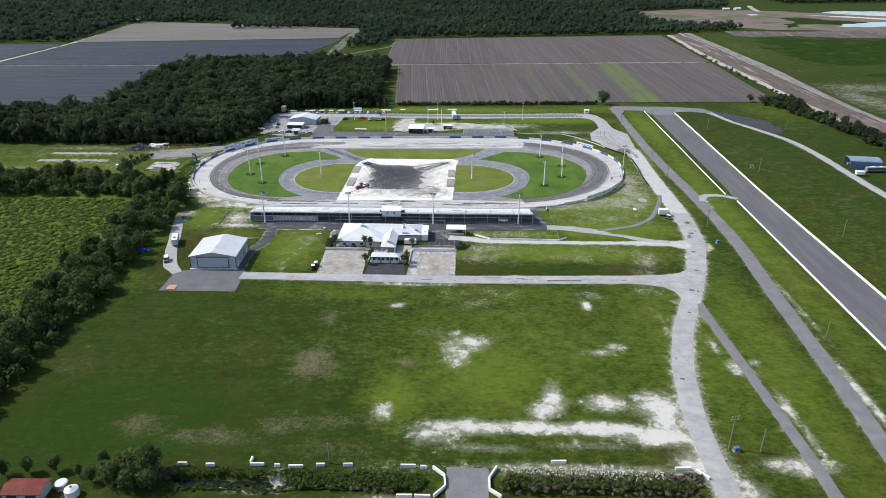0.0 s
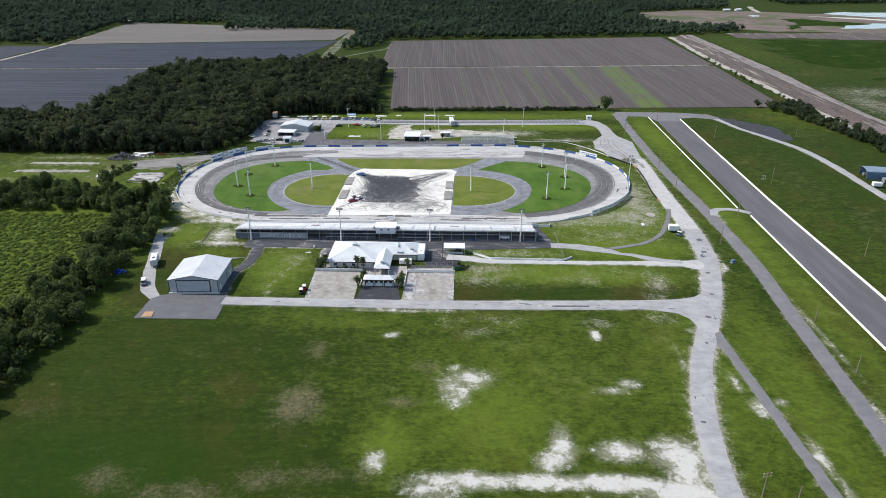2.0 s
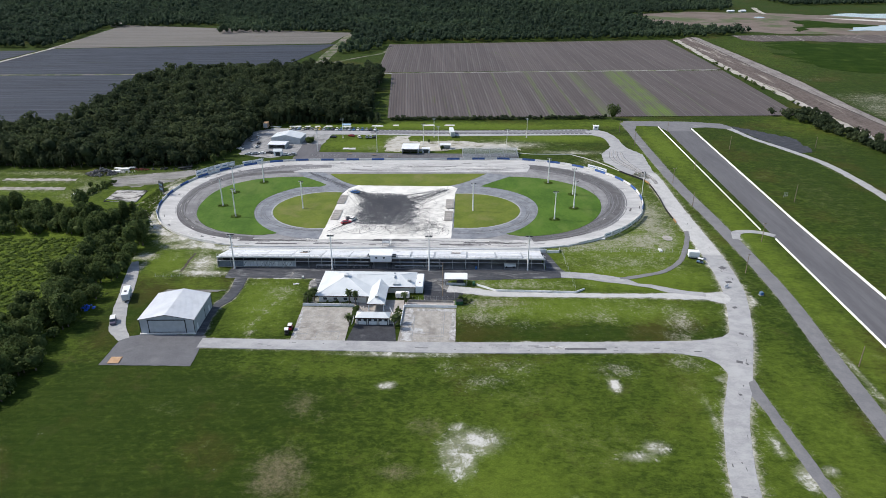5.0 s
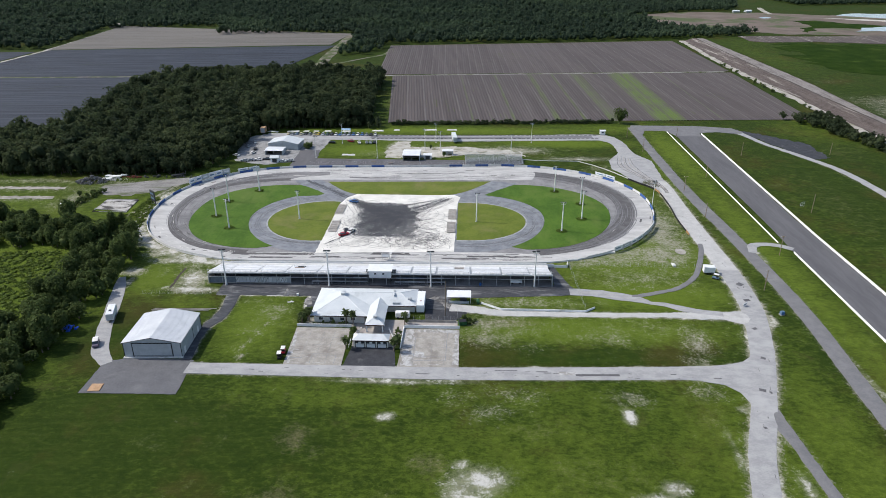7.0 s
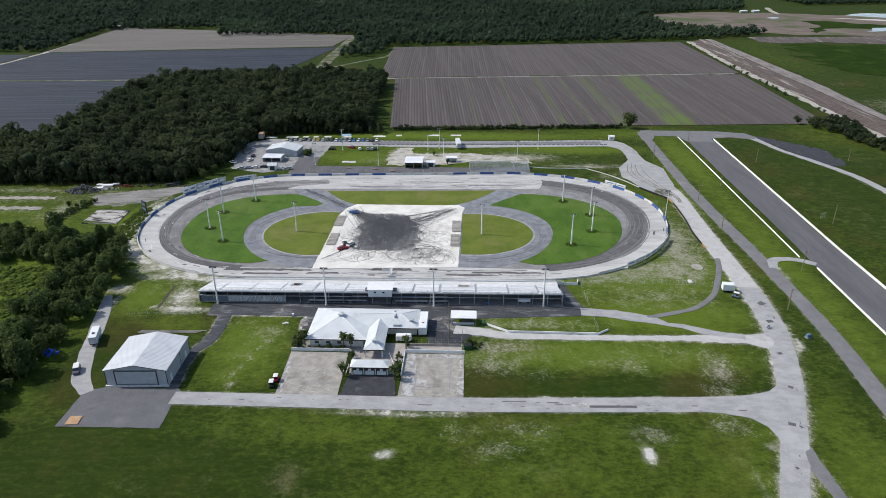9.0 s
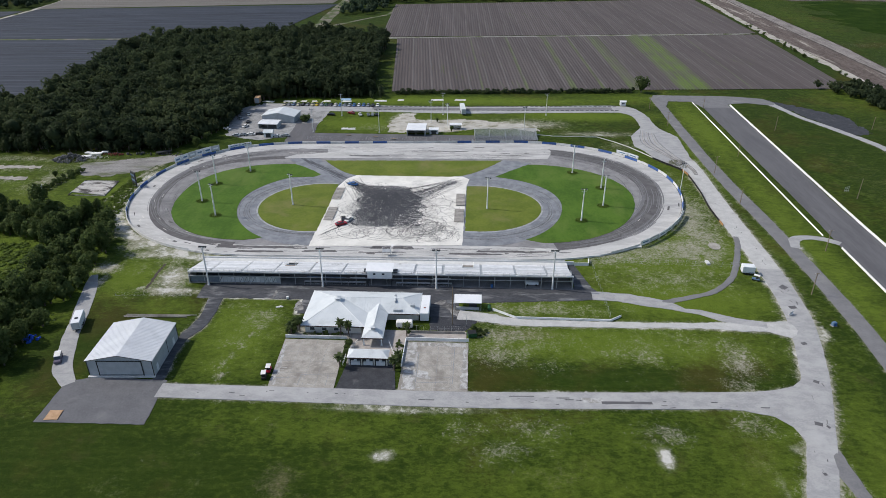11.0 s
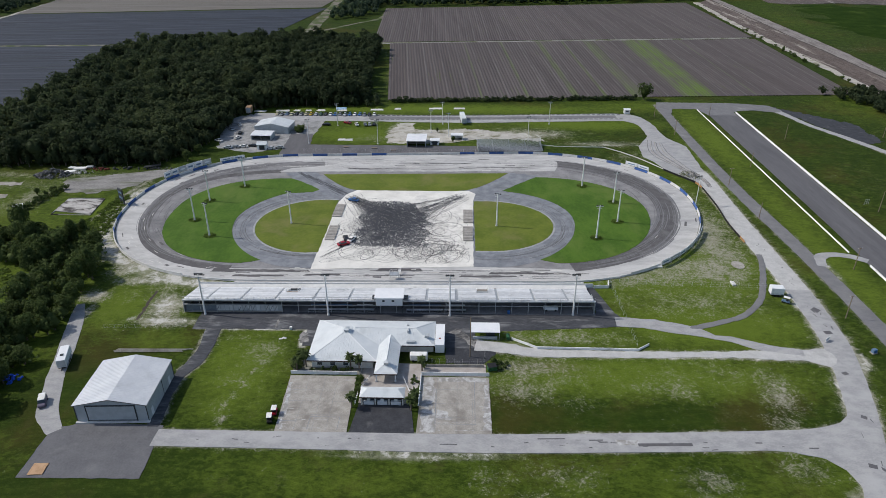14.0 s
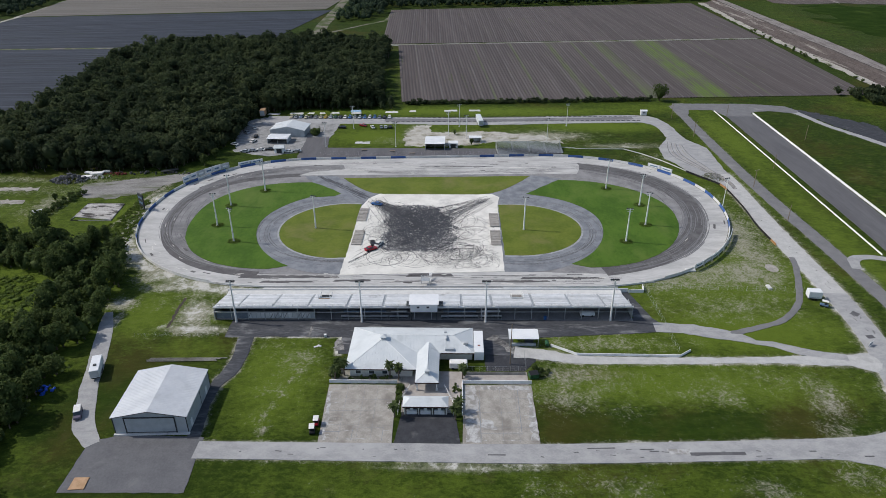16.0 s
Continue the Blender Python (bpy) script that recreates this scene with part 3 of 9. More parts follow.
# ---- ground ----
SAND_SOUTH = [(-38, -126.6, 2.0, 2.4, 1.05), (-50.5, -127.8, 2.4, 1.0, 1.0), (-26, -125.2, 3, 0.9, 0.6), (-12, -132, 8, 1.0, 0.6), (-44, -131, 6, 0.9, 0.55), (34, -120.6, 22, 1.3, 0.62), (56, -122.4, 4, 2.2, 0.6),   # x, y, half length, half depth, strength of the bare sand north of the ditch
    (6, -106.8, 11, 2.2, 1.0), (22, -106.6, 12, 2.0, 1.05), (40, -106.4, 12, 2.2, 1.05), (54, -108.4, 8, 3.2, 1.1), (28.5, -94.5, 2.6, 6.2, 0.85), (25, -100, 3, 3, 0.9),
    (42.4, -95.8, 5, 3.0, 0.95), (56, -96.5, 6.0, 5.0, 0.9), (58, -103, 5, 5, 0.95), (2, -72, 4.0, 6.5, 0.75), (6, -67, 6, 4.0, 0.72), (1.5, -62, 2, 1.5, 0.7),
    (50.5, -68.1, 2.8, 2.0, 0.8), (45, -71.4, 3.4, 1.4, 0.7), (45.5, -42.6, 1.5, 2.6, 0.85), (-18.5, -44.8, 2.2, 1.4, 0.8), (-17, -101.6, 2.4, 3.0, 0.75), (60, -118, 5, 5, 0.75),
    (10, -114.6, 8, 1.6, 0.55), (-3, -110, 6, 4, 0.65), (36, -113, 14, 1.6, 0.45), (66, -118, 3, 7, 0.6)]
SAND_ROADS = [
    (-20, -29.4, 14, 1.2, 0.66), (-2, -29.0, 8, 1.0, 0.55), (84, -77, 2.6, 4.0, 0.8), (80.6, -67, 1.6, 4, 0.55), (89.6, -74.6, 1.6, 1.5, 0.75), (90, -96, 1.6, 6, 0.7), (91, -108, 1.4, 6, 0.6),
    (84, -118, 8, 2.6, 0.8), (112, -68, 1.2, 9, 0.72), (117.0, -40, 1.0, 24, 0.52), (113, -90, 1.5, 18, 0.7), (118.5, 58, 1.6, 9, 0.5), (69, -128, 4, 5, 0.7),
    (68.4, -60, 1.0, 12, 0.5), (76.4, -38.7, 1.6, 1.6, 0.7), (-40, 209, 5, 11, 0.72), (-14, 205, 16, 5, 0.62), (22, 204, 24, 4, 0.6), (66, 189, 18, 3, 0.55), (-96, 23.6, 9, 1.8, 0.78), (-99.6, 32, 3.6, 6, 0.74), (-93, 34, 3, 4, 0.62), (-110, 47.4, 9, 2.6, 0.66), (-124, 36.6, 3.4, 2.4, 0.66), (-118, 53, 7, 3, 0.5)]
DIRT_SPOTS = [
    (-98, 31, 6, 8, 0.8), (-95, 22.6, 10, 2.4, 0.75), (-110, 47.5, 12, 4, 0.72), (-104, 20, 10, 3, 0.3), (-123, 37, 4.5, 3.6, 0.85), (-121.4, 27, 2, 6, 0.75), (-90, 36, 4, 7, 0.6), (-111, 36, 2.5, 3, 0.5), (-122, 58, 5, 9, 0.8), (-60.6, 4.4, 1.4, 1.8, 0.6), (-62.4, 0.6, 1.6, 1.6, 0.62), (-64.2, -4, 1.0, 2.4, 0.6), (-65.2, -9, 0.9, 2.6, 0.62), (-66.0, -13, 0.8, 2.4, 0.56), (-65.3, -18.4, 1.3, 1.8, 0.8), (-72.5, 1, 1.5, 2, 0.42), (-70, 16, 8, 2, 0.45), (-59, 12, 3, 3, 0.42), (-100, 40, 14, 6, 0.5),
    (60, 56, 22, 9, 0.68), (78, 58, 14, 11, 0.76), (84, 90, 11, 32, 0.78), (86, 70, 8, 10, 0.78), (48, 52, 10, 6, 0.7), (66, 38, 26, 10, 0.5), (-66, 0, 8, 18, 0.3), (-62, 10, 8, 7, 0.5), (60, 2, 30, 8, 0.36), (20, 0, 16, 8, 0.4), (20, 17, 22, 3, 0.6), (-8, 203, 15, 8, 0.85), (12, 200, 12, 6, 0.7), (88, 118, 6, 18, 0.5), (64, 45, 20, 4, 0.42), (-133, 66, 5, 9, 0.7), (76, 170, 12, 8, 0.5), (-142, 100, 2.4, 30, 0.6), (24, 19, 22, 3, 0.55), (9, 3.5, 13, 4.5, 0.66), (9, -6, 9, 5, 0.6),
    (-60, 8, 6, 12, 0.4), (74, -5, 5, 9, 0.68), (71, -16, 4, 4, 0.62), (47, -4, 10, 5, 0.52), (62, 3, 8, 3, 0.5), (22, -10, 7, 5, 0.35), (-20, 205, 12, 8, 0.75), (-41, 207, 6, 13, 0.85), (-52, 196, 12, 6, 0.5), (47, -35, 6, 4, 0.6), (69, -31, 6, 4, 0.6), (0, -36, 6, 4, 0.42), (16, -34, 10, 4, 0.46), (9, -42, 9, 4, 0.5), (50, -4, 20, 10, 0.2)]
DIRT_FAR = [
    (28, 205, 22, 9, 0.78), (66, 190, 22, 5, 0.55), (-215, 128, 50, 7, 0.5), (-188, 112, 8, 12, 0.66), (-222, 140, 26, 4, 0.6), (-151, 129, 7, 5, 0.6), (-172, 138, 28, 4, 0.55), (-215, 112, 20, 3, 0.5), (-240, 100, 30, 4, 0.5), (-195, 104, 8, 6, 0.4),
    (318, 300, 20, 60, 0.62), (345, 350, 50, 22, 0.62), (320, 437, 26, 16, 0.36), (360, 260, 90, 20, 0.28), (-160, 136, 22, 8, 0.55), (20, -122, 40, 2.0, 0.6), (62, -121, 6, 4, 0.7), (480, 560, 40, 12, 0.25)]
DRY_SPOTS = [
    (-40, -80, 7, 9, 0.85), (-41, -54, 6, 7, 0.6), (-46.5, -37, 2, 5, 0.5), (-34.6, -58, 4, 5, 0.5), (-12, -78.5, 6, 3, 0.7), (-15, -74, 5, 6, 0.45), (-6.3, -62, 6, 5, 0.6), (-77, -109, 9, 5, 0.65),
    (-60, -113, 14, 4, 0.7), (-42, -108, 9, 5, 0.65), (-30, -106, 10, 4, 0.62), (-20, -106, 6, 4, 0.6), (-109, -84, 8, 8, 0.5), (-86, -100, 10, 6, 0.35),
    (34, -66, 18, 14, 0.42), (20, -48, 10, 8, 0.42), (66, -40, 8, 12, 0.42), (56, -14, 14, 8, 0.3), (-28, -116, 22, 5, 0.5), (8, -88, 16, 8, 0.3)]
DRY_EAST = [
    (14, 4, 14, 4, 0.7), (10, -3, 9, 5, 0.5), (-66, 2, 9, 18, 0.3), (62, 62, 24, 18, 0.3), (80, 96, 10, 30, 0.35),     (-58, 370, 4, 80, 0.6),     (98, -60, 8, 40, 0.3), (127, 0, 5, 90, 0.25), (178, 120, 18, 60, 0.42), (166, 20, 6, 60, 0.35), (185, 60, 10, 30, 0.45), (100, 150, 6, 60, 0.3),
    (107, 60, 2.5, 80, 0.45), (-113, 28, 9, 16, 0.4), (-70, 186, 20, 6, 0.3), (230, 210, 30, 30, 0.4), (123, 80, 4, 150, 0.22)]
LUSH_SPOTS = [
    (-95, 14, 13, 5, 0.62), (-100, 2, 10, 8, 0.4), (-149, 96, 9, 20, 0.95), (-165, 118, 14, 6, 0.5), (66, 60, 34, 26, 1.0), (-64, 203, 22, 14, 0.9),     (-40, -36, 40, 9, 0.5), (20, -36, 50, 10, 0.45), (62, -60, 12, 30, 0.4),     (-14, -96, 9, 12, 0.8), (12, -84, 22, 22, 0.72), (30, -40, 44, 18, 0.38), (40, 0, 44, 10, 0.9), (96, -70, 10, 70, 0.62), (-66, 2, 11, 20, 0.9), (-30, -40, 50, 12, 0.3), (-97, 8, 14, 14, 0.2), (-20, -42, 20, 8, 0.4), (-101, -104.4, 5, 2.6, 0.6),
    (66, 26, 28, 14, 0.95), (120, -60, 8, 70, 0.4), (122, 130, 8, 70, 0.35), (60, 222, 40, 9, 0.9), (-60, 200, 22, 9, 0.9), (124, 200, 9, 60, 0.8), (107.5, 160, 4, 60, 0.6), (-20, 251, 100, 9, 0.9), (110, 260, 60, 12, 0.6), (-220, 0, 90, 120, 0.85), (-112, -10, 8, 20, 0.4)]
LUSH_FAR = [(400, 480, 80, 60, 0.12), (328, 590, 24, 120, 0.32), (352, 700, 40, 40, 0.3), (330, 330, 40, 120, 0.06), (22, -72, 46, 45, 0.5), (75, -60, 30, 60, 0.55), (10, -30, 60, 16, 0.3), (170, 60, 30, 160, 0.42), (123, 60, 8, 160, 0.7), (60, 60, 42, 34, 0.85), (80, 100, 20, 60, 0.7), (20, 19, 32, 6, 0.8), (62, 28, 30, 14, 0.8), (-40, 210, 80, 40, 0.6),
    (-112, 32, 10, 14, 0.9), (-110, 40, 24, 30, 0.6), (-60, 390, 10, 90, 0.4), (-190, 120, 60, 24, 0.25), (-165, 106, 14, 8, 0.5), (230, 260, 30, 40, 0.4)]
DEEP_SPOTS = [(-108, -70, 18, 22, 0.5), (-92, -108, 36, 14, 0.95), (-96, -48, 34, 12, 0.32), (-110, -8, 8, 14, 0.6), (-60, -106, 30, 10, 0.4), (40, -15, 34, 5, 0.5), (178, 90, 22, 120, 0.25)]      # dark grass; the western spots also paint in the lens darkening at lower left
ROAD_MAIN = [(102.6, 150, 6), (102.3, 136, 7.4), (101.6, 120, 7.9), (101.1, 96, 8.0), (101.1, 76, 8.0), (101.4, 58, 7.8), (101.3, 46, 7.7), (100.6, 30, 7.5), (98.5, 13, 7.5), (92.6, -9, 7.0), (86.2, -27, 6.6), (80, -42.5, 6.4), (74, -57, 6.3), (68.4, -76, 6.3),
    (65.6, -92, 5.9), (64.2, -105, 5.7), (64, -126, 5.6), (64.5, -160, 5.6), (65, -220, 5.6)]
ROAD_SIDE = [(112.5, 262, 6), (112.4, 240, 5.4), (111.8, 205, 5.6), (111.6, 150, 5.8), (112.8, 112, 5.9), (114.2, 86, 5.8), (115.0, 62, 5.6), (115.6, 44, 5.6), (115.6, 13, 5.8), (114.4, -8, 5.7), (112.8, -28, 5.5), (109.6, -84, 5.0), (105.5, -130, 5.0), (99, -180, 5.2)]
ROAD_FRONT = [(-79, -24.9, 5.4), (-40, -25.0, 5.6), (0, -25.0, 6.0), (40, -23.6, 6.2), (66, -22.4, 6.4), (78, -21.8, 7.5), (88, -20.0, 10)]
ROAD_DIAGONAL = [(83, -38, 5), (84.2, -50, 3.4), (85.4, -71, 3.2), (86.8, -99, 3.2), (87.5, -118, 3.3), (87.2, -140, 3.4), (85, -190, 3.4)]
ROAD_RETURN = [(150, 263, 6), (168, 258, 8), (178, 253, 6), (182.4, 240, 4.2), (186, 224, 3.8), (195, 203, 4), (205.4, 173, 4.4), (208.4, 140, 4.8), (208.4, 100, 4.8), (209.4, 66, 4.8), (213, 20, 4.8), (217, -60, 4.8)]
ROAD_UPPER = [(-3, 13.6, 5.2), (6, 12.0, 4.6), (12, 10.6, 4.0), (20, 10.1, 3.4), (41, 10.1, 3.0), (57, 10.5, 2.6), (72, 10.8, 3.2), (80, 10.9, 4.6), (88, 10.8, 5.2), (98, 9, 12)]


DRIVE_WEST = [(-79.7, 22, 4.6), (-79.6, 18, 4.4), (-79.0, 10.8, 4.1), (-79.5, 4.4, 4.3), (-81.6, -1.8, 3.2), (-81.7, -10, 2.4), (-81.2, -16, 2.8), (-80.8, -21.5, 3.0)]
STAND_EDGE = [(-84, 20.4, 1.0), (-52, 20.6, 1.0), (-52, 12, 1.0)]
STAND_EDGE_EAST = [(3, 21.2, 1.0), (40, 24.4, 1.0)]
PATH_WEST = [(-154.3, 78.5, 0.8), (-153.2, 85.7, 0.8), (-151.5, 98.4, 0.8), (-151, 115, 0.9), (-146.6, 135, 0.9)]
WEST_RIM = [(px, py, 3.0) for px, py in lap(-1, -2.6, 12, -84, 14)]


def verge(x, y, pts, reach, strength):
    """Sand and dust thrown up beside a road."""
    out = np.zeros_like(x)
    for (x0, y0, w0), (x1, y1, w1) in zip(pts, pts[1:]):
        near = (x > min(x0, x1) - 12) & (x < max(x0, x1) + 12) & (y > min(y0, y1) - 12) & (y < max(y0, y1) + 12)
        dx, dy = x1 - x0, y1 - y0
        t = np.clip(((x[near] - x0) * dx + (y[near] - y0) * dy) / (dx * dx + dy * dy), 0, 1)
        d = np.hypot(x[near] - x0 - t * dx, y[near] - y0 - t * dy) - (w0 + (w1 - w0) * t) / 2
        out[near] = np.maximum(out[near], strength * np.exp(-np.clip(d, 0, None) / reach))
    return out


def spots(x, y, rows, soft=1.0):
    out = np.zeros_like(x)
    for cx, cy, rx, ry, s in rows:
        d = ((x - cx) / rx) ** 2 + ((y - cy) / ry) ** 2
        out = np.maximum(out, s * np.exp(-soft * d * 0.55))
    return out


def ground_height(x, y):
    """The ditch along the south; flat elsewhere."""
    def ditch(x0, x1):
        across = np.exp(-((y + 127.2 + 0.5 * np.sin(x * 0.11)) / 2.2) ** 2)
        return across * np.clip((x - x0) / 3, 0, 1) * np.clip((x1 - x) / 3, 0, 1)
    h = -1.9 * (ditch(-72, -3) + ditch(14, 58))
    return h


def make_ground():
    def axis(lo, hi, step, far, n):
        mid = np.arange(lo, hi + step, step)
        g = np.geomspace(1, far, n + 1)[1:] - 1
        g = g / g[-1] * far
        return np.concatenate([lo - g[::-1], mid, mid[-1] + g])
    xs, ys = axis(-240, 240, 1.25, 4200, 60), axis(-136, 262, 1.25, 4400, 70)
    X, Y = np.meshgrid(xs, ys)
    x, y = X.ravel(), Y.ravel()
    co = np.stack([x, y, ground_height(x, y) - 0.02], 1)
    nx, ny = len(xs), len(ys)
    i, j = np.meshgrid(np.arange(nx - 1), np.arange(ny - 1))
    a = (j * nx + i).ravel()
    quads = np.stack([a, a + 1, a + nx + 1, a + nx], 1)
    me = bpy.data.meshes.new("ground")
    me.vertices.add(len(co))
    me.vertices.foreach_set("co", co.ravel())
    me.loops.add(quads.size)
    me.loops.foreach_set("vertex_index", quads.ravel())
    me.polygons.add(len(quads))
    me.polygons.foreach_set("loop_start", np.arange(0, quads.size, 4))
    me.polygons.foreach_set("use_smooth", np.ones(len(quads), dtype=bool))
    me.update(calc_edges=True)
    cover = np.stack([
        np.maximum.reduce([spots(x, y, SAND_SOUTH), spots(x, y, SAND_ROADS), verge(x, y, WEST_RIM, 2.6, 0.68), verge(x, y, STAND_EDGE, 0.7, 0.75), verge(x, y, ROAD_MAIN, 0.9, 0.6), verge(x, y, ROAD_FRONT, 0.7, 0.5), verge(x, y, ROAD_UPPER, 0.8, 0.55)]),
        np.maximum(spots(x, y, DRY_SPOTS), spots(x, y, DRY_EAST)),
        np.maximum(spots(x, y, LUSH_SPOTS), spots(x, y, LUSH_FAR)) - spots(x, y, DEEP_SPOTS),
        np.maximum.reduce([spots(x, y, DIRT_SPOTS), spots(x, y, DIRT_FAR), verge(x, y, ROAD_MAIN, 2.2, 0.75), verge(x, y, ROAD_SIDE, 1.2, 0.6), verge(x, y, ROAD_FRONT, 1.0, 0.6),
                           verge(x, y, ROAD_DIAGONAL, 1.4, 0.5), verge(x, y, ROAD_UPPER, 1.6, 0.65), verge(x, y, ROAD_RETURN, 2.0, 0.5),
                           verge(x, y, DRIVE_WEST, 0.9, 0.8), verge(x, y, STAND_EDGE, 0.9, 0.8), verge(x, y, STAND_EDGE_EAST, 0.7, 0.7), verge(x, y, PATH_WEST, 0.9, 0.85)])], 1).astype(np.float32)
    layer = me.attributes.new("cover", "FLOAT_COLOR", "POINT")
    layer.data.foreach_set("color", cover.ravel())
    me.materials.append(MAT["ground"])
    tagged(new("ground", me), "flat green mown and rough grassland with bare sand patches and a weedy ditch", "ground", "", "structure")


make_ground()


# ---- crop fields ----
def crop_field(name, corners, pitch, mat, label, z=0.12, height=0.22, across=False, weeds=()):
    """Raised beds across a four-cornered field: corners near-left, near-right, far-right, far-left."""
    nl, nr, fr, fl = (np.array(c, float) for c in corners)
    if across:
        nl, nr, fr, fl = nl, fl, fr, nr
    rows = int(np.linalg.norm(nr - nl) / pitch)
    segs = 12
    u = []
    bed = []
    h = []
    for r in range(rows):
        tone = 0.24 + 0.85 * (r % 6 == 0) + 0.3 * (r % 6 == 3) + float(rng.normal(0, 0.2))
        for du, b, hh in ((0.0, 0.0, 0.0), (0.22, 1.0, 1.0), (0.62, 1.0, 1.0), (0.84, 0.0, 0.0)):
            u.append((r + du) / rows), bed.append(b * min(max(tone, 0.1), 1.0)), h.append(hh)
    u, bed, h = np.array(u), np.array(bed), np.array(h)
    v = np.linspace(0, 1, segs + 1)
    U, V = np.meshgrid(u, v)
    P = ((1 - U)[..., None] * (1 - V)[..., None] * nl + U[..., None] * (1 - V)[..., None] * nr
         + U[..., None] * V[..., None] * fr + (1 - U)[..., None] * V[..., None] * fl)
    Z = z + h[None, :] * height * (0.7 + 0.6 * rng.random(U.shape))
    co = np.concatenate([P.reshape(-1, 2), Z.reshape(-1, 1)], 1)
    n = len(u)
    i, j = np.meshgrid(np.arange(n - 1), np.arange(segs))
    a = (j * n + i).ravel()
    quads = np.stack([a, a + 1, a + n + 1, a + n], 1)
    me = bpy.data.meshes.new(name)
    me.vertices.add(len(co))
    me.vertices.foreach_set("co", co.ravel())
    me.loops.add(quads.size)
    me.loops.foreach_set("vertex_index", quads.ravel())
    me.polygons.add(len(quads))
    me.polygons.foreach_set("loop_start", np.arange(0, quads.size, 4))
    me.update(calc_edges=True)
    lay = me.attributes.new("bed", "FLOAT", "POINT")
    lay.data.foreach_set("value", np.tile(bed, segs + 1).astype(np.float32))
    wv = np.zeros_like(u)
    for u0, u1, s in weeds:
        wv = np.maximum(wv, s * ((u > u0) & (u < u1)))
    lay = me.attributes.new("weed", "FLOAT", "POINT")
    lay.data.foreach_set("value", (np.clip(rng.normal(0.8, 0.3, (segs + 1, 1)) + rng.normal(0, 0.2, (segs + 1, len(u))), 0.1, 1.1) * wv).astype(np.float32).ravel())
    me.materials.append(mat)
    return tagged(new(name, me), label, "field", "", "stuff")


crop_field("crop_rows", [(-53, 270.8), (246, 290), (255, 480), (-69, 452)], 2.1, MAT["crop_brown"], "brown ploughed field with long straight crop beds",
           weeds=((0.625, 0.698, 0.6), (0.637, 0.661, 1.1), (0.668, 0.690, 1.1), (0.528, 0.547, 0.35), (0.293, 0.299, 0.5), (0.391, 0.403, 0.55), (0.459, 0.466, 0.6), (0.518, 0.530, 0.6), (0.195, 0.2, 0.4), (0.782, 0.788, 0.3)))
crop_field("crop_rows", [(-84, 457), (256, 487), (262, 712), (-93, 657)], 2.1, MAT["crop_brown"], "brown ploughed field with pale crop beds behind a farm track")
crop_field("crop_rows", [(-481, 192), (-225, 196), (-160, 656), (-488, 604)], 2.4, MAT["crop_grey"], "grey field of plastic-covered crop beds beside the woods", across=True)
crop_field("crop_rows", [(-900, 192), (-490, 192), (-496, 590), (-900, 560)], 2.4, MAT["crop_grey"], "grey field of plastic-covered crop beds beyond a pale track", across=True)
crop_field("crop_rows", [(-491, 609), (-168, 664), (-160, 775), (-524, 862)], 3.0, MAT["crop_beige"], "pale beige fallow field in front of the forest", across=True)
ribbon("farm_track", [(-485, 180, 6), (-488, 420, 6), (-491, 600, 6), (-515, 815, 5)], 0.1, MAT["pale_soil"], "pale sandy farm track between the fields", "track", 12, 0.6)
ribbon("farm_track", [(-90, 452, 5), (60, 466, 5), (250, 485, 5)], 0.1, MAT["dirt_gravel"], "grey farm track across the ploughed field", "track", 8, 0.5)
ribbon("farm_track", [(-138, 514, 4), (-126, 534, 4), (-108, 562, 4), (-92, 588, 5), (-88, 640, 6)], 0.1, MAT["track_earth"], "pale sandy lane beside the trees", "track", 5, 0.5)
ribbon("farm_track", [(-149, 470, 12), (-152, 540, 12), (-155, 640, 11), (-159, 770, 10)], 0.1, MAT["track_earth"], "pale track along the edge of the grey field", "track", 8, 0.5)

ribbon("field_margin", [(-486, 428, 5), (-400, 432, 5), (-290, 438, 5)], 0.36, MAT["track_earth"], "weedy margin between blocks of crop beds", "margin", 8, 0.5)

# the bank east of the fields, the bare land and the ponds beyond
BANK = [(110, 266, 279.6, 288.6), (216, 266, 279.9, 288.4), (253, 266, 279.1, 287.8), (298, 265.5, 279.4, 289.4), (356, 266, 280.3, 293.0), (410, 266.6, 281.6, 297.6), (470, 266.4, 282.2, 299), (571, 269.2, 285.9, 300.2), (667, 274.6, 288.7, 301), (716, 277.4, 290.4, 302)]      # y, toe, brow, far edge
ribbon("bank_track", [((b + c) / 2 + 0.9, y, c - b - 2.6) for y, a, b, c in BANK], 3.04, MAT["bank_gravel"], "pale track along the crest of the earth bank", "track", 8, 0.5)
ribbon("bank_foot", [(a - 3.0, y, 6.6) for y, a, b, c in BANK], 0.08, MAT["pale_soil"], "pale sandy foot of the earth bank", "bank", 5, 0.7)


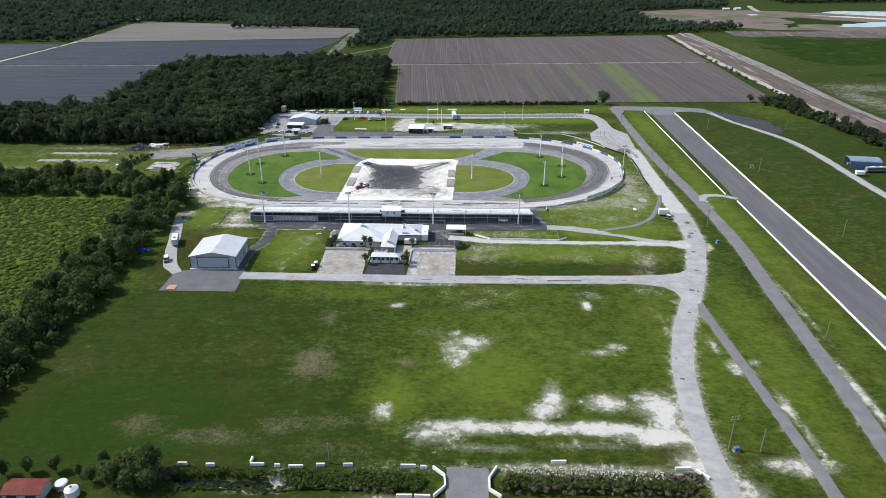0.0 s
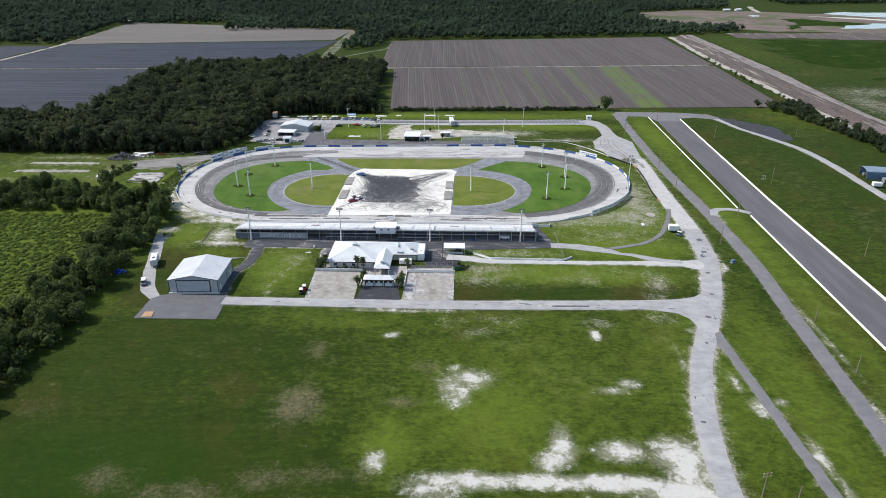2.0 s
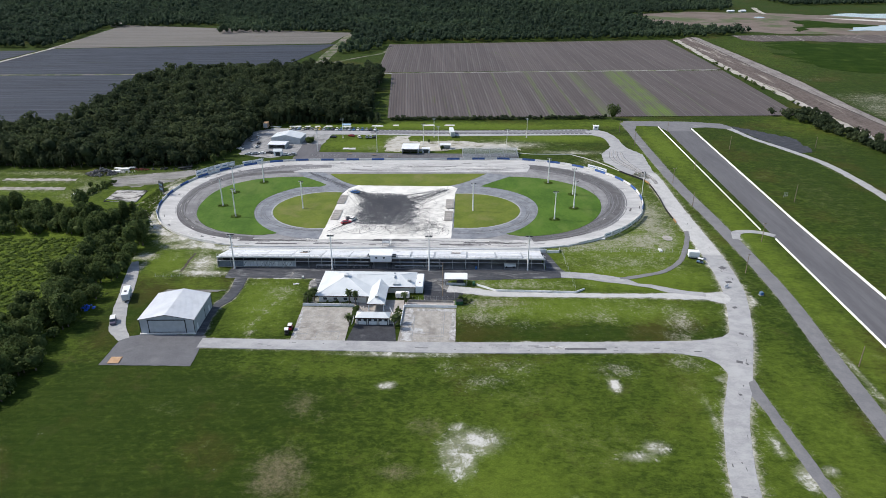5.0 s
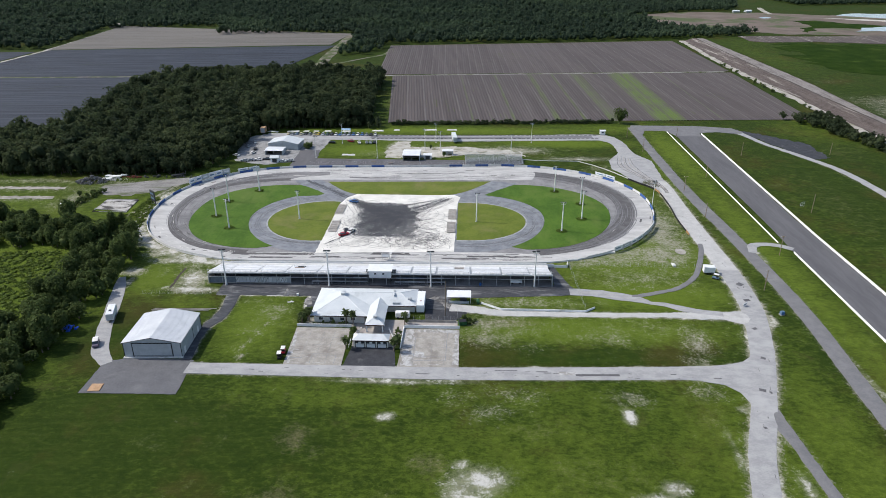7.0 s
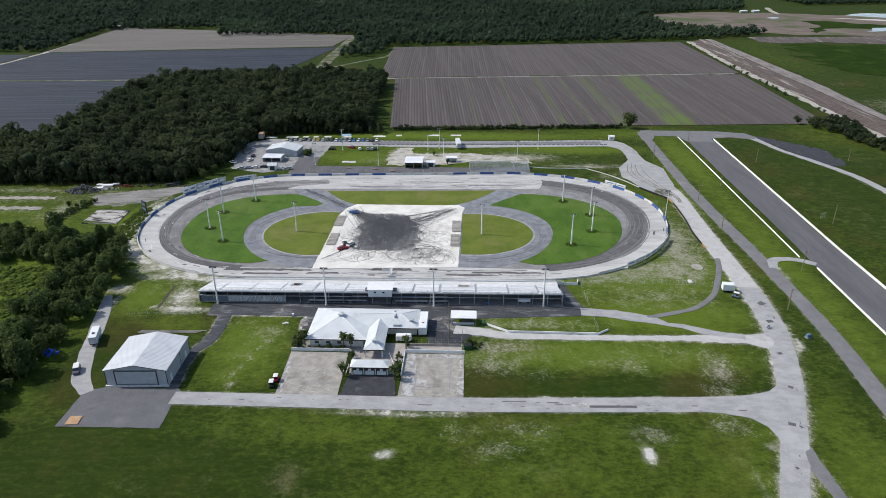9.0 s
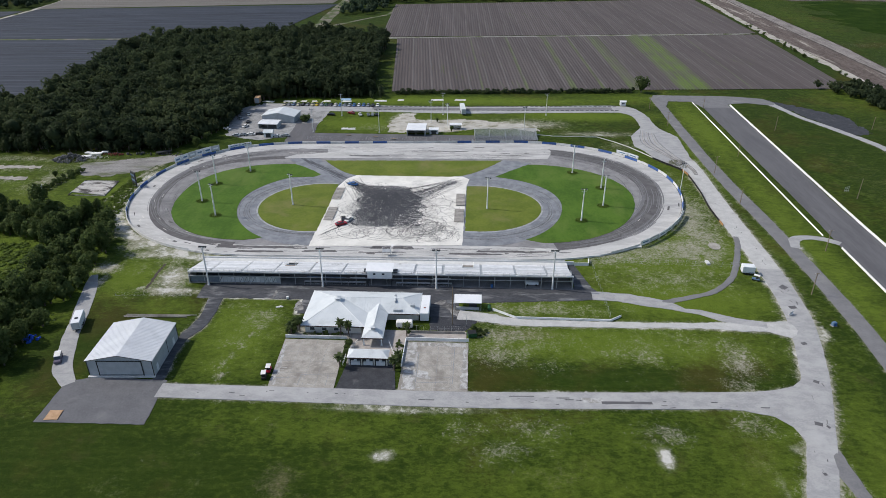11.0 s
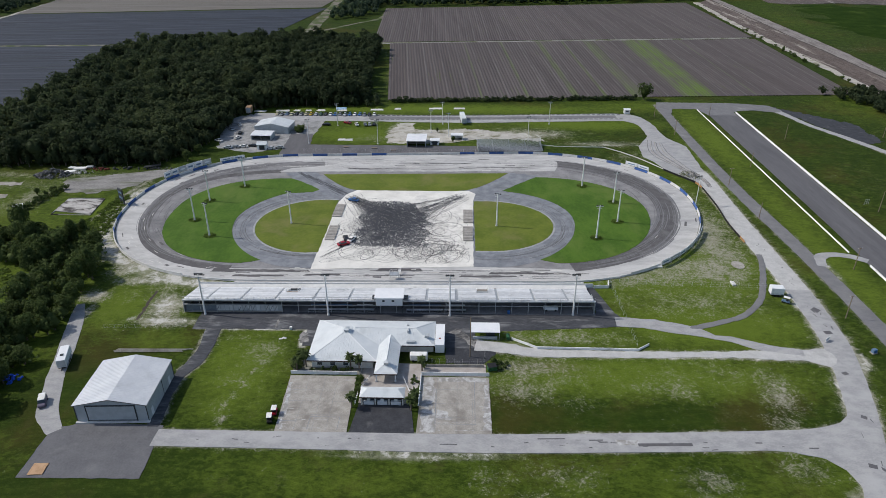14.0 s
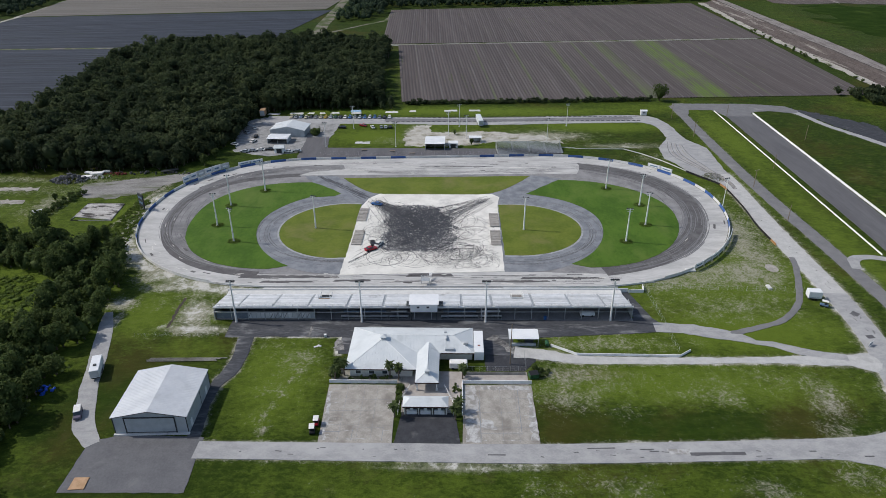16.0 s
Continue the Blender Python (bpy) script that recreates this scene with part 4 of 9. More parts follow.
def earth_bank():
    """A long eroded bank: pale toe, steep side, flat crest."""
    bm = bmesh.new()
    prev = None
    rows = np.array(BANK)
    for k in range(200):
        y = 110 + k * 3.04
        x, brow, far = (float(np.interp(y, rows[:, 0], rows[:, n])) for n in (1, 2, 3))
        j = [rng.normal(0, 0.5) for _ in range(6)]
        w = brow - x
        prof = [(x - 0.6, -0.2), (x + w * 0.3 + j[0], 1.0 + 0.35 * j[1]), (x + w * 0.7 + j[2], 2.4 + 0.35 * j[3]), (brow - 0.5, 3.3 + 0.2 * j[4]), (brow + 0.8, 3.0), (far, 3.0), (far + 3 + j[5], 1.2), (far + 6, -0.2)]
        cur = [bm.verts.new((px, y, pz)) for px, pz in prof]
        if prev:
            for i in range(len(cur) - 1):
                bm.faces.new((prev[i], prev[i + 1], cur[i + 1], cur[i]))
        prev = cur
    structure("earth_bank", bm, MAT["dike_soil"], "long brown eroded earth bank beside the fields", "bank")


earth_bank()
ribbon("bank_ditch", [(b + 1.6, y, 1.3) for y, a, b, c in BANK], 3.05, MAT["ditch_soil"], "dark rut along the crest of the earth bank", "rut", 8, 0.35)
slab("wet_meadow", [(381, 690), (427, 699), (502, 676), (600, 668), (640, 560), (500, 470), (437, 468), (389, 470), (364, 494), (360, 545), (370, 626)], 0.06, MAT["wet_grass"], "dark green wet patch in the far meadow", "meadow", 9.0, 12)
slab("wet_meadow", [(372, 408), (400, 430), (440, 428), (430, 400)], 0.06, MAT["wet_grass"], "dark green wet patch in the far meadow", "meadow", 7.0, 10)
slab("bare_land", [(292, 860), (420, 800), (600, 745), (900, 760), (1000, 905), (760, 1000), (560, 1090), (420, 1120), (290, 1065)], 0.12, MAT["bare_soil"], "bare brown earthworks far off", "land", 6.0, 20)
slab("ditch_water", [(-63, -128.2), (-52.6, -128.4), (-44, -128.3), (-39.6, -128.2), (-39.8, -126.8), (-46, -126.6), (-52, -126.6), (-62, -126.4)], -1.25, MAT["ditch_water"], "dark still water in the ditch", "water", 0.3, 1.2, -2.2)
slab("pond_1", [(548, 822), (640, 838), (780, 850), (800, 905), (660, 900), (580, 868)], 0.25, MAT["water"], "pale blue pond in the bare earthworks", "pond", 3.0, 15)
slab("pond_2", [(637, 1060), (690, 1010), (760, 985), (960, 1000), (980, 1085), (760, 1090), (683, 1095)], 0.25, MAT["water"], "long pale pond far off", "pond", 3.0, 15)
slab("sand_bar", [(590, 1012), (640, 972), (700, 930), (900, 905), (900, 925), (710, 950), (650, 992)], 0.3, MAT["limestone"], "white sand bar beside the far pond", "sand", 3.0, 15)
slab("far_lane", [(529, 1080), (537, 1080), (552, 1150), (568, 1212), (561, 1212), (540, 1140)], 0.2, MAT["pale_soil"], "pale lane leading to a far farm", "lane", 1.0, 15)
slab("pond_3", [(492, 1024), (503, 1030), (511, 1022), (503, 1006), (490, 1001)], 0.25, MAT["water"], "small pale pool in the bare earthworks", "pond", 1.0, 6)
slab("earthworks_meadow", [(520, 962), (560, 971), (584, 930), (640, 880), (640, 848), (593, 841), (549, 861), (512, 860), (475, 806), (491, 866), (517, 897)], 0.2, MAT["wet_grass"], "green growth on the bare earthworks", "meadow", 5.0, 12)
slab("far_bank", [(362, 760), (398, 764), (455, 760), (557, 774), (900, 782), (900, 690), (620, 690), (510, 692), (432, 710), (379, 700), (360, 713)], 0.3, MAT["dike_soil"], "low brown bank at the edge of the earthworks", "bank", 1.5, 12)
slab("tar_patch", [(180, 258.5), (192.9, 248.2), (211.7, 224.6), (212.2, 196.5), (199.5, 191.5), (195.6, 203.9), (188.4, 227), (183.4, 246)], 0.06, MAT["asphalt_black"], "dark patch of old broken asphalt in the grass", "asphalt", 0.9, 1.5)

# ---- drag strip, roads and lots ----
ribbon("drag_strip", [(145.0, 246, 16.4), (144.0, 180, 16.2), (142.3, 105, 14.8), (141.9, 76, 15.6), (141.4, 54, 16.2), (141.1, -30, 16.8), (140.4, -150, 17.4), (138.5, -300, 18.5)], 0.06, MAT["asphalt_strip"], "wide grey asphalt drag strip between low white walls", "drag strip", 4, 0.05, 8)
ribbon("road_strip_side", ROAD_SIDE,
       0.07, MAT["asphalt_old"], "narrow grey asphalt road beside the drag strip", "road", 2, 0.06)
ribbon("road_main", ROAD_MAIN[6:],
       0.09, MAT["shell_road"], "pale grey worn road curving past the raceway", "road", 1.2, 0.05)
ribbon("road_main_upper", ROAD_MAIN[:8], 0.082, MAT["road_pale"], "pale concrete road beside the east bend", "road", 1.2, 0.05)
ribbon("road_front", ROAD_FRONT, 0.11, MAT["shell_road"], "pale grey worn road in front of the parking lots", "road", 2, 0.035)
ribbon("road_diagonal", ROAD_DIAGONAL, 0.06, MAT["asphalt_old"], "narrow grey asphalt lane through the grass", "road", 2, 0.1)
ribbon("road_return", ROAD_RETURN,
       0.08, MAT["shell_road"], "pale gravel return road round the end of the drag strip", "road", 3, 0.2)
ribbon("road_loop", [(116.5, 62, 4), (119, 68.6, 4), (124, 70.6, 3.4), (130, 69.4, 3.4), (134.5, 66, 3.4)], 0.085, MAT["shell_road"], "short pale crossing from the side road to the strip", "road", 1.2, 0.12)
ribbon("road_upper", ROAD_UPPER, 0.08, MAT["road_pale"], "pale gravel lane above the parking field", "road", 1.5, 0.15)
ribbon("path_link", [(39, 26.1, 4.8), (47, 25.5, 5.2), (55, 23.5, 5.4), (61.6, 21.6, 4.6), (66, 18.9, 2.2), (70.4, 18.0, 2.6), (75.4, 15.4, 3.4), (81, 13.2, 3.6), (88, 11.6, 4)], 0.1, MAT["shell_road"], "pale path from the grandstand to the road", "path", 1.5, 0.12)
ribbon("path_curve", [(98.6, 70, 2.3), (96.4, 62, 2.1), (91.9, 50, 2.0), (86.6, 39.0, 2.0), (78.4, 30.4, 2.0), (70.4, 26.8, 2.1), (63, 24.0, 2.3), (59, 22.6, 2.3)], 0.09, MAT["asphalt_old"], "curved narrow asphalt cart path in the grass", "path", 1.2, 0.08)
ribbon("lane_west", [(-103.4, -23.6, 3.4), (-106.2, -20.4, 4.4), (-108.6, -17.4, 5.0), (-110.4, -13.8, 5.0), (-112.4, -8, 4.6), (-114.2, -3.6, 4.5), (-116.0, 3.0, 4.4), (-118.8, 12, 4.6), (-121.6, 21, 4.4), (-124.0, 27.5, 3.6), (-125.4, 32, 2.4)], 0.07, MAT["shell_road"], "grey gravel lane along the trees", "lane", 1.4, 0.06)
ribbon("drive_west", DRIVE_WEST, 0.07, MAT["asphalt_dark"], "dark asphalt drive beside the metal hangar", "drive", 1.5, 0.1)
slab("apron", [(-104.6, -22.6), (-98, -20.3), (-78.4, -20.9), (-77.2, -37.4), (-104.4, -37.8)], 0.08, MAT["asphalt_apron"], "grey asphalt apron in front of the hangar", "apron", 0.08)
slab("lot_west", [(-52.2, -1.2), (-34.7, -1.2), (-34.2, -22.2), (-51.4, -22.2)], 0.10, MAT["concrete_lot"], "stained pale concrete parking lot", "lot", 0.03)
slab("lot_east", [(-17.4, -1.0), (0.2, -1.0), (0.3, -22.0), (-17.7, -22.2)], 0.10, MAT["concrete_lot"], "stained pale concrete parking lot with white patches", "lot", 0.03)
slab("forecourt", [(-32.6, -11.8), (-19.6, -11.8), (-18.2, -22.2), (-33.7, -22.3)], 0.095, MAT["asphalt_black"], "black asphalt forecourt before the ticket booth", "forecourt", 0.05)
slab("grandstand_road", [(-86, 28.5), (-86, 19.6), (-72, 20.0), (-52, 20), (-52, 12), (-3, 12), (-3, 20), (6, 20.6), (36, 23.2), (41, 23.9), (41.2, 28.6), (39.6, 31), (35.6, 46.5), (33.4, 46.5), (34.2, 31)], 0.075, MAT["asphalt_dark"], "black asphalt lane behind the grandstand", "lane", 0.12)
slab("service_yard", [(-11.3, 11.9), (-11.3, 4.9), (-1, 4.9), (2.6, 9.4), (2.4, 11.9)], 0.06, MAT["asphalt_black"], "black asphalt service yard beside the club building", "yard", 0.1)
slab("concrete_disc", [(88.2 + 2.1 * math.cos(k * 0.3927), 62.2 + 2.7 * math.sin(k * 0.3927)) for k in range(16)], 0.12, MAT["concrete_lot"], "pale round concrete pad in the thin grass", "pad", 0.25, 0.8)
slab("pit_gravel", [(-45, 187.6), (-47, 200), (-44, 212), (-41, 223), (-34, 223), (-32.6, 211), (-18, 210), (-6, 213), (6, 211), (20, 206), (34, 199.6), (36, 192.4), (28, 194.2), (8, 196.6), (-2, 194), (-10, 190), (-20, 188)], 0.05, MAT["sand_gravel"], "grey gravel worn bare round the pit buildings", "gravel", 0.55, 1.1)
slab("grass_rut", [(-105.2, 40.6), (-104.5, 40.6), (-104.6, 34), (-103.8, 27.4), (-104.2, 24), (-104.8, 24), (-104.7, 27.4), (-105.4, 34)], 0.03, MAT["ditch_soil"], "dark narrow rut through the bare earth", "rut", 0.15, 0.8)
slab("stand_floor", [(-85, 28.9), (33.6, 29.4), (33.6, 36), (-85, 35.4)], 0.10, MAT["asphalt_track"], "grey concrete floor below the grandstand", "floor", 0)
# flat patch in dust colours, added in place of a fuzzy grey bush
slab("dust_patch", [(-53.8, 17.0), (-52.6, 18.6), (-51.4, 17.8), (-50.8, 15.4), (-51.8, 13.2), (-53.0, 13.4), (-53.8, 14.8)], 0.088, MAT["dust"], "flat ragged grey patch in place of a fuzzy grey bush by the club building", "dust", 0.5, 0.8, 0.05)
slab("dust_patch", [(-62.2, 20.6), (-61.4, 20.6), (-61.2, 24.6), (-61.7, 25.6), (-62.1, 24.2)], 0.088, MAT["dust"], "pale chalky stain on the black asphalt lane", "stain", 0.12, 0.6, 0.05)
slab("dust_spill", [(-10.6, 19.2), (-7.4, 17.0), (-5.2, 13.6), (-3.2, 12.2), (-2.6, 14.8), (-4.6, 17.4), (-6.4, 19.4), (-8.6, 21.6)], 0.09, MAT["dust"], "pale dust tracked over the black asphalt yard", "dust", 0.45, 0.9, 0.05)
slab("front_apron", [(-84, 44.2), (6, 45.0), (14, 47.0), (10, 49.6), (-80, 49.2)], 0.06, MAT["concrete_track"], "pale worn concrete between the grandstand and the track", "apron", 0.15)
slab("yard", [(-49, 5.5), (-33, 5.5), (-33, -0.6), (-52.3, -0.6), (-52.3, 5.5)], 0.05, MAT["dirt_gravel"], "bare planting strip before the club building", "yard", 0.1)
slab("terrace", [(-33.2, 4.5), (-19.2, 4.5), (-0.4, 4.5), (-0.4, -0.6), (-17.6, -0.6), (-19.2, -11.6), (-32.8, -11.6), (-33.2, -0.6)], 0.07, MAT["pavers"], "reddish paved entrance terrace", "terrace", 0.03)
ribbon("pit_lane", [(-128, 233, 15), (-100, 233, 14.5), (-54, 232, 13), (-9, 231, 14), (40, 234, 14), (84, 236.5, 14), (91, 232, 12), (95.2, 222, 8.5), (95.6, 204, 8.5)], 0.07, MAT["shell_road"], "pale concrete pit lane behind the oval", "lane", 2.5, 0.2)
ribbon("pit_lane_strip", [(-60, 232.6, 5), (-9, 232.5, 5), (40, 235, 5), (82, 237.5, 5)], 0.14, MAT["asphalt_old"], "grey asphalt strip along the pit lane", "lane", 3, 0.1)
slab("strip_end", [(111, 262), (113, 268.6), (130, 268.4), (154, 268), (166, 266.4), (179, 262.4), (183, 253), (180, 248.6), (174, 249.6), (166, 252.4), (156, 250.6), (153, 248.4), (152.4, 241.6), (136.6, 241.4), (135.4, 246.6), (132.6, 254.5), (119.2, 255), (115.4, 244), (110.6, 244)], 0.13, MAT["asphalt_old"], "worn pale asphalt turnround at the end of the drag strip", "turnround", 0.15)
slab("junction", [(62, -19.8), (70.7, -19.8), (77.4, -19), (83.5, -16.7), (87.1, -13.6), (88.5, -10.4), (91.5, -6), (90, -22), (82, -40), (78.9, -38.6), (79.1, -35.5), (78.2, -31.2), (75.2, -27.9), (68.5, -25.9), (62, -25.6)], 0.1, MAT["shell_road"], "pale worn road junction with flared corners", "junction", 0.1)
slab("gravel_yard", [(91.4, 206), (91.4, 201.9), (83, 186.5), (81.5, 170.7), (85.2, 163.2), (87.6, 153.2), (95.5, 139.4), (98.2, 134), (105.2, 134), (104.8, 150), (106, 168.8), (107, 186.2), (101, 199), (99.6, 208)], 0.1, MAT["shell_road"], "wide pale gravel yard beside the oval", "yard", 0.12, 1.5)
for k in range(7):
    q = k * 0.9 + float(rng.normal(0, 0.3))
    ribbon("wheel_ruts", [(90 + q, 196 - q, 0.3), (86.5 + q * 1.5, 176, 0.4), (93 + q * 0.9, 158, 0.35), (100.4 + q * 0.35, 141, 0.3), (100.8 + q * 0.25, 132, 0.3)], 0.125 + k * 0.002, MAT["concrete_lot" if k % 2 else "asphalt_old"], "faint wheel ruts across the gravel yard", "ruts", 2.0, 0.06, 2)
slab("pit_yard", [(-130, 178), (-112, 172), (-95, 178), (-86, 186), (-84, 228), (-130, 238), (-137, 230), (-136, 200)], 0.05, MAT["pit_grit"], "pale gravel pit yard with parked cars", "yard", 0.6, 2.5)
slab("pit_apron", [(-97, 168.4), (-86, 169.6), (-36, 171), (33, 174.4), (33, 184), (-84.4, 184.8), (-86.4, 201.6), (-98, 201.5)], 0.085, MAT["asphalt_strip"], "grey asphalt pit road behind the back straight", "lane", 0.15)

# ---- oval track ----
slab("oval_track", oval(0.4), 0.10, MAT["asphalt_track"], "grey asphalt oval race track with a figure-eight infield", "race track", 0)


def ring(name, o0, o1, z, mat, label):
    bm = bmesh.new()
    a, b = [bm.verts.new((x, y, z)) for x, y in o0], [bm.verts.new((x, y, z)) for x, y in o1]
    n = len(a)
    for i in range(n):
        j = (i + 1) % n
        bm.faces.new((a[i], a[j], b[j], b[i]))
    return structure(name, bm, mat, label, "race track")


ring("track_outer_lane", oval(0.5), oval(8.2), 0.125, MAT["concrete_track"], "pale worn outer lane of the oval")


def bend(name, outer, inner, z, mat, label):
    bm = bmesh.new()
    vo, vi = ([bm.verts.new((x + rng.normal(0, 0.06), y + rng.normal(0, 0.06), z)) for x, y in line] for line in (outer, inner))
    for k in range(40):
        bm.faces.new((vo[k], vo[k + 1], vi[k + 1], vi[k]))
    return structure(name, bm, mat, label, "race track")


bend("track_groove_east", bow(OX1, 114.8, 59.4, 50.9, 59.5, 2.0, 1, -80, 78), bow(OX1, 114.8, 51.0, 43.0, 53.0, 2.0, 1, -80, 78), 0.13, MAT["asphalt_groove"], "dark rubbered groove in the east bend")
bend("track_groove_west", bow(OX0, 109.7, 55.6, 39.4, 56.0, 2.3, -1, -84, 80), bow(OX0, 109.7, 51.6, 35.4, 52.4, 2.3, -1, -84, 80), 0.13, MAT["asphalt_groove"], "dark rubbered groove in the west bend")
slab("back_straight", [(-91, 146.2), (36, 149.6), (38, 156), (38.6, 161.6), (34, 170.6), (-20, 168.4), (-90, 166.2), (-97, 162), (-88, 159.4), (-72.4, 161.2), (-71.2, 154), (-86, 151)], 0.145, MAT["concrete_track"], "pale worn concrete back straight", "race track", 0.12)
slab("front_straight", [(-84, 50.2), (34, 50.6), (30, 57.6), (-3, 58.6), (-58, 55.2), (-84, 54)], 0.145, MAT["concrete_track"], "pale worn concrete front straight", "race track", 0.12)
for n_, (x0, x1, y0, y1) in enumerate([(-92, -58, 53.2, 55.2), (-60, -47, 51.2, 52.6), (-36, -20, 54.6, 57), (-8, 12, 51.4, 52.8), (2, 30, 53.6, 55.2), (-84, -66, 50.2, 51.6), (-40, -22, 51.4, 52.2)]):
    slab("tar_seam", [(x0, y0), (x1, y0 + 0.4), (x1 - 1, y1), (x0 + 1, y1 - 0.2)], 0.16, MAT["asphalt_groove"], "dark asphalt patch across the front straight", "asphalt patch", 0.1)
for x0, x1, y0, y1 in [(-60, -40, 150.4, 151.4), (-30, -6, 158, 158.8), (0, 24, 153.6, 154.4)]:
    slab("tar_seam", [(x0, y0), (x1, y0 + 0.3), (x1 - 0.6, y1), (x0 + 0.5, y1)], 0.16, MAT["asphalt_groove"], "dark asphalt patch in the back straight", "asphalt patch", 0.1)

# figure-eight loops and infield turf
slab("loop_west", bow(-62, 94.8, 34.6, 33.8, 38.4, 1.9, -1, 90, -90) + [(-46, 56.8), (-46, 128)], 0.15, MAT["asphalt_blue"], "bluish grey asphalt loop of the figure eight", "race track", 0)
slab("loop_east", bow(3, 96.9, 34.8, 30.0, 38.6, 2.0, 1) + [(-10, 126.6), (-10, 58.6)], 0.15, MAT["asphalt_blue"], "bluish grey asphalt loop of the figure eight", "race track", 0)
slab("crossing_west", [(-88, 145), (-74, 146), (-52, 121), (-58, 115), (-74, 126)], 0.165, MAT["asphalt_blue"], "dark tyre-marked asphalt link to the pad", "race track", 0.3)
slab("crossing_east", [(14, 147.6), (28, 144), (14, 127), (0, 116), (-6, 122), (0, 132)], 0.165, MAT["asphalt_blue"], "grey asphalt link to the pad", "race track", 0.3)


def crescent(name, cx, side, label):
    """The large turf area of a bend, round the outside of its loop."""
    if side < 0:
        out, inner = bow(cx, 102.3, 39.8, 35.6, 42.9, 2.29, -1, 90, -90), bow(-62, 94.8, 33.6, 32.9, 37.8, 1.89, -1, -62, 54, 30)
        tip = [(-71.2, 122.2), (-68.4, 125.0), (-72.4, 129.6), (-79, 135)]
    else:
        out, inner = bow(cx, 106.9, 41.4, 35.0, 45.1, 2.03, 1, 90, -90), bow(3, 96.9, 34.0, 29.1, 38.2, 2.0, 1, -59, 60, 30)
        tip = [(10.6, 125.8), (18, 133.6)]
    return slab(name, out + inner + tip, 0.2, MAT["turf_dark"], label, "turf", 0.1)


crescent("turf_west", -83.4, -1, "dark green mown turf inside the west bend")
crescent("turf_east", 26.4, 1, "dark green mown turf inside the east bend")
slab("loop_rim_west", [(-58.3, 114.9)] + bow(-62, 91.6, 25.2, 23.7, 25.0, 2.0, -1, 89, -89, 36) + [(-58.3, 66.9)], 0.18, MAT["dusty_rim"], "pale dusty edge of the loop beside the turf", "race track", 0.1)
slab("loop_rim_east", [(-1.9, 69.3)] + bow(3, 92.6, 26.1, 22.6, 23.4, 2.0, 1, -89, 89, 36) + [(-1.9, 114.9)], 0.18, MAT["dusty_rim"], "pale dusty edge of the loop beside the turf", "race track", 0.1)
slab("turf_loop_west", [(-58.2, 114.0)] + bow(-62, 91.6, 24.5, 22.9, 24.2, 2.0, -1, 89, -89, 36) + [(-58.1, 67.8)], 0.2, MAT["turf_olive"], "olive green mown turf inside the loop", "turf", 0.08)
slab("turf_loop_east", [(-2.0, 70.2)] + bow(3, 92.6, 25.4, 21.8, 22.6, 2.0, 1, -89, 89, 36) + [(-2.0, 114)], 0.2, MAT["turf_olive"], "olive green mown turf inside the loop", "turf", 0.08)
slab("turf_north", [(-70, 143.2)] + [(-70 + 20 * t, 143.2 - 18.4 * math.sin(t * 1.57)) for t in (0.2, 0.4, 0.6, 0.8, 1.0)] + [(-10 + 24.4 * t, 124.8 + 21.8 * (1 - math.cos(t * 1.57))) for t in (0.0, 0.2, 0.4, 0.6, 0.8, 1.0)], 0.2, MAT["turf_olive"], "olive green mown turf before the back straight", "turf", 0.08)
slab("pad", [(-58.4, 55.6), (-2.8, 58.6), (-2.2, 114), (-1, 122), (-4, 125.4), (-52, 125.2), (-56, 120), (-58, 112)], 0.19, MAT["concrete_pad"], "white concrete skid pad covered in black tyre marks", "pad", 0.06)


def track_patches():
    """Repair patches, paint dashes and joints on the racing surface."""
    r = random.Random(17)
    dark, pale = bmesh.new(), bmesh.new()
    for k in range(150):
        side = r.choice((-1, 1))
        a = r.uniform(-82, 82)
        (x, y), (x2, y2) = lap(side, r.uniform(1.5, 13), a, a + 1.5, 1)
        turn = math.degrees(math.atan2(y2 - y, x2 - x))
        if side > 0 and k % 5:
            continue
        if k % 3 == 0:
            box(dark, (x, y, 0.152), (r.uniform(0.8, 4.5), r.uniform(0.25, 1.0), 0.006), turn)
        else:
            box(pale, (x, y, 0.153), (r.uniform(1.2, 3.0), r.uniform(0.12, 0.22), 0.006), turn)
    for k in range(110):
        y = r.choice((r.uniform(148.5, 165.5), r.uniform(50.2, 57)))
        x = r.uniform(-88, 34)
        if k % 2:
            box(dark, (x, y, 0.166), (r.uniform(0.6, 5.5), r.uniform(0.12, 0.6), 0.006), r.uniform(-2, 2))
        else:
            box(pale, (x, y, 0.167), (r.uniform(1.2, 6.0), r.uniform(0.10, 0.3), 0.006), r.uniform(-2, 2))
    for k in range(40):      # long pale and dark scuffs of the back straight
        box(dark if k % 2 else pale, (r.uniform(-80, 26), r.uniform(148, 166), 0.170 + k * 0.0002), (r.uniform(8, 30), r.uniform(0.06, 0.16), 0.004), r.uniform(-0.8, 0.8))
    tagged(mesh_ob("track_patches", dark, MAT["asphalt_groove"]), "dark repair patches and joints in the racing surface", "patches", "", "stuff")
    tagged(mesh_ob("track_dashes", pale, MAT["concrete_pad"]), "worn pale dashes along the racing surface", "paint dashes", "", "stuff")


track_patches()


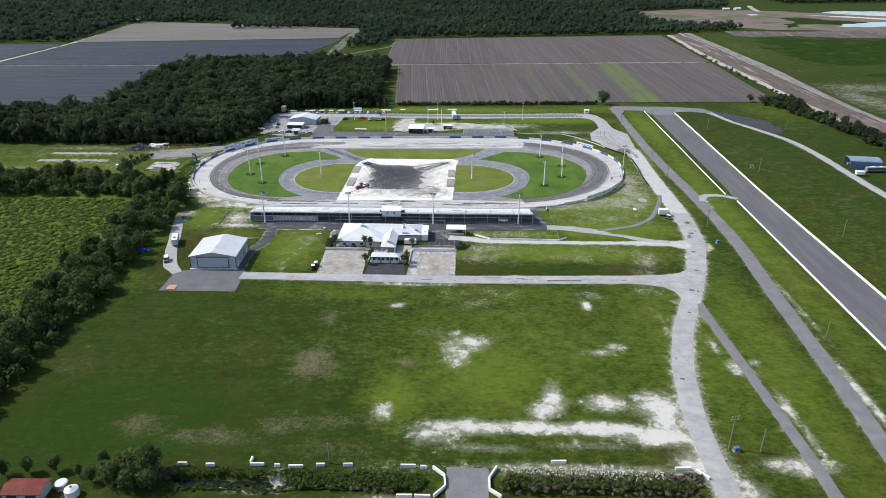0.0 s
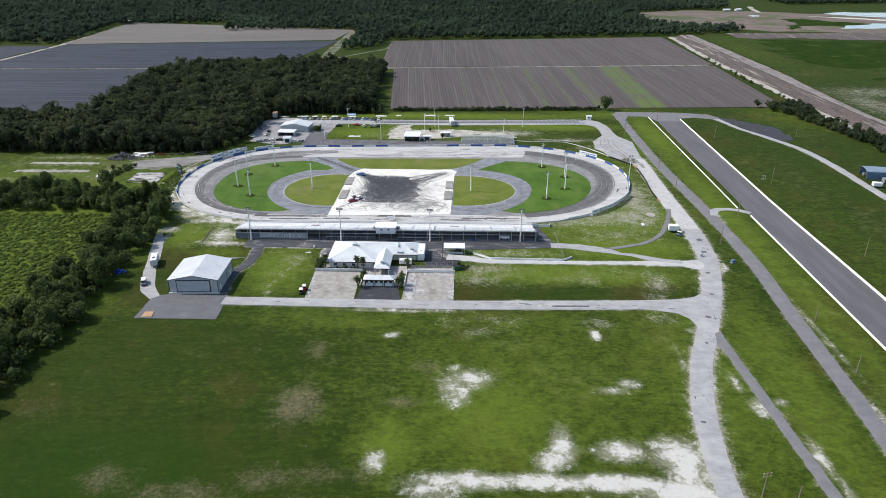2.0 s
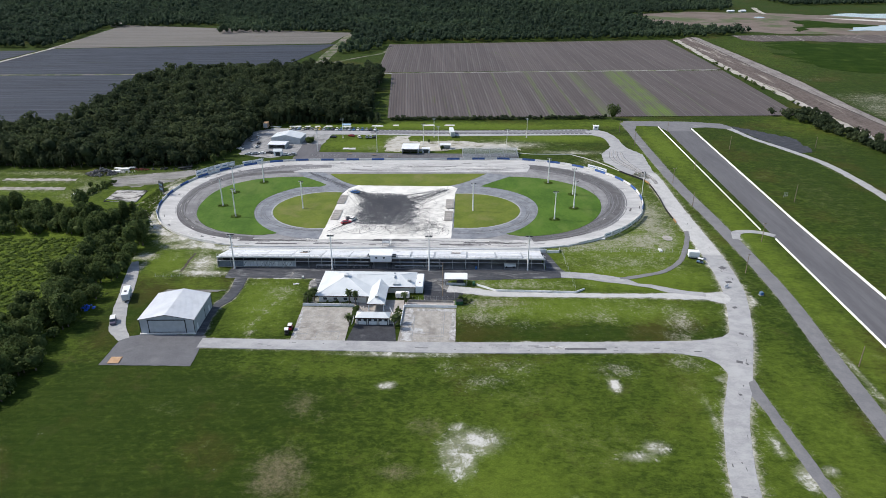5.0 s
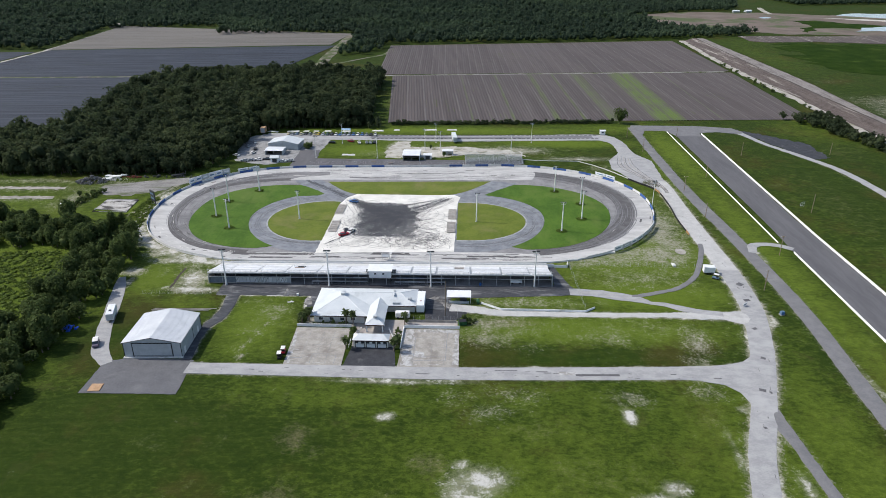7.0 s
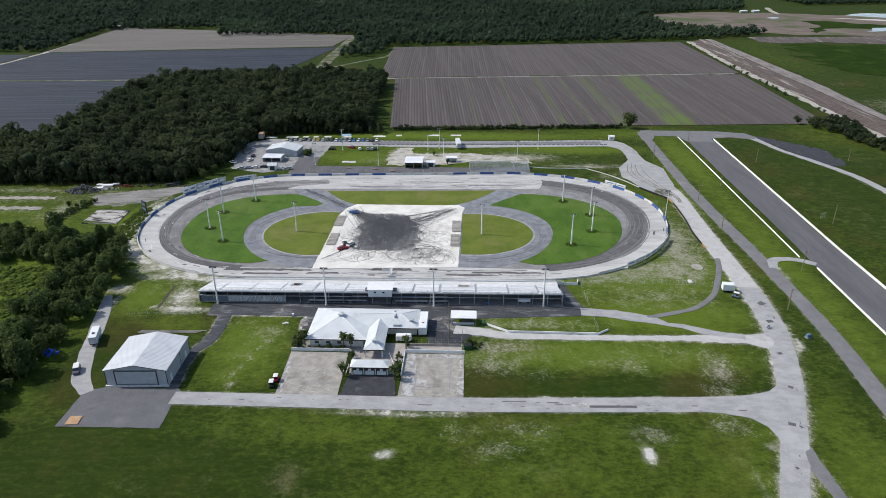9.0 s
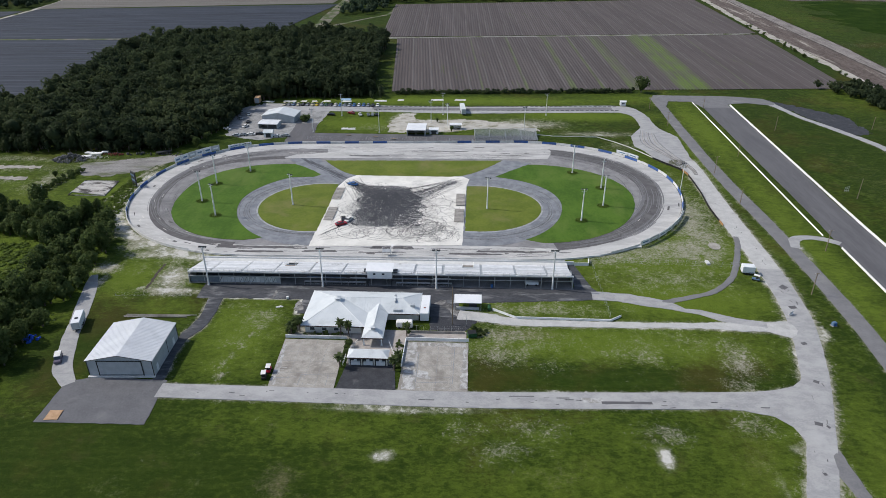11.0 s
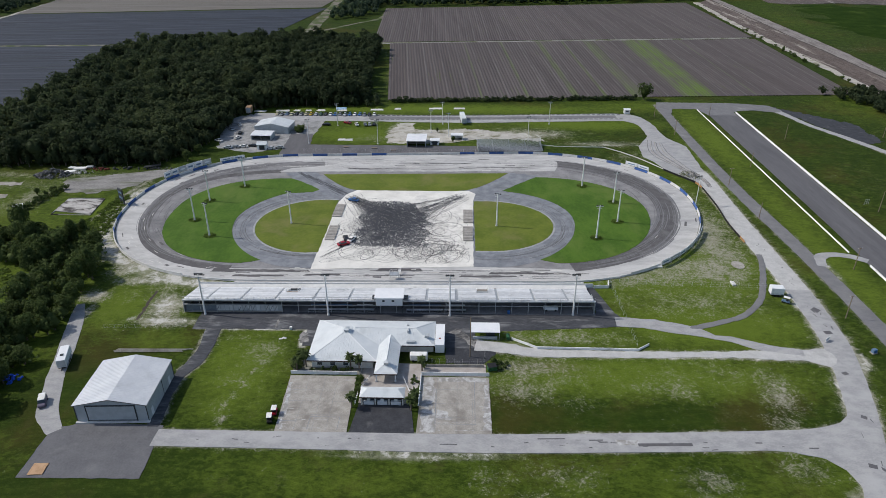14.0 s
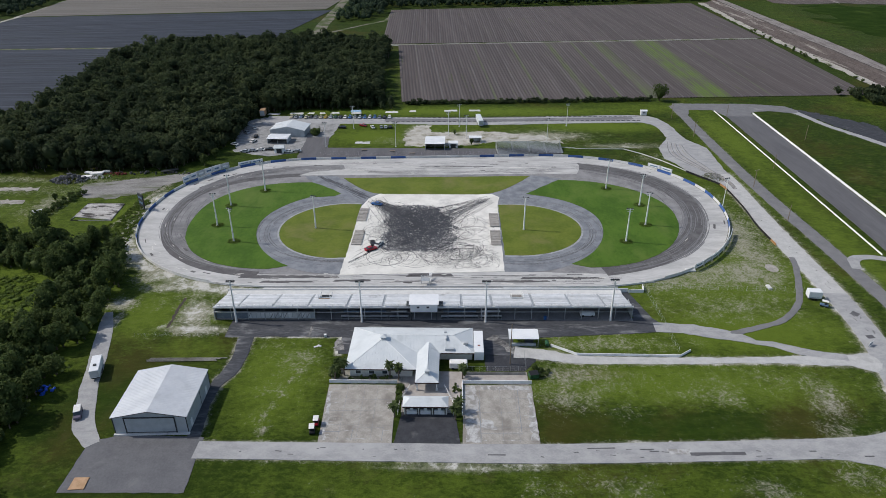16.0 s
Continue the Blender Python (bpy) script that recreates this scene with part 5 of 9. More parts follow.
def road_patches():
    """Asphalt repairs and cracks on the worn roads and the strip."""
    r = random.Random(23)
    bm = bmesh.new()
    for x, y, w, d, t in ((95, 3, 1.6, 1.2, 20), (99.6, 22, 2.2, 1.6, 10), (91, -14, 1.2, 1.4, 60), (84.6, -30, 1.3, 1.8, 70), (86.5, -31, 0.7, 0.9, 20), (79, -46, 0.8, 0.8, 10), (66, -84, 0.8, 1.4, 80), (101.5, 34, 2.4, 2.2, 40)):
        box(bm, (x, y, 0.15), (w, d, 0.008), t)
    for x, y, L in ((14, -23.2, 6.4), (24.4, -23.4, 3.2), (26, -24.0, 2.0), (-10, -25.6, 4), (62, -23.4, 1.6), (74, -24.8, 2.2)):
        box(bm, (x, y, 0.172), (L, 0.35, 0.008), r.uniform(0, 2.5))
    box(bm, (40.2, -24.5, 0.171), (12.6, 0.95, 0.008), 1.8)
    for k in range(60):      # short cracks and oil spots
        px, py, w = (r.uniform(-70, 76), -25 + r.uniform(-1.6, 1.6), 0) if k % 2 else r.choice(ROAD_MAIN[3:15])
        box(bm, (px + r.uniform(-1.5, 1.5), py + (0.0 if k % 2 else r.uniform(-7, 7)), 0.174 + k * 0.0001), (r.uniform(0.3, 1.6), r.uniform(0.08, 0.3), 0.004), r.uniform(-12, 12) if k % 2 else r.uniform(60, 110))
    tagged(mesh_ob("road_repairs", bm, MAT["asphalt_strip"]), "small dark asphalt repairs on the worn road", "patches", "", "stuff")
    lines, pale = bmesh.new(), bmesh.new()
    box(pale, (31.6, -24.0, 0.170), (5.4, 1.7, 0.006), 2)
    for x0, x1, y0, y1 in ((-51.2, -34.9, -21.6, -1.6), (-17.0, 0.0, -21.6, -1.4)):
        for k in range(1, 4):
            box(lines, (x0 + (x1 - x0) * k / 4 + r.uniform(-.6, .6), (y0 + y1) / 2, 0.104), (0.05, y1 - y0, 0.008))
        for k in range(1, 4):
            box(lines, ((x0 + x1) / 2, y0 + (y1 - y0) * k / 4 + r.uniform(-.6, .6), 0.105), (x1 - x0, 0.05, 0.008))
        for k in range(26):      # remnants of bay lines along both sides
            side = r.choice((x0 + 1.2, x1 - 1.2))
            box(pale, (side + r.uniform(-0.6, 0.6), r.uniform(y0, y1), 0.108 + k * 0.0002), (r.uniform(0.8, 2.6), r.uniform(0.06, 0.14), 0.004), r.uniform(-3, 3))
        for k in range(10):
            box(pale, (r.uniform(x0 + 2, x1 - 2), r.choice((y0 + 0.6, y0 + 3.4, y1 - 1.4)) + r.uniform(-0.2, 0.2), 0.113 + k * 0.0002), (r.uniform(1.5, 5), r.uniform(0.06, 0.16), 0.004), r.uniform(-2, 2))
    for c_, s_ in (((-3.6, -10.9, 0.118), (0.14, 16.0, 0.004)), ((-8.4, -18.8, 0.119), (9.8, 0.14, 0.004)), ((-13.4, -12.6, 0.118), (0.12, 12.4, 0.004)), ((-43.8, -19.2, 0.118), (0.12, 4.4, 0.004)), ((-40.2, -17.0, 0.119), (7.4, 0.12, 0.004)),
                   ((-36.6, -19.2, 0.118), (0.12, 4.4, 0.004)), ((-48.8, -18.6, 0.119), (4.4, 0.16, 0.004))):
        box(lines, c_, s_, r.uniform(-0.6, 0.6))
    tagged(mesh_ob("lot_joints", lines, MAT["joint"]), "dark joints and faded lines in the concrete lots", "joints", "", "stuff")
    tagged(mesh_ob("lot_paint", pale, MAT["lot_wash"]), "faded pale bay lines on the concrete lots", "paint", "", "stuff")
    for pts in ([(-17.2, -1.6), (-14.4, -1.4), (-13.6, -6), (-14.2, -13), (-13.2, -21.6), (-16.8, -21.6)], [(-13.0, -13.6), (-10.6, -14.4), (-9.4, -17.4), (-13.0, -17.8)], [(-51.9, -4), (-51.1, -4), (-50.4, -12), (-49.9, -21.4), (-51.2, -21.6)],
                [(-13, -1.5), (-0.4, -1.4), (-0.2, -3.0), (-12.6, -2.8)], [(-1.0, -4), (0.0, -4), (0.1, -21), (-1.6, -21)]):
        slab("lot_whitewash", pts, 0.1075, MAT["lot_wash"], "patchy whitewash worn off the concrete lot", "paint", 0.22, 0.8, 0.09)


road_patches()


# ---- tyre marks on the pad ----
def tyre_marks():
    bm = bmesh.new()
    r = random.Random(5)

    def stroke(pts, w, z):
        prev = None
        for i in range(len(pts)):
            a, b = pts[max(i - 1, 0)], pts[min(i + 1, len(pts) - 1)]
            d = Vector((b[0] - a[0], b[1] - a[1])).normalized()
            n = Vector((-d.y, d.x)) * w * (0.6 + 0.4 * math.sin(math.pi * i / (len(pts) - 1)))
            cur = (bm.verts.new((pts[i][0] + n.x, pts[i][1] + n.y, z)), bm.verts.new((pts[i][0] - n.x, pts[i][1] - n.y, z)))
            if prev:
                bm.faces.new((prev[0], cur[0], cur[1], prev[1]))
            prev = cur

    def inside(p):
        return -56.8 < p[0] < -3.6 and 57.5 + 0.06 * (p[0] + 58) < p[1] < 124.5

    z = 0.205
    for k in range(620):
        cx, cy = r.uniform(-45, -23), r.uniform(76, 108)
        rad = r.choice((2.0, 2.6, 3.4, 4.4, 6.0)) * r.uniform(0.8, 1.3)
        if k % 4 == 0:
            cx, cy = r.uniform(-50, -18), r.uniform(72, 112)
        if k % 7 == 0:
            cx, cy = r.gauss(-17, 6), r.gauss(71, 5)
        if k % 16 == 0:
            cx, cy = r.uniform(-44, -8), r.uniform(63, 70)
        if k % 30 == 0:
            cx, cy, rad = r.uniform(-24, -12), r.uniform(80, 100), r.uniform(5, 9)
        a0, sweep = r.uniform(0, 6.28), r.uniform(1.2, 7.5) * r.choice((-1, 1))
        n = max(8, int(abs(sweep) * rad / 0.9))
        n = min(n, 60)
        drift = (r.uniform(-3, 3), r.uniform(-3, 3))
        pts = []
        for i in range(n + 1):
            t = i / n
            pts.append((cx + drift[0] * t + rad * (1 + 0.25 * t) * math.cos(a0 + sweep * t), cy + drift[1] * t + rad * (1 + 0.2 * t) * math.sin(a0 + sweep * t)))
        run = []
        z += 0.00002
        for p in pts + [None]:
            if p and inside(p):
                run.append(p)
            else:
                if len(run) > 4:
                    stroke(run, r.uniform(0.03, 0.075), z)
                run = []
    for k in range(150):      # lines from the corner links into the middle
        corner = (-53, 117) if k % 3 else (-6, 120)
        if k % 10 == 0:
            corner = (-57.5, 62.5)
        a = Vector((corner[0] + r.gauss(0, 2.2), corner[1] + r.gauss(0, 1.6)))
        b = Vector((r.gauss(-33, 6), r.gauss(94, 7)))
        m = (a + b) / 2 + Vector((r.gauss(0, 2.5), r.gauss(0, 2.5)))
        pts = [tuple(a * (1 - t) ** 2 + m * 2 * t * (1 - t) + b * t * t) for t in (i / 14 for i in range(15))]
        z += 0.00002
        pts = [p for p in pts if inside(p)]
        if len(pts) > 4:
            stroke(pts, r.uniform(0.04, 0.09), z)
    me_ob = mesh_ob("tyre_marks", bm, MAT["rubber"])
    tagged(me_ob, "tangled black tyre marks on the white skid pad", "tyre marks", "", "stuff")
    # marks along the racing line
    bm2, bm3, bm4 = bmesh.new(), bmesh.new(), bmesh.new()

    def lane_marks(side, z):
        for k in range(26):
            start = r.uniform(-80, 70)
            pts = lap(side, r.uniform(8, 22), start, min(start + r.uniform(8, 38), 80), 14)
            w = r.uniform(0.05, 0.16)
            prev = None
            for i in range(len(pts)):
                a, b = pts[max(i - 1, 0)], pts[min(i + 1, len(pts) - 1)]
                d = Vector((b[0] - a[0], b[1] - a[1]))
                if d.length < 1e-6:
                    continue
                d.normalize()
                nn_ = Vector((-d.y, d.x)) * w
                cur = (bm2.verts.new((pts[i][0] + nn_.x, pts[i][1] + nn_.y, z)), bm2.verts.new((pts[i][0] - nn_.x, pts[i][1] - nn_.y, z)))
                if prev:
                    bm2.faces.new((prev[0], cur[0], cur[1], prev[1]))
                prev = cur
            z += 0.0001
    for lx, a0, a1, z in ((-62, 80, 285, 0.16), (3, -105, 95, 0.16)):      # marks round the loops
        for k in range(44 if lx < 0 else 34):
            q = r.uniform(27.5, 33.5)
            s = r.uniform(a0, a1 - 20)
            pts = arc(lx, 92, q, q * 0.9, s, min(s + r.uniform(15, 80), a1), 16)
            w = r.uniform(0.04, 0.11)
            for (xa, ya), (xb, yb) in zip(pts, pts[1:]):
                d = Vector((xb - xa, yb - ya)).normalized()
                n_ = Vector((-d.y, d.x)) * w
                bm2.faces.new([bm2.verts.new((xa + n_.x, ya + n_.y, z)), bm2.verts.new((xb + n_.x, yb + n_.y, z)), bm2.verts.new((xb - n_.x, yb - n_.y, z)), bm2.verts.new((xa - n_.x, ya - n_.y, z))])
            z += 0.00005
    for k in range(90):      # the dark way in from the back straight
        t = r.uniform(0, 0.85)
        x, y = -79 + 26 * t + r.gauss(0, 0.9 + 0.8 * t), 143.5 - 26 * t + r.gauss(0, 0.5)
        box(bm3, (x, y, 0.172 + k * 0.00005), (r.uniform(4, 9), r.uniform(0.15, 0.4), 0.004), -46 + r.gauss(0, 3))
    for side, bands in ((1, ((8.2, 0.8), (16, 0.8), (12, 2.4))), (-1, ((9.4, 0.8), (13, 0.8), (11, 1.6)))):
        for inset, spread in bands:      # worn borders of the grooves
            for k in range(34):
                start = r.uniform(-80, 66)
                pts = lap(side, inset + r.gauss(0, spread), start, min(start + r.uniform(6, 34), 78), 12)
                w = r.uniform(0.05, 0.2)
                z = 0.152 + k * 0.00004
                for (xa, ya), (xb, yb) in zip(pts, pts[1:]):
                    n_ = Vector((-(yb - ya), xb - xa)).normalized() * w
                    bm4.faces.new([bm4.verts.new((xa + n_.x, ya + n_.y, z)), bm4.verts.new((xb + n_.x, yb + n_.y, z)), bm4.verts.new((xb - n_.x, yb - n_.y, z)), bm4.verts.new((xa - n_.x, ya - n_.y, z))])
    tagged(mesh_ob("groove_streaks", bm4, MAT["asphalt_old"]), "grey streaks of wear along the racing grooves", "tyre marks", "", "stuff")
    lane_marks(1, 0.151)
    lane_marks(-1, 0.151)
    for k in range(40):
        y = r.choice((r.uniform(148, 165), r.uniform(50.4, 56)))
        x0 = r.uniform(-85, 20)
        ln_ = r.uniform(3, 22)
        box(bm2, (x0 + ln_ / 2, y, 0.162), (ln_, r.uniform(0.08, 0.3), 0.006), r.uniform(-1.5, 1.5))
    tagged(mesh_ob("skid_marks", bm3, MAT["rubber_felt"]), "dark rubbered way onto the skid pad", "tyre marks", "", "stuff")
    tagged(mesh_ob("skid_marks", bm2, MAT["rubber_thin"]), "thin dark skid marks along the racing line", "tyre marks", "", "stuff")


tyre_marks()


def pad_stain():
    """The rubbered middle of the pad: a dense felt of short scuffs."""
    bm = bmesh.new()
    r = random.Random(11)
    z = 0.198
    for k in range(5200):
        y = r.uniform(73, 113)
        lo, hi = -46 - 5 * max(0, (y - 100) / 13) + 1.5 * math.sin(y * 0.5), -20 - 9 * max(0, (y - 98) / 15) + 1.2 * math.sin(y * 0.7)
        x = r.uniform(lo, hi)
        if r.random() < 0.45 * (abs(x + 33) / 14) ** 2 + 0.3 * (abs(y - 93) / 20) ** 3:
            continue
        box(bm, (x, y, z + k * 0.0000015), (r.uniform(0.8, 3.0), r.uniform(0.10, 0.28), 0.004), r.uniform(0, 180))
    tagged(mesh_ob("tyre_scuffs", bm, MAT["rubber_felt"]), "dense black tyre scuffs in the middle of the pad", "tyre marks", "", "stuff")


pad_stain()


# stacked pallets of tyres along the pad's sides
def pallet_stack(x, y, turn):
    t = thing("pallet_row", pose(x, y, 0.19, 0, 0, turn), "row of weathered grey wooden pallets on the pad edge", "pallets", "pallets beside the pad")
    first = None
    for k in range(9):
        m = pose(0, (k - 4) * 1.35, 0.0)
        if first is None:
            bm = boxes(((0, 0, 0.32), (3.7, 1.12, 0.10)), ((-1.5, 0, 0.14), (0.2, 0.95, 0.28)), ((1.5, 0, 0.14), (0.2, 0.95, 0.28)), ((0, 0, 0.14), (0.2, 0.95, 0.28)))
            first = part("slat", bm, MAT["wood_grey"], t)
            first.matrix_basis = m
        else:
            again("slat", first, m, t)


for x, y in ((-56.4, 103.5), (-55.7, 83.2), (-4.4, 99), (-4.6, 83.6)):
    pallet_stack(x, y, 0)


# ---- walls ----
def barrier_mesh(length, height=0.95, top=0.22, foot=0.45):
    bm = bmesh.new()
    prof = [(-foot / 2, 0), (foot / 2, 0), (foot / 2, 0.12), (top / 2, height * 0.5), (top / 2, height), (-top / 2, height), (-top / 2, height * 0.5), (-foot / 2, 0.12)]
    along_x(bm, prof, -length / 2, length / 2)
    return bm


def oval_wall():
    wall = thing("track_wall", pose(0, 0, 0), "low concrete wall round the oval in white and blue lengths", "wall")
    wall["kind"] = "structure"
    line = oval(0.0, 60)
    pts = [Vector(p) for p in line] + [Vector(line[0])]
    cum = [0.0]
    for a, b in zip(pts, pts[1:]):
        cum.append(cum[-1] + (b - a).length)
    total = cum[-1]
    n = 4 * round(total / 14.25)      # two blocks blue, two white
    L = total / n
    start = cum[60] + pts[60].x + 7.8      # a blue length ends here on the back straight
    made = {}

    def at(s):
        s = s % total
        k = max(i for i in range(len(cum) - 1) if cum[i] <= s)
        f = (s - cum[k]) / max(cum[k + 1] - cum[k], 1e-6)
        return pts[k].lerp(pts[k + 1], f)
    for i in range(n):
        a, b = at(start + i * L), at(start + (i + 1) * L)
        c = (a + b) / 2
        turn = math.degrees(math.atan2(b.y - a.y, b.x - a.x))
        front = c.y < 60 and -100 < c.x < 50
        west_low = c.x < -100 and c.y < 80
        blue = (i // 2) % 2 == 1 and not (c.y > 140 and -42.4 < c.x < -8.4) and not front and not west_low and not (c.x > 40 and c.y < 95)
        key = "blue" if blue else "white"
        if front:
            key = "low"
        m = pose(c.x, c.y, 0.08, 0, 0, turn)
        if key not in made:
            made[key] = part("wall_block", barrier_mesh(L - 0.02, 0.55 if front else 1.05), MAT["wall_blue" if blue else "concrete_pale"], wall)
            made[key].matrix_basis = m
        else:
            again("wall_block", made[key], m, wall)


oval_wall()


def straight_wall(name, a, b, length, mat, label, height=0.95):
    w = thing(name, pose(0, 0, 0), label, "wall")
    w["kind"] = "structure"
    a, b = Vector(a), Vector(b)
    n = max(1, round((b - a).length / length))
    L = (b - a).length / n
    turn = math.degrees(math.atan2(b.y - a.y, b.x - a.x))
    first = None
    for i in range(n):
        c = a.lerp(b, (i + 0.5) / n)
        m = pose(c.x, c.y, 0.0, 0, 0, turn)
        if first is None:
            first = part("wall_block", barrier_mesh(L - 0.02, height, 0.18, 0.32), mat, w)
            first.matrix_basis = m
        else:
            again("wall_block", first, m, w)
    return w


straight_wall("strip_wall_west", (133.2, 252.4), (130.9, 72), 6, MAT["wall_white"], "low white concrete wall along the drag strip", 0.5)
straight_wall("strip_wall_west", (133.2, 62.4), (131.0, -150), 6, MAT["wall_white"], "low white concrete wall along the drag strip", 0.7)
straight_wall("strip_wall_east", (153.8, 247), (149.8, 80), 6, MAT["wall_white"], "low white concrete wall along the drag strip", 0.9)
straight_wall("strip_wall_east", (149.8, 80), (149.4, -150), 6, MAT["wall_white"], "low white concrete wall along the drag strip", 0.9)
for (xa, ya), (xb, yb) in zip([(33, 187.0), (42, 184.6), (65, 184.0), (72, 177.2), (78, 169.6), (82.5, 162.2)], [(42, 184.6), (65, 184.0), (72, 177.2), (78, 169.6), (82.5, 162.2), (87.4, 153)]):
    straight_wall("kerb_line", (xa, ya), (xb, yb), 4, MAT["concrete_pale"], "low pale concrete kerb through the grass outside the bend", 0.3)
straight_wall("lane_wall", (7.4, 16.6), (14.2, 12.3), 2.6, MAT["wall_white"], "low white wall along the gravel lane", 0.7)
straight_wall("lane_wall", (14.2, 12.3), (42.4, 11.95), 4, MAT["wall_white"], "low white wall along the gravel lane", 0.7)
straight_wall("lane_wall", (42.4, 11.95), (46.0, 14.6), 2, MAT["wall_white"], "low white wall along the gravel lane", 0.7)
straight_wall("lot_wall_west", (-52.3, -0.4), (-34.6, -0.4), 3, MAT["wall_white"], "low white concrete wall behind the parking lot", 1.0)
straight_wall("lot_wall_east", (-17.6, -0.2), (0.4, -0.2), 3, MAT["wall_white"], "low white concrete wall behind the parking lot", 1.0)
straight_wall("lot_side_wall", (-17.7, -12.5), (-17.6, -0.4), 3, MAT["wall_white"], "low white wall between lot and planting", 0.8)
straight_wall("yard_wall", (-16.6, 3.3), (-0.8, 3.5), 3, MAT["concrete_lot"], "low weathered concrete wall behind the terrace", 0.9)
straight_wall("stand_wall_return", (35.8, 45.6), (40.6, 45.8), 2.4, MAT["wall_white"], "white end of the parapet beside the grandstand", 1.1)
straight_wall("stand_wall_return", (40.7, 45.8), (41.2, 49.2), 1.7, MAT["wall_white"], "white end of the parapet beside the grandstand", 1.1)
straight_wall("stand_wall", (-4, 47.4), (33, 48.0), 6, MAT["wall_white"], "low white wall before the grandstand", 0.7)

# ad boards and catch fence on the oval
def board_row(name, side, a0, a1, n, h, label, mats, z0=1.1):
    pts = lap(side, -0.8, a0, a1, n)
    for k, ((xa, ya), (xb, yb)) in enumerate(zip(pts, pts[1:])):
        L = math.hypot(xb - xa, yb - ya) * 0.97
        t = thing(name, pose((xa + xb) / 2, (ya + yb) / 2, 0, 0, 0, math.degrees(math.atan2(yb - ya, xb - xa))), label, "sign", "boards on the track wall")
        part("panel", boxes(((0, 0, z0 + h / 2), (L, 0.12, h))), MAT[mats[k % len(mats)]], t)
        mark = MAT["steel_blue" if mats[k % len(mats)] == "white_metal" else "white_metal"]
        part("stripe", boxes(((0, 0.075, z0 + h * 0.45), (L * 0.6, 0.02, h * 0.28)), ((0, -0.075, z0 + h * 0.45), (L * 0.6, 0.02, h * 0.28))), mark, t)
        for x in (-L / 2 + 0.3, L / 2 - 0.3):
            part("post", rod(bmesh.new(), (x, -0.2, 0), (x, -0.2, z0 + h), 0.06, seg=6), MAT["galvanised"], t)


board_row("ad_board", -1, 23, 47, 6, 2.6, "tall white advertising board with blue marks on the track wall", ("white_metal", "white_metal", "grey_metal"))
board_row("ad_board", -1, 51, 62, 2, 1.5, "low pale blue advertising board on the track wall", ("white_metal",), 1.0)
board_row("ad_board", 1, 45, 33, 2, 1.6, "white and green advertising board on the track wall", ("white_metal", "white_metal"), 1.0)
board_row("ad_board", 1, -55, -24, 7, 1.7, "white advertising board on the outside of the bend", ("white_metal", "grey_metal", "white_metal"), 0.9)


# ---- grandstand ----
GS = pose(-91.6, 28.2, 0, 0, 0, 0.85)
GL = 125.0
BAYS = (0.2, 7.6, 17.9, 28.3, 39.9, 50.6, 62.4, 74.0, 83.1, 95.5, 106.6, 116.7, 124.8)      # bounds of the seating bays


def gs_at(x, y, z=0.0):
    return GS @ Matrix.Translation((x, y, z))


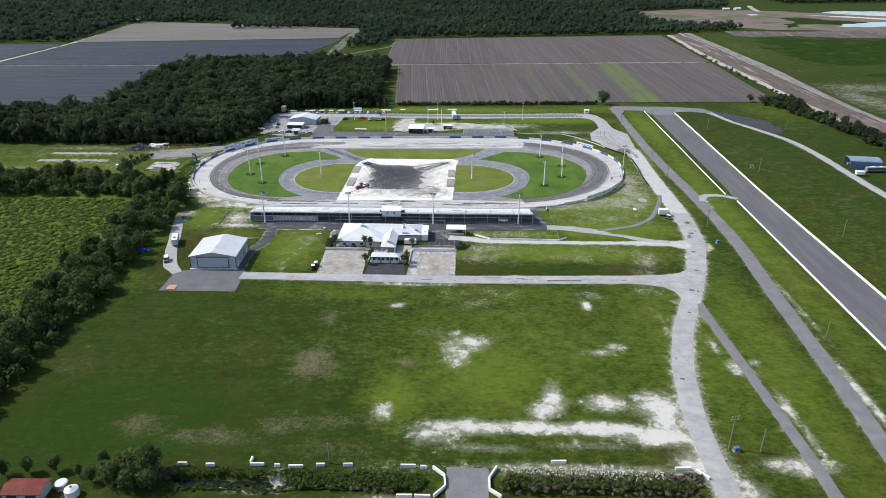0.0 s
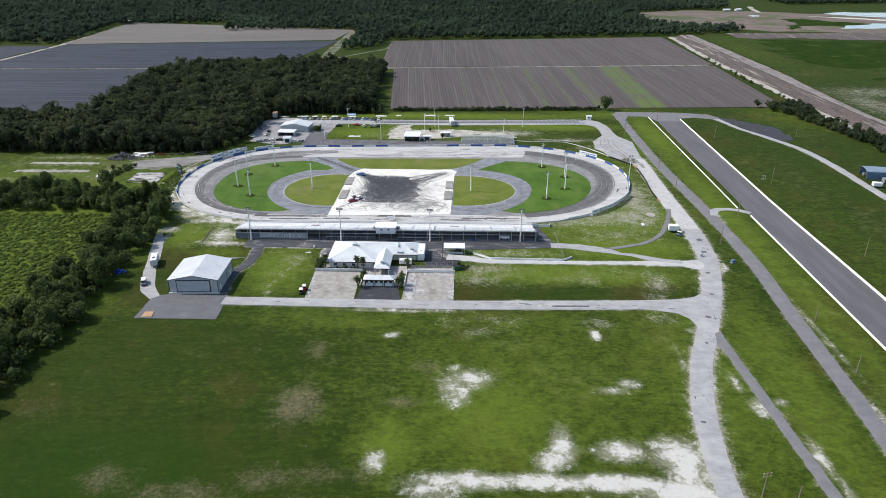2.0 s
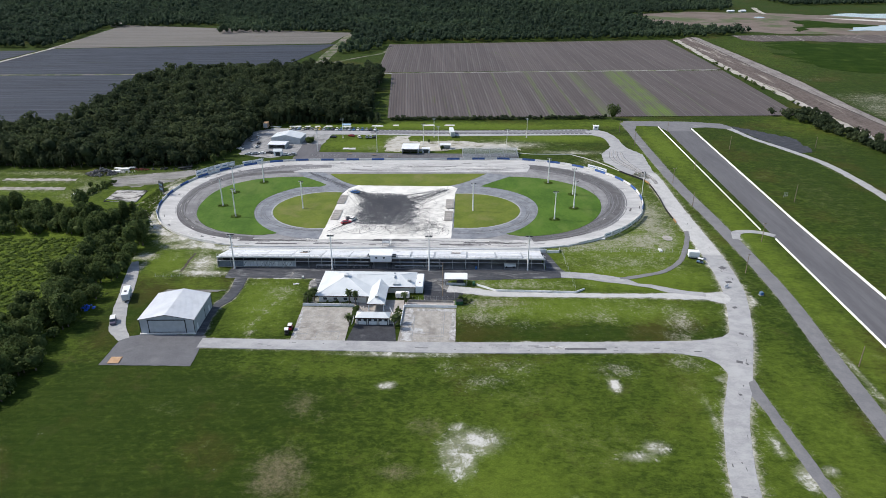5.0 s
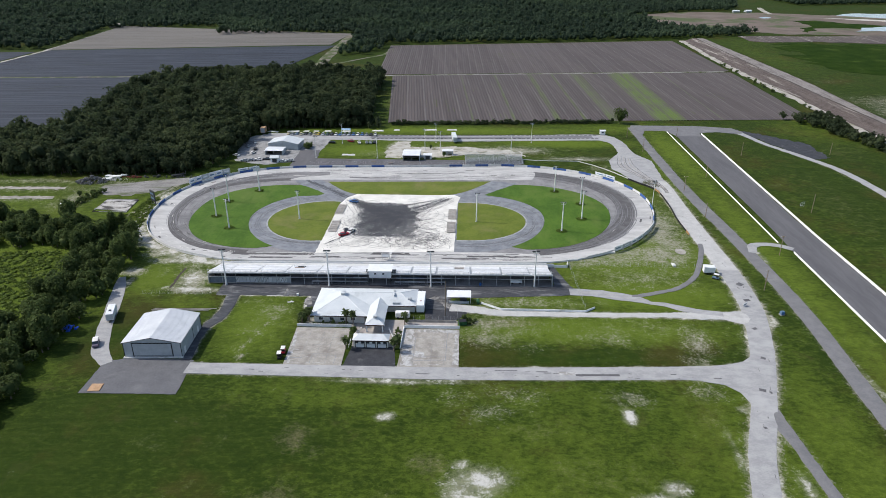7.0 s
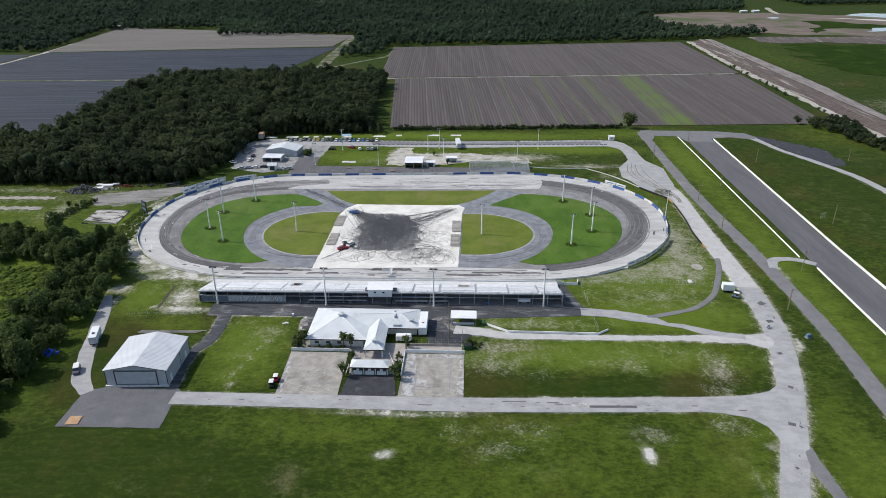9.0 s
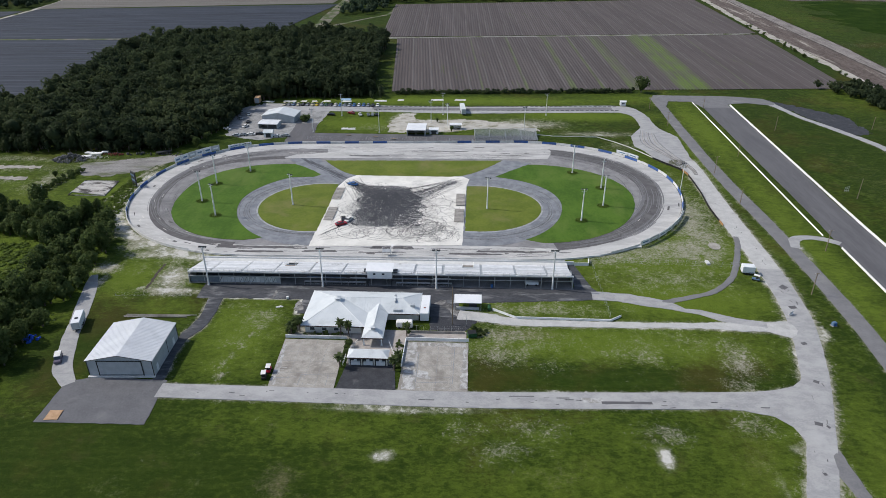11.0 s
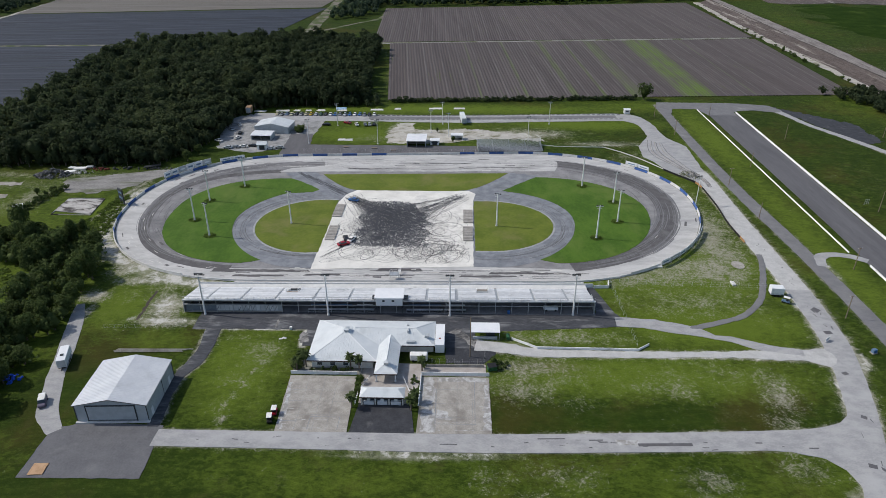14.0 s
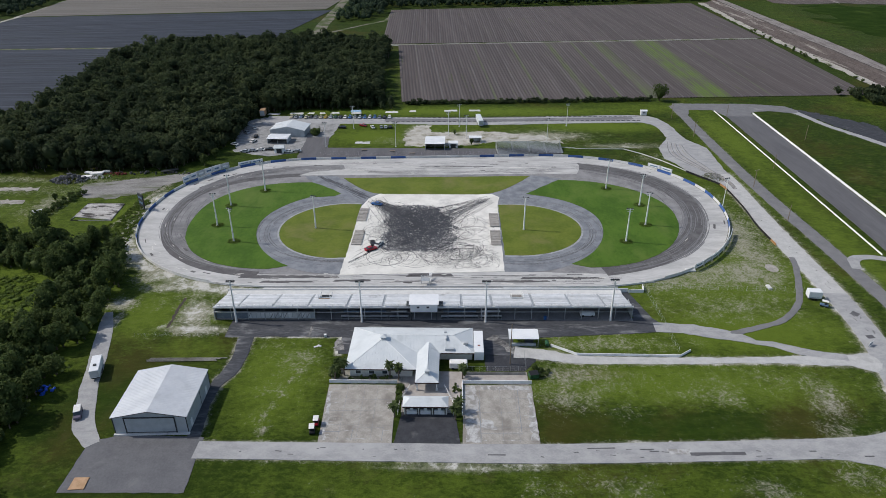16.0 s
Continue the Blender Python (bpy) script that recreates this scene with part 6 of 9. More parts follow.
def grandstand():
    t = thing("grandstand", GS, "long low open grandstand with a steel frame and dark space below", "grandstand")
    posts = None
    for k in range(26):
        x = 0.2 + k * (GL - 0.4) / 25
        for y in (0.25, 6.0):
            m = pose(x, y, 0)
            if posts is None:
                posts = part("post", rod(bmesh.new(), (0, 0, 0), (0, 0, 4.1), 0.11, seg=8), MAT["galvanised"], t)
                posts.matrix_basis = m
            elif y < 1 or k % 2 == 0:
                o = again("post", posts, m, t)
                if y > 1:
                    o.scale.z = 0.62
    part("back_beam", boxes(((GL / 2, 0.25, 4.2), (GL, 0.25, 0.35)), ((GL / 2, 0.15, 2.75), (GL, 0.18, 0.16))), MAT["galvanised"], t, "long grey steel beam")
    part("walkway", boxes(((GL / 2, 0.35, 4.42), (GL, 0.7, 0.12))), MAT["aluminium"], t, "narrow metal walkway along the top row")
    bm = bmesh.new()
    along_x(bm, [(0.5, 4.2), (12.3, 1.05), (12.3, 0.9), (0.5, 4.0)], 0.1, GL - 0.1)
    part("underside", bm, MAT["galvanised"], t, "sloping grey steel underside")
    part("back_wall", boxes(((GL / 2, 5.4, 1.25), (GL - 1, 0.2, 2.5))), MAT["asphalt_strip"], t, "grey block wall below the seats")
    part("side_panel", boxes(((GL + 0.02, 3.4, 1.7), (0.1, 6.2, 3.2))), MAT["grey_metal"], t)
    part("side_panel", boxes(((0.0, 3.4, 1.5), (0.1, 6.2, 3.0))), MAT["grey_metal"], t)
    rail = boxes(((GL / 2, 0.2, 5.5), (GL, 0.06, 0.06)), ((GL / 2, 0.2, 5.0), (GL, 0.045, 0.045)))
    part("handrail", rail, MAT["galvanised"], t, "thin galvanised handrail")
    bal = None
    for k in range(64):
        m = pose(k * GL / 63.5 + 0.2, 0.2, 4.45)
        if bal is None:
            bal = part("baluster", boxes(((0, 0, 0.53), (0.06, 0.06, 1.06))), MAT["galvanised"], t)
            bal.matrix_basis = m
        else:
            again("baluster", bal, m, t)
    step = None
    for x in BAYS[1:-1]:      # stepped aisles between the bays
        for k in range(24):
            m = pose(x, 0.75 + k * 0.49, 4.44 - k * 0.13)
            if step is None:
                step = part("aisle_step", boxes(((0, 0, 0), (0.7, 0.5, 0.06))), MAT["galvanised"], t, "grey steel aisle step between the bays")
                step.matrix_basis = m
            else:
                again("aisle_step", step, m, t)
    part("front_walk", boxes(((GL / 2, 14.0, 0.5), (GL, 3.6, 1.0))), MAT["concrete_pale"], t, "pale concrete walk before the seats")
    part("parapet", boxes(((GL / 2 + 1, 15.75, 0.75), (GL + 3, 0.22, 1.5)), bevel=0.03), MAT["wall_white"], t, "low white parapet along the walk")
    for k, (x, w) in enumerate(((38, 1.1), (56, 1.4), (70, 0.9), (96, 1.2), (110, 1.0))):
        part("walk_kerb", boxes(((x, 13.2, 1.03), (w * 4, 0.25, 0.06))), MAT["concrete_lot"], t, "short worn kerb on the walk")


grandstand()


def bleachers():
    rows, base_w = 14, 10.0
    seat = foot = None
    for k, (b0, b1) in enumerate(zip(BAYS, BAYS[1:])):
        w = b1 - b0 - 0.8
        sec = thing("bleacher_section", gs_at((b0 + b1) / 2, 0), "bay of sloping silver aluminium bench rows on the grandstand", "bleachers", "bleacher bays of the grandstand")
        gap = {3: (-w / 2 + 1.4, -w / 2 + 5.2), 8: (0.0, 4.0)}.get(k)
        bm = bmesh.new()
        for x in (-w / 2 + 0.1, 0, w / 2 - 0.1):
            prof = [(0.5, 4.0), (0.5, 4.4), (12.3, 1.3), (12.3, 0.95)]
            along_x(bm, prof, x - 0.06, x + 0.06)
        part("stringer", bm, MAT["galvanised"], sec)
        for r_ in range(rows):
            y = 0.55 + r_ * 0.84
            z = 4.5 - r_ * 0.224
            runs = [(-w / 2, w / 2)]
            if gap and r_ >= 8:
                runs = [(-w / 2, gap[0]), (gap[1], w / 2)]
            for x0, x1 in runs:
                for kind, dy, dz, depth in (("seat_plank", 0.0, 0.42, 0.42), ("footboard", 0.42, 0.0, 0.48)):
                    first = seat if kind == "seat_plank" else foot
                    m = pose((x0 + x1) / 2, y + dy, z + dz)
                    if first is None:
                        o = part(kind, box(bmesh.new(), (0, 0, 0), (base_w, depth, 0.06), bevel=0.012), MAT["aluminium"], sec)
                        o.matrix_basis = m
                        if kind == "seat_plank":
                            seat = o
                        else:
                            foot = o
                    else:
                        o = again(kind, first, m, sec)
                    o.scale.x = (x1 - x0) / base_w
        if gap:
            half = (gap[1] - gap[0]) / 2 - 0.15
            st = thing("stand_stair", gs_at((b0 + b1) / 2 + (gap[0] + gap[1]) / 2, 0), "short stair through the seats with pale side rails", "stair", "stairs through the seats")
            bm = bmesh.new()
            for q in range(8):
                box(bm, (0, 7.4 + q * 0.62, 1.3 + 0.02 * q), (2 * half - 0.3, 0.6, 0.12))
            part("tread", bm, MAT["dark_metal" if k == 3 else "concrete_lot"], st)
            for x in (-half, half):
                b2 = bmesh.new()
                rod(b2, (x, 7.0, 4.3), (x, 12.2, 2.6), 0.07, seg=6)
                rod(b2, (x, 7.0, 3.6), (x, 12.2, 1.9), 0.05, seg=6)
                rod(b2, (x, 7.0, 1.2), (x, 7.0, 4.3), 0.06, seg=6)
                rod(b2, (x, 12.2, 1.0), (x, 12.2, 2.6), 0.06, seg=6)
                part("side_rail", b2, MAT["wall_white"], st)
            part("back_panel", boxes(((0, 7.1, 2.3), (2 * half, 0.08, 2.0))), MAT["tan_board" if k == 3 else "galvanised"], st)


bleachers()


def concessions():
    """The enclosed stalls under the stand."""
    c = thing("concession_stand", gs_at(0, 0), "grey metal concession stall with pale shutters under the grandstand", "stall", "stalls under the grandstand")
    part("wall", boxes(((15.2, 0.9, 1.25), (29.6, 0.15, 2.5))), MAT["grey_metal"], c)
    part("awning", boxes(((15.2, 0.55, 2.62), (30, 0.7, 0.08))), MAT["galvanised"], c, "thin projecting metal awning")
    part("side_panel", boxes(((5.2, 0.78, 1.3), (9.6, 0.1, 2.1)), bevel=0.02), MAT["slate_panel"], c, "dull blue-grey sheet panel")
    part("plinth", boxes(((15.2, 0.6, 0.12), (29.6, 0.5, 0.24))), MAT["concrete_lot"], c)
    sh = None
    for k in range(14):
        x = 10.4 + k * 1.36
        m = pose(x, 0.78, 1.3)
        if sh is None:
            sh = part("shutter", box(bmesh.new(), (0, 0, 0), (1.2, 0.1, 1.9), bevel=0.03), MAT["aluminium"], c)
            sh.matrix_basis = m
            stay = part("stay", rod(bmesh.new(), (-0.5, -0.12, -0.9), (0.5, -0.12, 0.9), 0.06, seg=5), MAT["dark_metal"], c)
            stay.matrix_basis = m
        else:
            again("shutter", sh, m, c)
            if k > 4 and k not in (9, 10):
                again("stay", stay, m, c)
    for i, (x0, x1, col) in enumerate(((38, 52, "steel_blue"), (52.5, 58, "aluminium"), (68, 79, "steel_blue"), (79.5, 86, "white_metal"))):
        s = thing("stall_counter", gs_at((x0 + x1) / 2, 0), "stall counter with bottles and signs in shade under the grandstand", "counter", "counters under the grandstand")
        w = x1 - x0
        part("counter", boxes(((0, 0.8, 0.5), (w, 0.6, 1.0))), MAT["dark_metal"], s)
        part("worktop", boxes(((0, 0.75, 1.04), (w + 0.2, 0.8, 0.07))), MAT["aluminium"], s)
        part("sign_band", boxes(((0, 1.4, 2.2), (w * 0.9, 0.08, 0.45))), MAT[col], s, "faded sign band")
        part("rail", boxes(((0, 0.0, 1.1), (w, 0.06, 0.06)), ((0, 0.0, 0.6), (w, 0.06, 0.06)), ((-w / 2, 0.0, 0.55), (0.06, 0.06, 1.1)), ((w / 2, 0, 0.55), (0.06, 0.06, 1.1))), MAT["galvanised"], s)
    for x, mat, label in ((112, "white_metal", "parked white race car body under the grandstand"),):
        v = thing("show_car", gs_at(x, 2.4), label, "car")
        bm = bmesh.new()
        along_x(bm, [(-0.9, 0.35), (0.9, 0.35), (0.9, 0.95), (0.6, 1.35), (-0.6, 1.35), (-0.9, 0.95)], -2.2, 2.2)
        bmesh.ops.bevel(bm, geom=list(bm.edges), offset=0.14, segments=1, affect="EDGES")
        part("body", bm, MAT[mat], v)
        for wx in (-1.4, 1.4):
            part("wheel", rod(bmesh.new(), (wx, -0.95, 0.33), (wx, -0.7, 0.33), 0.33, seg=12), MAT["black"], v)
    bin_ = thing("rubbish_bin", gs_at(99, 0.2), "blue plastic rubbish bin under the grandstand", "bin")
    part("body", rod(bmesh.new(), (0, 0, 0), (0, 0, 1.0), 0.4, 0.48, 12), MAT["blue_paint"], bin_)
    part("lid", rod(bmesh.new(), (0, 0, 1.0), (0, 0, 1.12), 0.5, 0.4, 12), MAT["blue_paint"], bin_)


concessions()


def press_box():
    p = thing("press_box", gs_at(62.8, 0), "white raised press booth with two dark windows on the grandstand", "booth")
    part("body", box(bmesh.new(), (0, 1.5, 4.4), (8.0, 3.8, 2.7), bevel=0.03), MAT["white_metal"], p)
    bm = bmesh.new()
    along_x(bm, [(-0.8, 5.75), (4.2, 6.25), (4.2, 6.42), (-0.8, 5.92)], -4.4, 4.4)
    part("roof", bm, MAT["white_metal"], p, "flat white sloping roof")
    for x in (-1.7, 1.2):
        w = part("window", boxes(((x, -0.42, 4.75), (0.95, 0.08, 0.75))), MAT["wall_white"], p)
        part("pane", boxes(((x, -0.47, 4.75), (0.8, 0.04, 0.6))), MAT["glass"], w)
    part("landing", boxes(((-4.6, 1.2, 5.1), (1.2, 2.4, 0.12))), MAT["dark_metal"], p, "dark steel landing beside the booth")
    part("landing", boxes(((4.9, 1.2, 5.1), (1.6, 2.4, 0.12))), MAT["dark_metal"], p, "dark steel landing beside the booth")
    leg = None
    for x in (-3.8, 3.8):
        for y in (-0.2, 3.2):
            m = pose(x, y, 0)
            if leg is None:
                leg = part("leg", boxes(((0, 0, 1.55), (0.2, 0.2, 3.1))), MAT["dark_metal"], p)
                leg.matrix_basis = m
            else:
                again("leg", leg, m, p)


press_box()


def flag_stand():
    f = thing("flag_stand", pose(-29.2, 48.9, 0), "steel starter's platform with a stair over the track wall", "platform")
    part("deck", boxes(((0, 0.6, 2.2), (3.0, 2.2, 0.12))), MAT["galvanised"], f)
    for x in (-1.4, 1.4):
        for y in (-0.3, 1.5):
            part("leg", rod(bmesh.new(), (x, y, 0.1), (x, y, 3.3), 0.06, seg=6), MAT["galvanised"], f)
    part("guard_rail", boxes(((0, 1.6, 3.2), (3, 0.06, 0.06)), ((0, 1.6, 2.7), (3, 0.06, 0.06)), ((-1.45, 0.6, 3.2), (0.06, 2.1, 0.06)), ((1.45, 0.6, 3.2), (0.06, 2.1, 0.06))), MAT["wall_white"], f)
    bm = bmesh.new()
    for k in range(9):
        box(bm, (1.2 + k * 0.05, 2.2 + k * 0.42, 0.3 + 0.22 * k), (0.9, 0.32, 0.05))
    part("signal_ladder", bm, MAT["wall_white"], f, "white zigzag ladder")


flag_stand()


# ---- club building ----
def hip_roof(bm, x0, x1, y0, y1, z0, z1, r0, r1, thick=0.22):
    """A hipped roof over a rectangle, with the ridge from r0 to r1 (x, y)."""
    c = [(x0, y0), (x1, y0), (x1, y1), (x0, y1)]
    low = [bm.verts.new((x, y, z0 - thick)) for x, y in c]
    eav = [bm.verts.new((x, y, z0)) for x, y in c]
    a, b = bm.verts.new((*r0, z1)), bm.verts.new((*r1, z1))
    for i in range(4):
        j = (i + 1) % 4
        bm.faces.new((low[i], low[j], eav[j], eav[i]))
    bm.faces.new(low[::-1])
    if abs(r1[0] - r0[0]) >= abs(r1[1] - r0[1]):
        bm.faces.new((eav[0], eav[1], b, a))
        bm.faces.new((eav[2], eav[3], a, b))
        bm.faces.new((eav[1], eav[2], b))
        bm.faces.new((eav[3], eav[0], a))
    else:
        bm.faces.new((eav[1], eav[2], b, a))
        bm.faces.new((eav[3], eav[0], a, b))
        bm.faces.new((eav[0], eav[1], a))
        bm.faces.new((eav[2], eav[3], b))
    return bm


def seam(bm, a, b, h=0.07):
    rod(bm, Vector(a) + Vector((0, 0, h * 0.3)), Vector(b) + Vector((0, 0, h * 0.3)), h, seg=5)


def club_house():
    h = thing("club_house", Matrix.Diagonal((1, 1, 0.86, 1)), "low cream club building with a pale metal hipped roof", "building")
    part("wall", boxes(((-39, 11, 1.6), (16.4, 17.4, 3.2))), MAT["stucco"], h)
    part("wall", boxes(((-22.6, 15, 1.6), (15.6, 10.2, 3.2))), MAT["stucco"], h)
    part("roof", hip_roof(bmesh.new(), -48.4, -29.6, 1.6, 20.9, 3.3, 6.0, (-39.2, 12.4), (-39.2, 13.4)), MAT["roof_metal"], h)
    part("roof", hip_roof(bmesh.new(), -40.5, -14.4, 8.9, 20.95, 3.3, 5.75, (-37, 14.3), (-20, 14.3)), MAT["roof_metal"], h)
    part("porch_roof", hip_roof(bmesh.new(), -29.7, -23.7, -3.7, 12.5, 3.32, 5.0, (-26.7, -0.6), (-26.7, 12)), MAT["roof_metal"], h, "narrow hipped porch roof")
    part("fascia", boxes(((-39, 1.58, 3.16), (19.0, 0.1, 0.34)), ((-26.7, -3.76, 3.18), (6.2, 0.1, 0.34)), ((-18.9, 8.86, 3.16), (9.0, 0.1, 0.34))), MAT["trim_dark"], h, "dark red eaves board")
    bm = bmesh.new()
    for a, b in (((-48.4, 1.6, 3.3), (-39.2, 12.4, 6)), ((-29.6, 1.6, 3.3), (-39.2, 12.4, 6)), ((-48.4, 20.9, 3.3), (-39.2, 13.4, 6)), ((-37, 14.3, 5.78), (-20, 14.3, 5.78)), ((-20, 14.3, 5.75), (-14.4, 8.9, 3.3)),
                 ((-20, 14.3, 5.75), (-14.4, 20.9, 3.3)), ((-26.7, -0.6, 5), (-26.7, 10, 5)), ((-26.7, -0.6, 5), (-29.7, -3.7, 3.32)), ((-26.7, -0.6, 5), (-23.7, -3.7, 3.32))):
        seam(bm, a, b)
    part("ridge_cap", bm, MAT["white_metal"], h)
    bm = bmesh.new()

    def ribs(x0, x1, y_low, y_high, z_low, z_high, cut0=0.0, cut1=0.0):
        n = int((x1 - x0) / 0.75)
        for k in range(1, n):
            f = k / n
            x = x0 + (x1 - x0) * f
            g = 1.0
            if cut0 and f < cut0:
                g = min(g, f / cut0)
            if cut1 and f > 1 - cut1:
                g = min(g, (1 - f) / cut1)
            rod(bm, (x, y_low, z_low + 0.02), (x, y_low + (y_high - y_low) * g, z_low + (z_high - z_low) * g + 0.02), 0.035, seg=4)
    ribs(-48.4, -29.6, 1.6, 12.4, 3.3, 6.0, 0.49, 0.51)
    ribs(-34, -14.4, 8.9, 14.3, 3.3, 5.75, 0.02, 0.29)
    n = 18
    for k in range(1, n):
        y = -3.7 + 15 * k / n
        g = min(1, (y + 3.7) / 3.1)
        for s in (-1, 1):
            rod(bm, (-26.7 + s * 3, y, 3.34), (-26.7 + s * 3 * (1 - g), y, 3.34 + 1.68 * g), 0.035, seg=4)
    tagged(part("roof_seams", bm, MAT["roof_metal"], h, "standing seams of the metal roof"), kind="stuff")
    for k, (x, y, z, s) in enumerate(((-39.2, 12.6, 6.0, 1.0), (-26.7, -0.9, 5.0, 0.9))):
        cup = part("cupola", boxes(((x, y, z + 0.25), (1.2 * s, 1.2 * s, 0.9))), MAT["galvanised"], h)
        part("cap", hip_roof(bmesh.new(), x - 0.95 * s, x + 0.95 * s, y - 0.95 * s, y + 0.95 * s, z + 0.75, z + 1.25, (x, y - 0.05), (x, y + 0.05), 0.05), MAT["roof_metal"], cup)
    for x, y, z, s in ((-21.9, 13.4, 5.5, (0.5, 1.6, 0.8)), (-22.2, 16.4, 5.0, (0.7, 0.7, 1.1)), (-16.6, 11.9, 4.7, (1.3, 1.2, 0.9)), (-21.0, 9.9, 3.9, (2.4, 0.8, 0.9))):
        part("roof_unit", box(bmesh.new(), (x, y, z), s, bevel=0.05), MAT["grey_metal"], h, "grey rooftop ventilation unit")
    post = None
    for x, y in ((-29.2, -3.2), (-24.2, -3.2), (-29.2, 0.6), (-24.2, 0.6)):
        m = pose(x, y, 0)
        if post is None:
            post = part("porch_post", boxes(((0, 0, 1.6), (0.3, 0.3, 3.2)), ((0, 0, 0.35), (0.5, 0.5, 0.7))), MAT["white_metal"], h)
            post.matrix_basis = m
        else:
            again("porch_post", post, m, h)
    for x in (-45, -41.5, -38, -34.5):
        w = part("window", boxes(((x, 2.24, 1.75), (1.5, 0.1, 1.3))), MAT["white_metal"], h)
        part("pane", boxes(((x, 2.18, 1.75), (1.3, 0.05, 1.1))), MAT["glass"], w)
    d = part("door", boxes(((-26.7, 4.2, 1.1), (1.9, 0.1, 2.2))), MAT["glass"], h)
    part("frame", boxes(((-26.7, 4.26, 1.15), (2.1, 0.08, 2.35))), MAT["white_metal"], d)


club_house()


def annex():
    a = thing("store_trailer", pose(-13.0, 14.2, 0), "white box trailer parked against the club building", "trailer")
    part("body", box(bmesh.new(), (0, 0, 1.75), (2.6, 10.2, 2.7), bevel=0.06), MAT["white_metal"], a)
    part("skirt", boxes(((0, 0, 0.28), (2.2, 9.4, 0.4))), MAT["dark_metal"], a)
    part("stripe", boxes(((0, -2, 3.11), (0.6, 0.5, 0.02))), MAT["rust_roof"], a, "small faded red mark")
    b = thing("box_truck", pose(-18.6, 6.2, 0, 0, 0, 90), "white van parked under the eaves of the club building", "van")
    part("body", box(bmesh.new(), (0, 0, 1.35), (2.0, 4.8, 1.9), bevel=0.2), MAT["white_paint"], b)
    for x in (-0.9, 0.9):
        for y in (-1.5, 1.5):
            part("wheel", rod(bmesh.new(), (x - 0.12, y, 0.36), (x + 0.12, y, 0.36), 0.36, seg=12), MAT["black"], b)


annex()


def ticket_booth():
    t = thing("ticket_booth", pose(-26.7, -10.6, 0.07), "small white ticket booth with three counters and a pale hipped roof", "booth")
    part("body", boxes(((0, 0, 1.35), (10.4, 2.4, 2.6))), MAT["dark_metal"], t, "dark recessed booth wall")
    part("roof", hip_roof(bmesh.new(), -5.6, 5.6, -2.2, 1.9, 2.75, 3.75, (-3.8, 0), (3.8, 0)), MAT["roof_metal"], t)
    part("fascia", boxes(((0, -2.22, 2.62), (11.2, 0.08, 0.3))), MAT["trim_dark"], t)
    for x in (-3.4, 0, 3.4):
        k = part("counter", boxes(((x, -1.45, 0.55), (2.5, 0.55, 1.1))), MAT["white_metal"], t)
        part("window", boxes(((x, -1.24, 1.7), (1.9, 0.06, 0.9))), MAT["glass"], k)
        part("screen", boxes(((x, -1.5, 1.5), (0.8, 0.3, 0.7))), MAT["white_metal"], k)
    for x in (-5.1, -1.7, 1.7, 5.1):
        part("pillar", boxes(((x, -1.6, 1.3), (0.35, 0.35, 2.6))), MAT["stucco"], t)
    for s, x0, y0, x1, y1 in ((-1, -6.6, 2.5, -4.4, 8.5), (1, 6.6, 2.5, 4.4, 8.5), (-1, -6.8, -2, -6.6, 2.4), (1, 6.8, -2, 6.6, 2.4)):
        bm = bmesh.new()
        rod(bm, (x0, y0, 1.05), (x1, y1, 1.05), 0.05, seg=6)
        rod(bm, (x0, y0, 0.6), (x1, y1, 0.6), 0.04, seg=6)
        n = 5
        for k in range(n + 1):
            x, y = x0 + (x1 - x0) * k / n, y0 + (y1 - y0) * k / n
            rod(bm, (x, y, 0), (x, y, 1.05), 0.04, seg=6)
        part("railing", bm, MAT["wall_white"], t, "white entrance railing")


ticket_booth()


def food_tent():
    t = thing("food_kiosk", pose(-0.2, 18.2, -0.3), "small kiosk with a flat white canopy and dark counter", "kiosk")
    bm = bmesh.new()
    along_x(bm, [(-2.3, 2.95), (2.3, 3.2), (2.3, 3.32), (-2.3, 3.07)], -4.2, 4.2)
    part("canopy", bm, MAT["white_metal"], t)
    part("counter", boxes(((0, -1.6, 0.55), (7.0, 0.5, 1.1))), MAT["grey_metal"], t)
    part("cabinet", boxes(((1.6, -0.2, 0.9), (2.4, 1.6, 1.7))), MAT["dark_metal"], t)
    for x in (-4, 4):
        for y in (-2, 2):
            part("post", boxes(((x, y, 1.5), (0.14, 0.14, 3.0))), MAT["galvanised"], t)
    g_ = thing("gas_tank", pose(6.4, 16.8, 0), "dark green metal service tank beside the lane", "tank")
    part("tank", rod(bmesh.new(), (0, -0.9, 0.75), (0, 0.9, 0.75), 0.55, seg=14), MAT["green_paint"], g_)
    part("cradle", boxes(((0, -0.6, 0.2), (0.8, 0.15, 0.4)), ((0, 0.6, 0.2), (0.8, 0.15, 0.4))), MAT["dark_metal"], g_)
    d = thing("dumpster", pose(1.2, 2.6, 0, 0, 0, 12), "dark green steel dumpster in the grass", "dumpster")
    bm = bmesh.new()
    along_x(bm, [(-0.9, 0.1), (0.9, 0.1), (1.0, 1.2), (-1.0, 1.45)], -1.2, 1.2)
    part("bin", bm, MAT["green_paint"], d)
    part("lid", boxes(((0, 0, 1.42), (2.4, 2.0, 0.06)), bevel=0.01), MAT["black"], d)


food_tent()


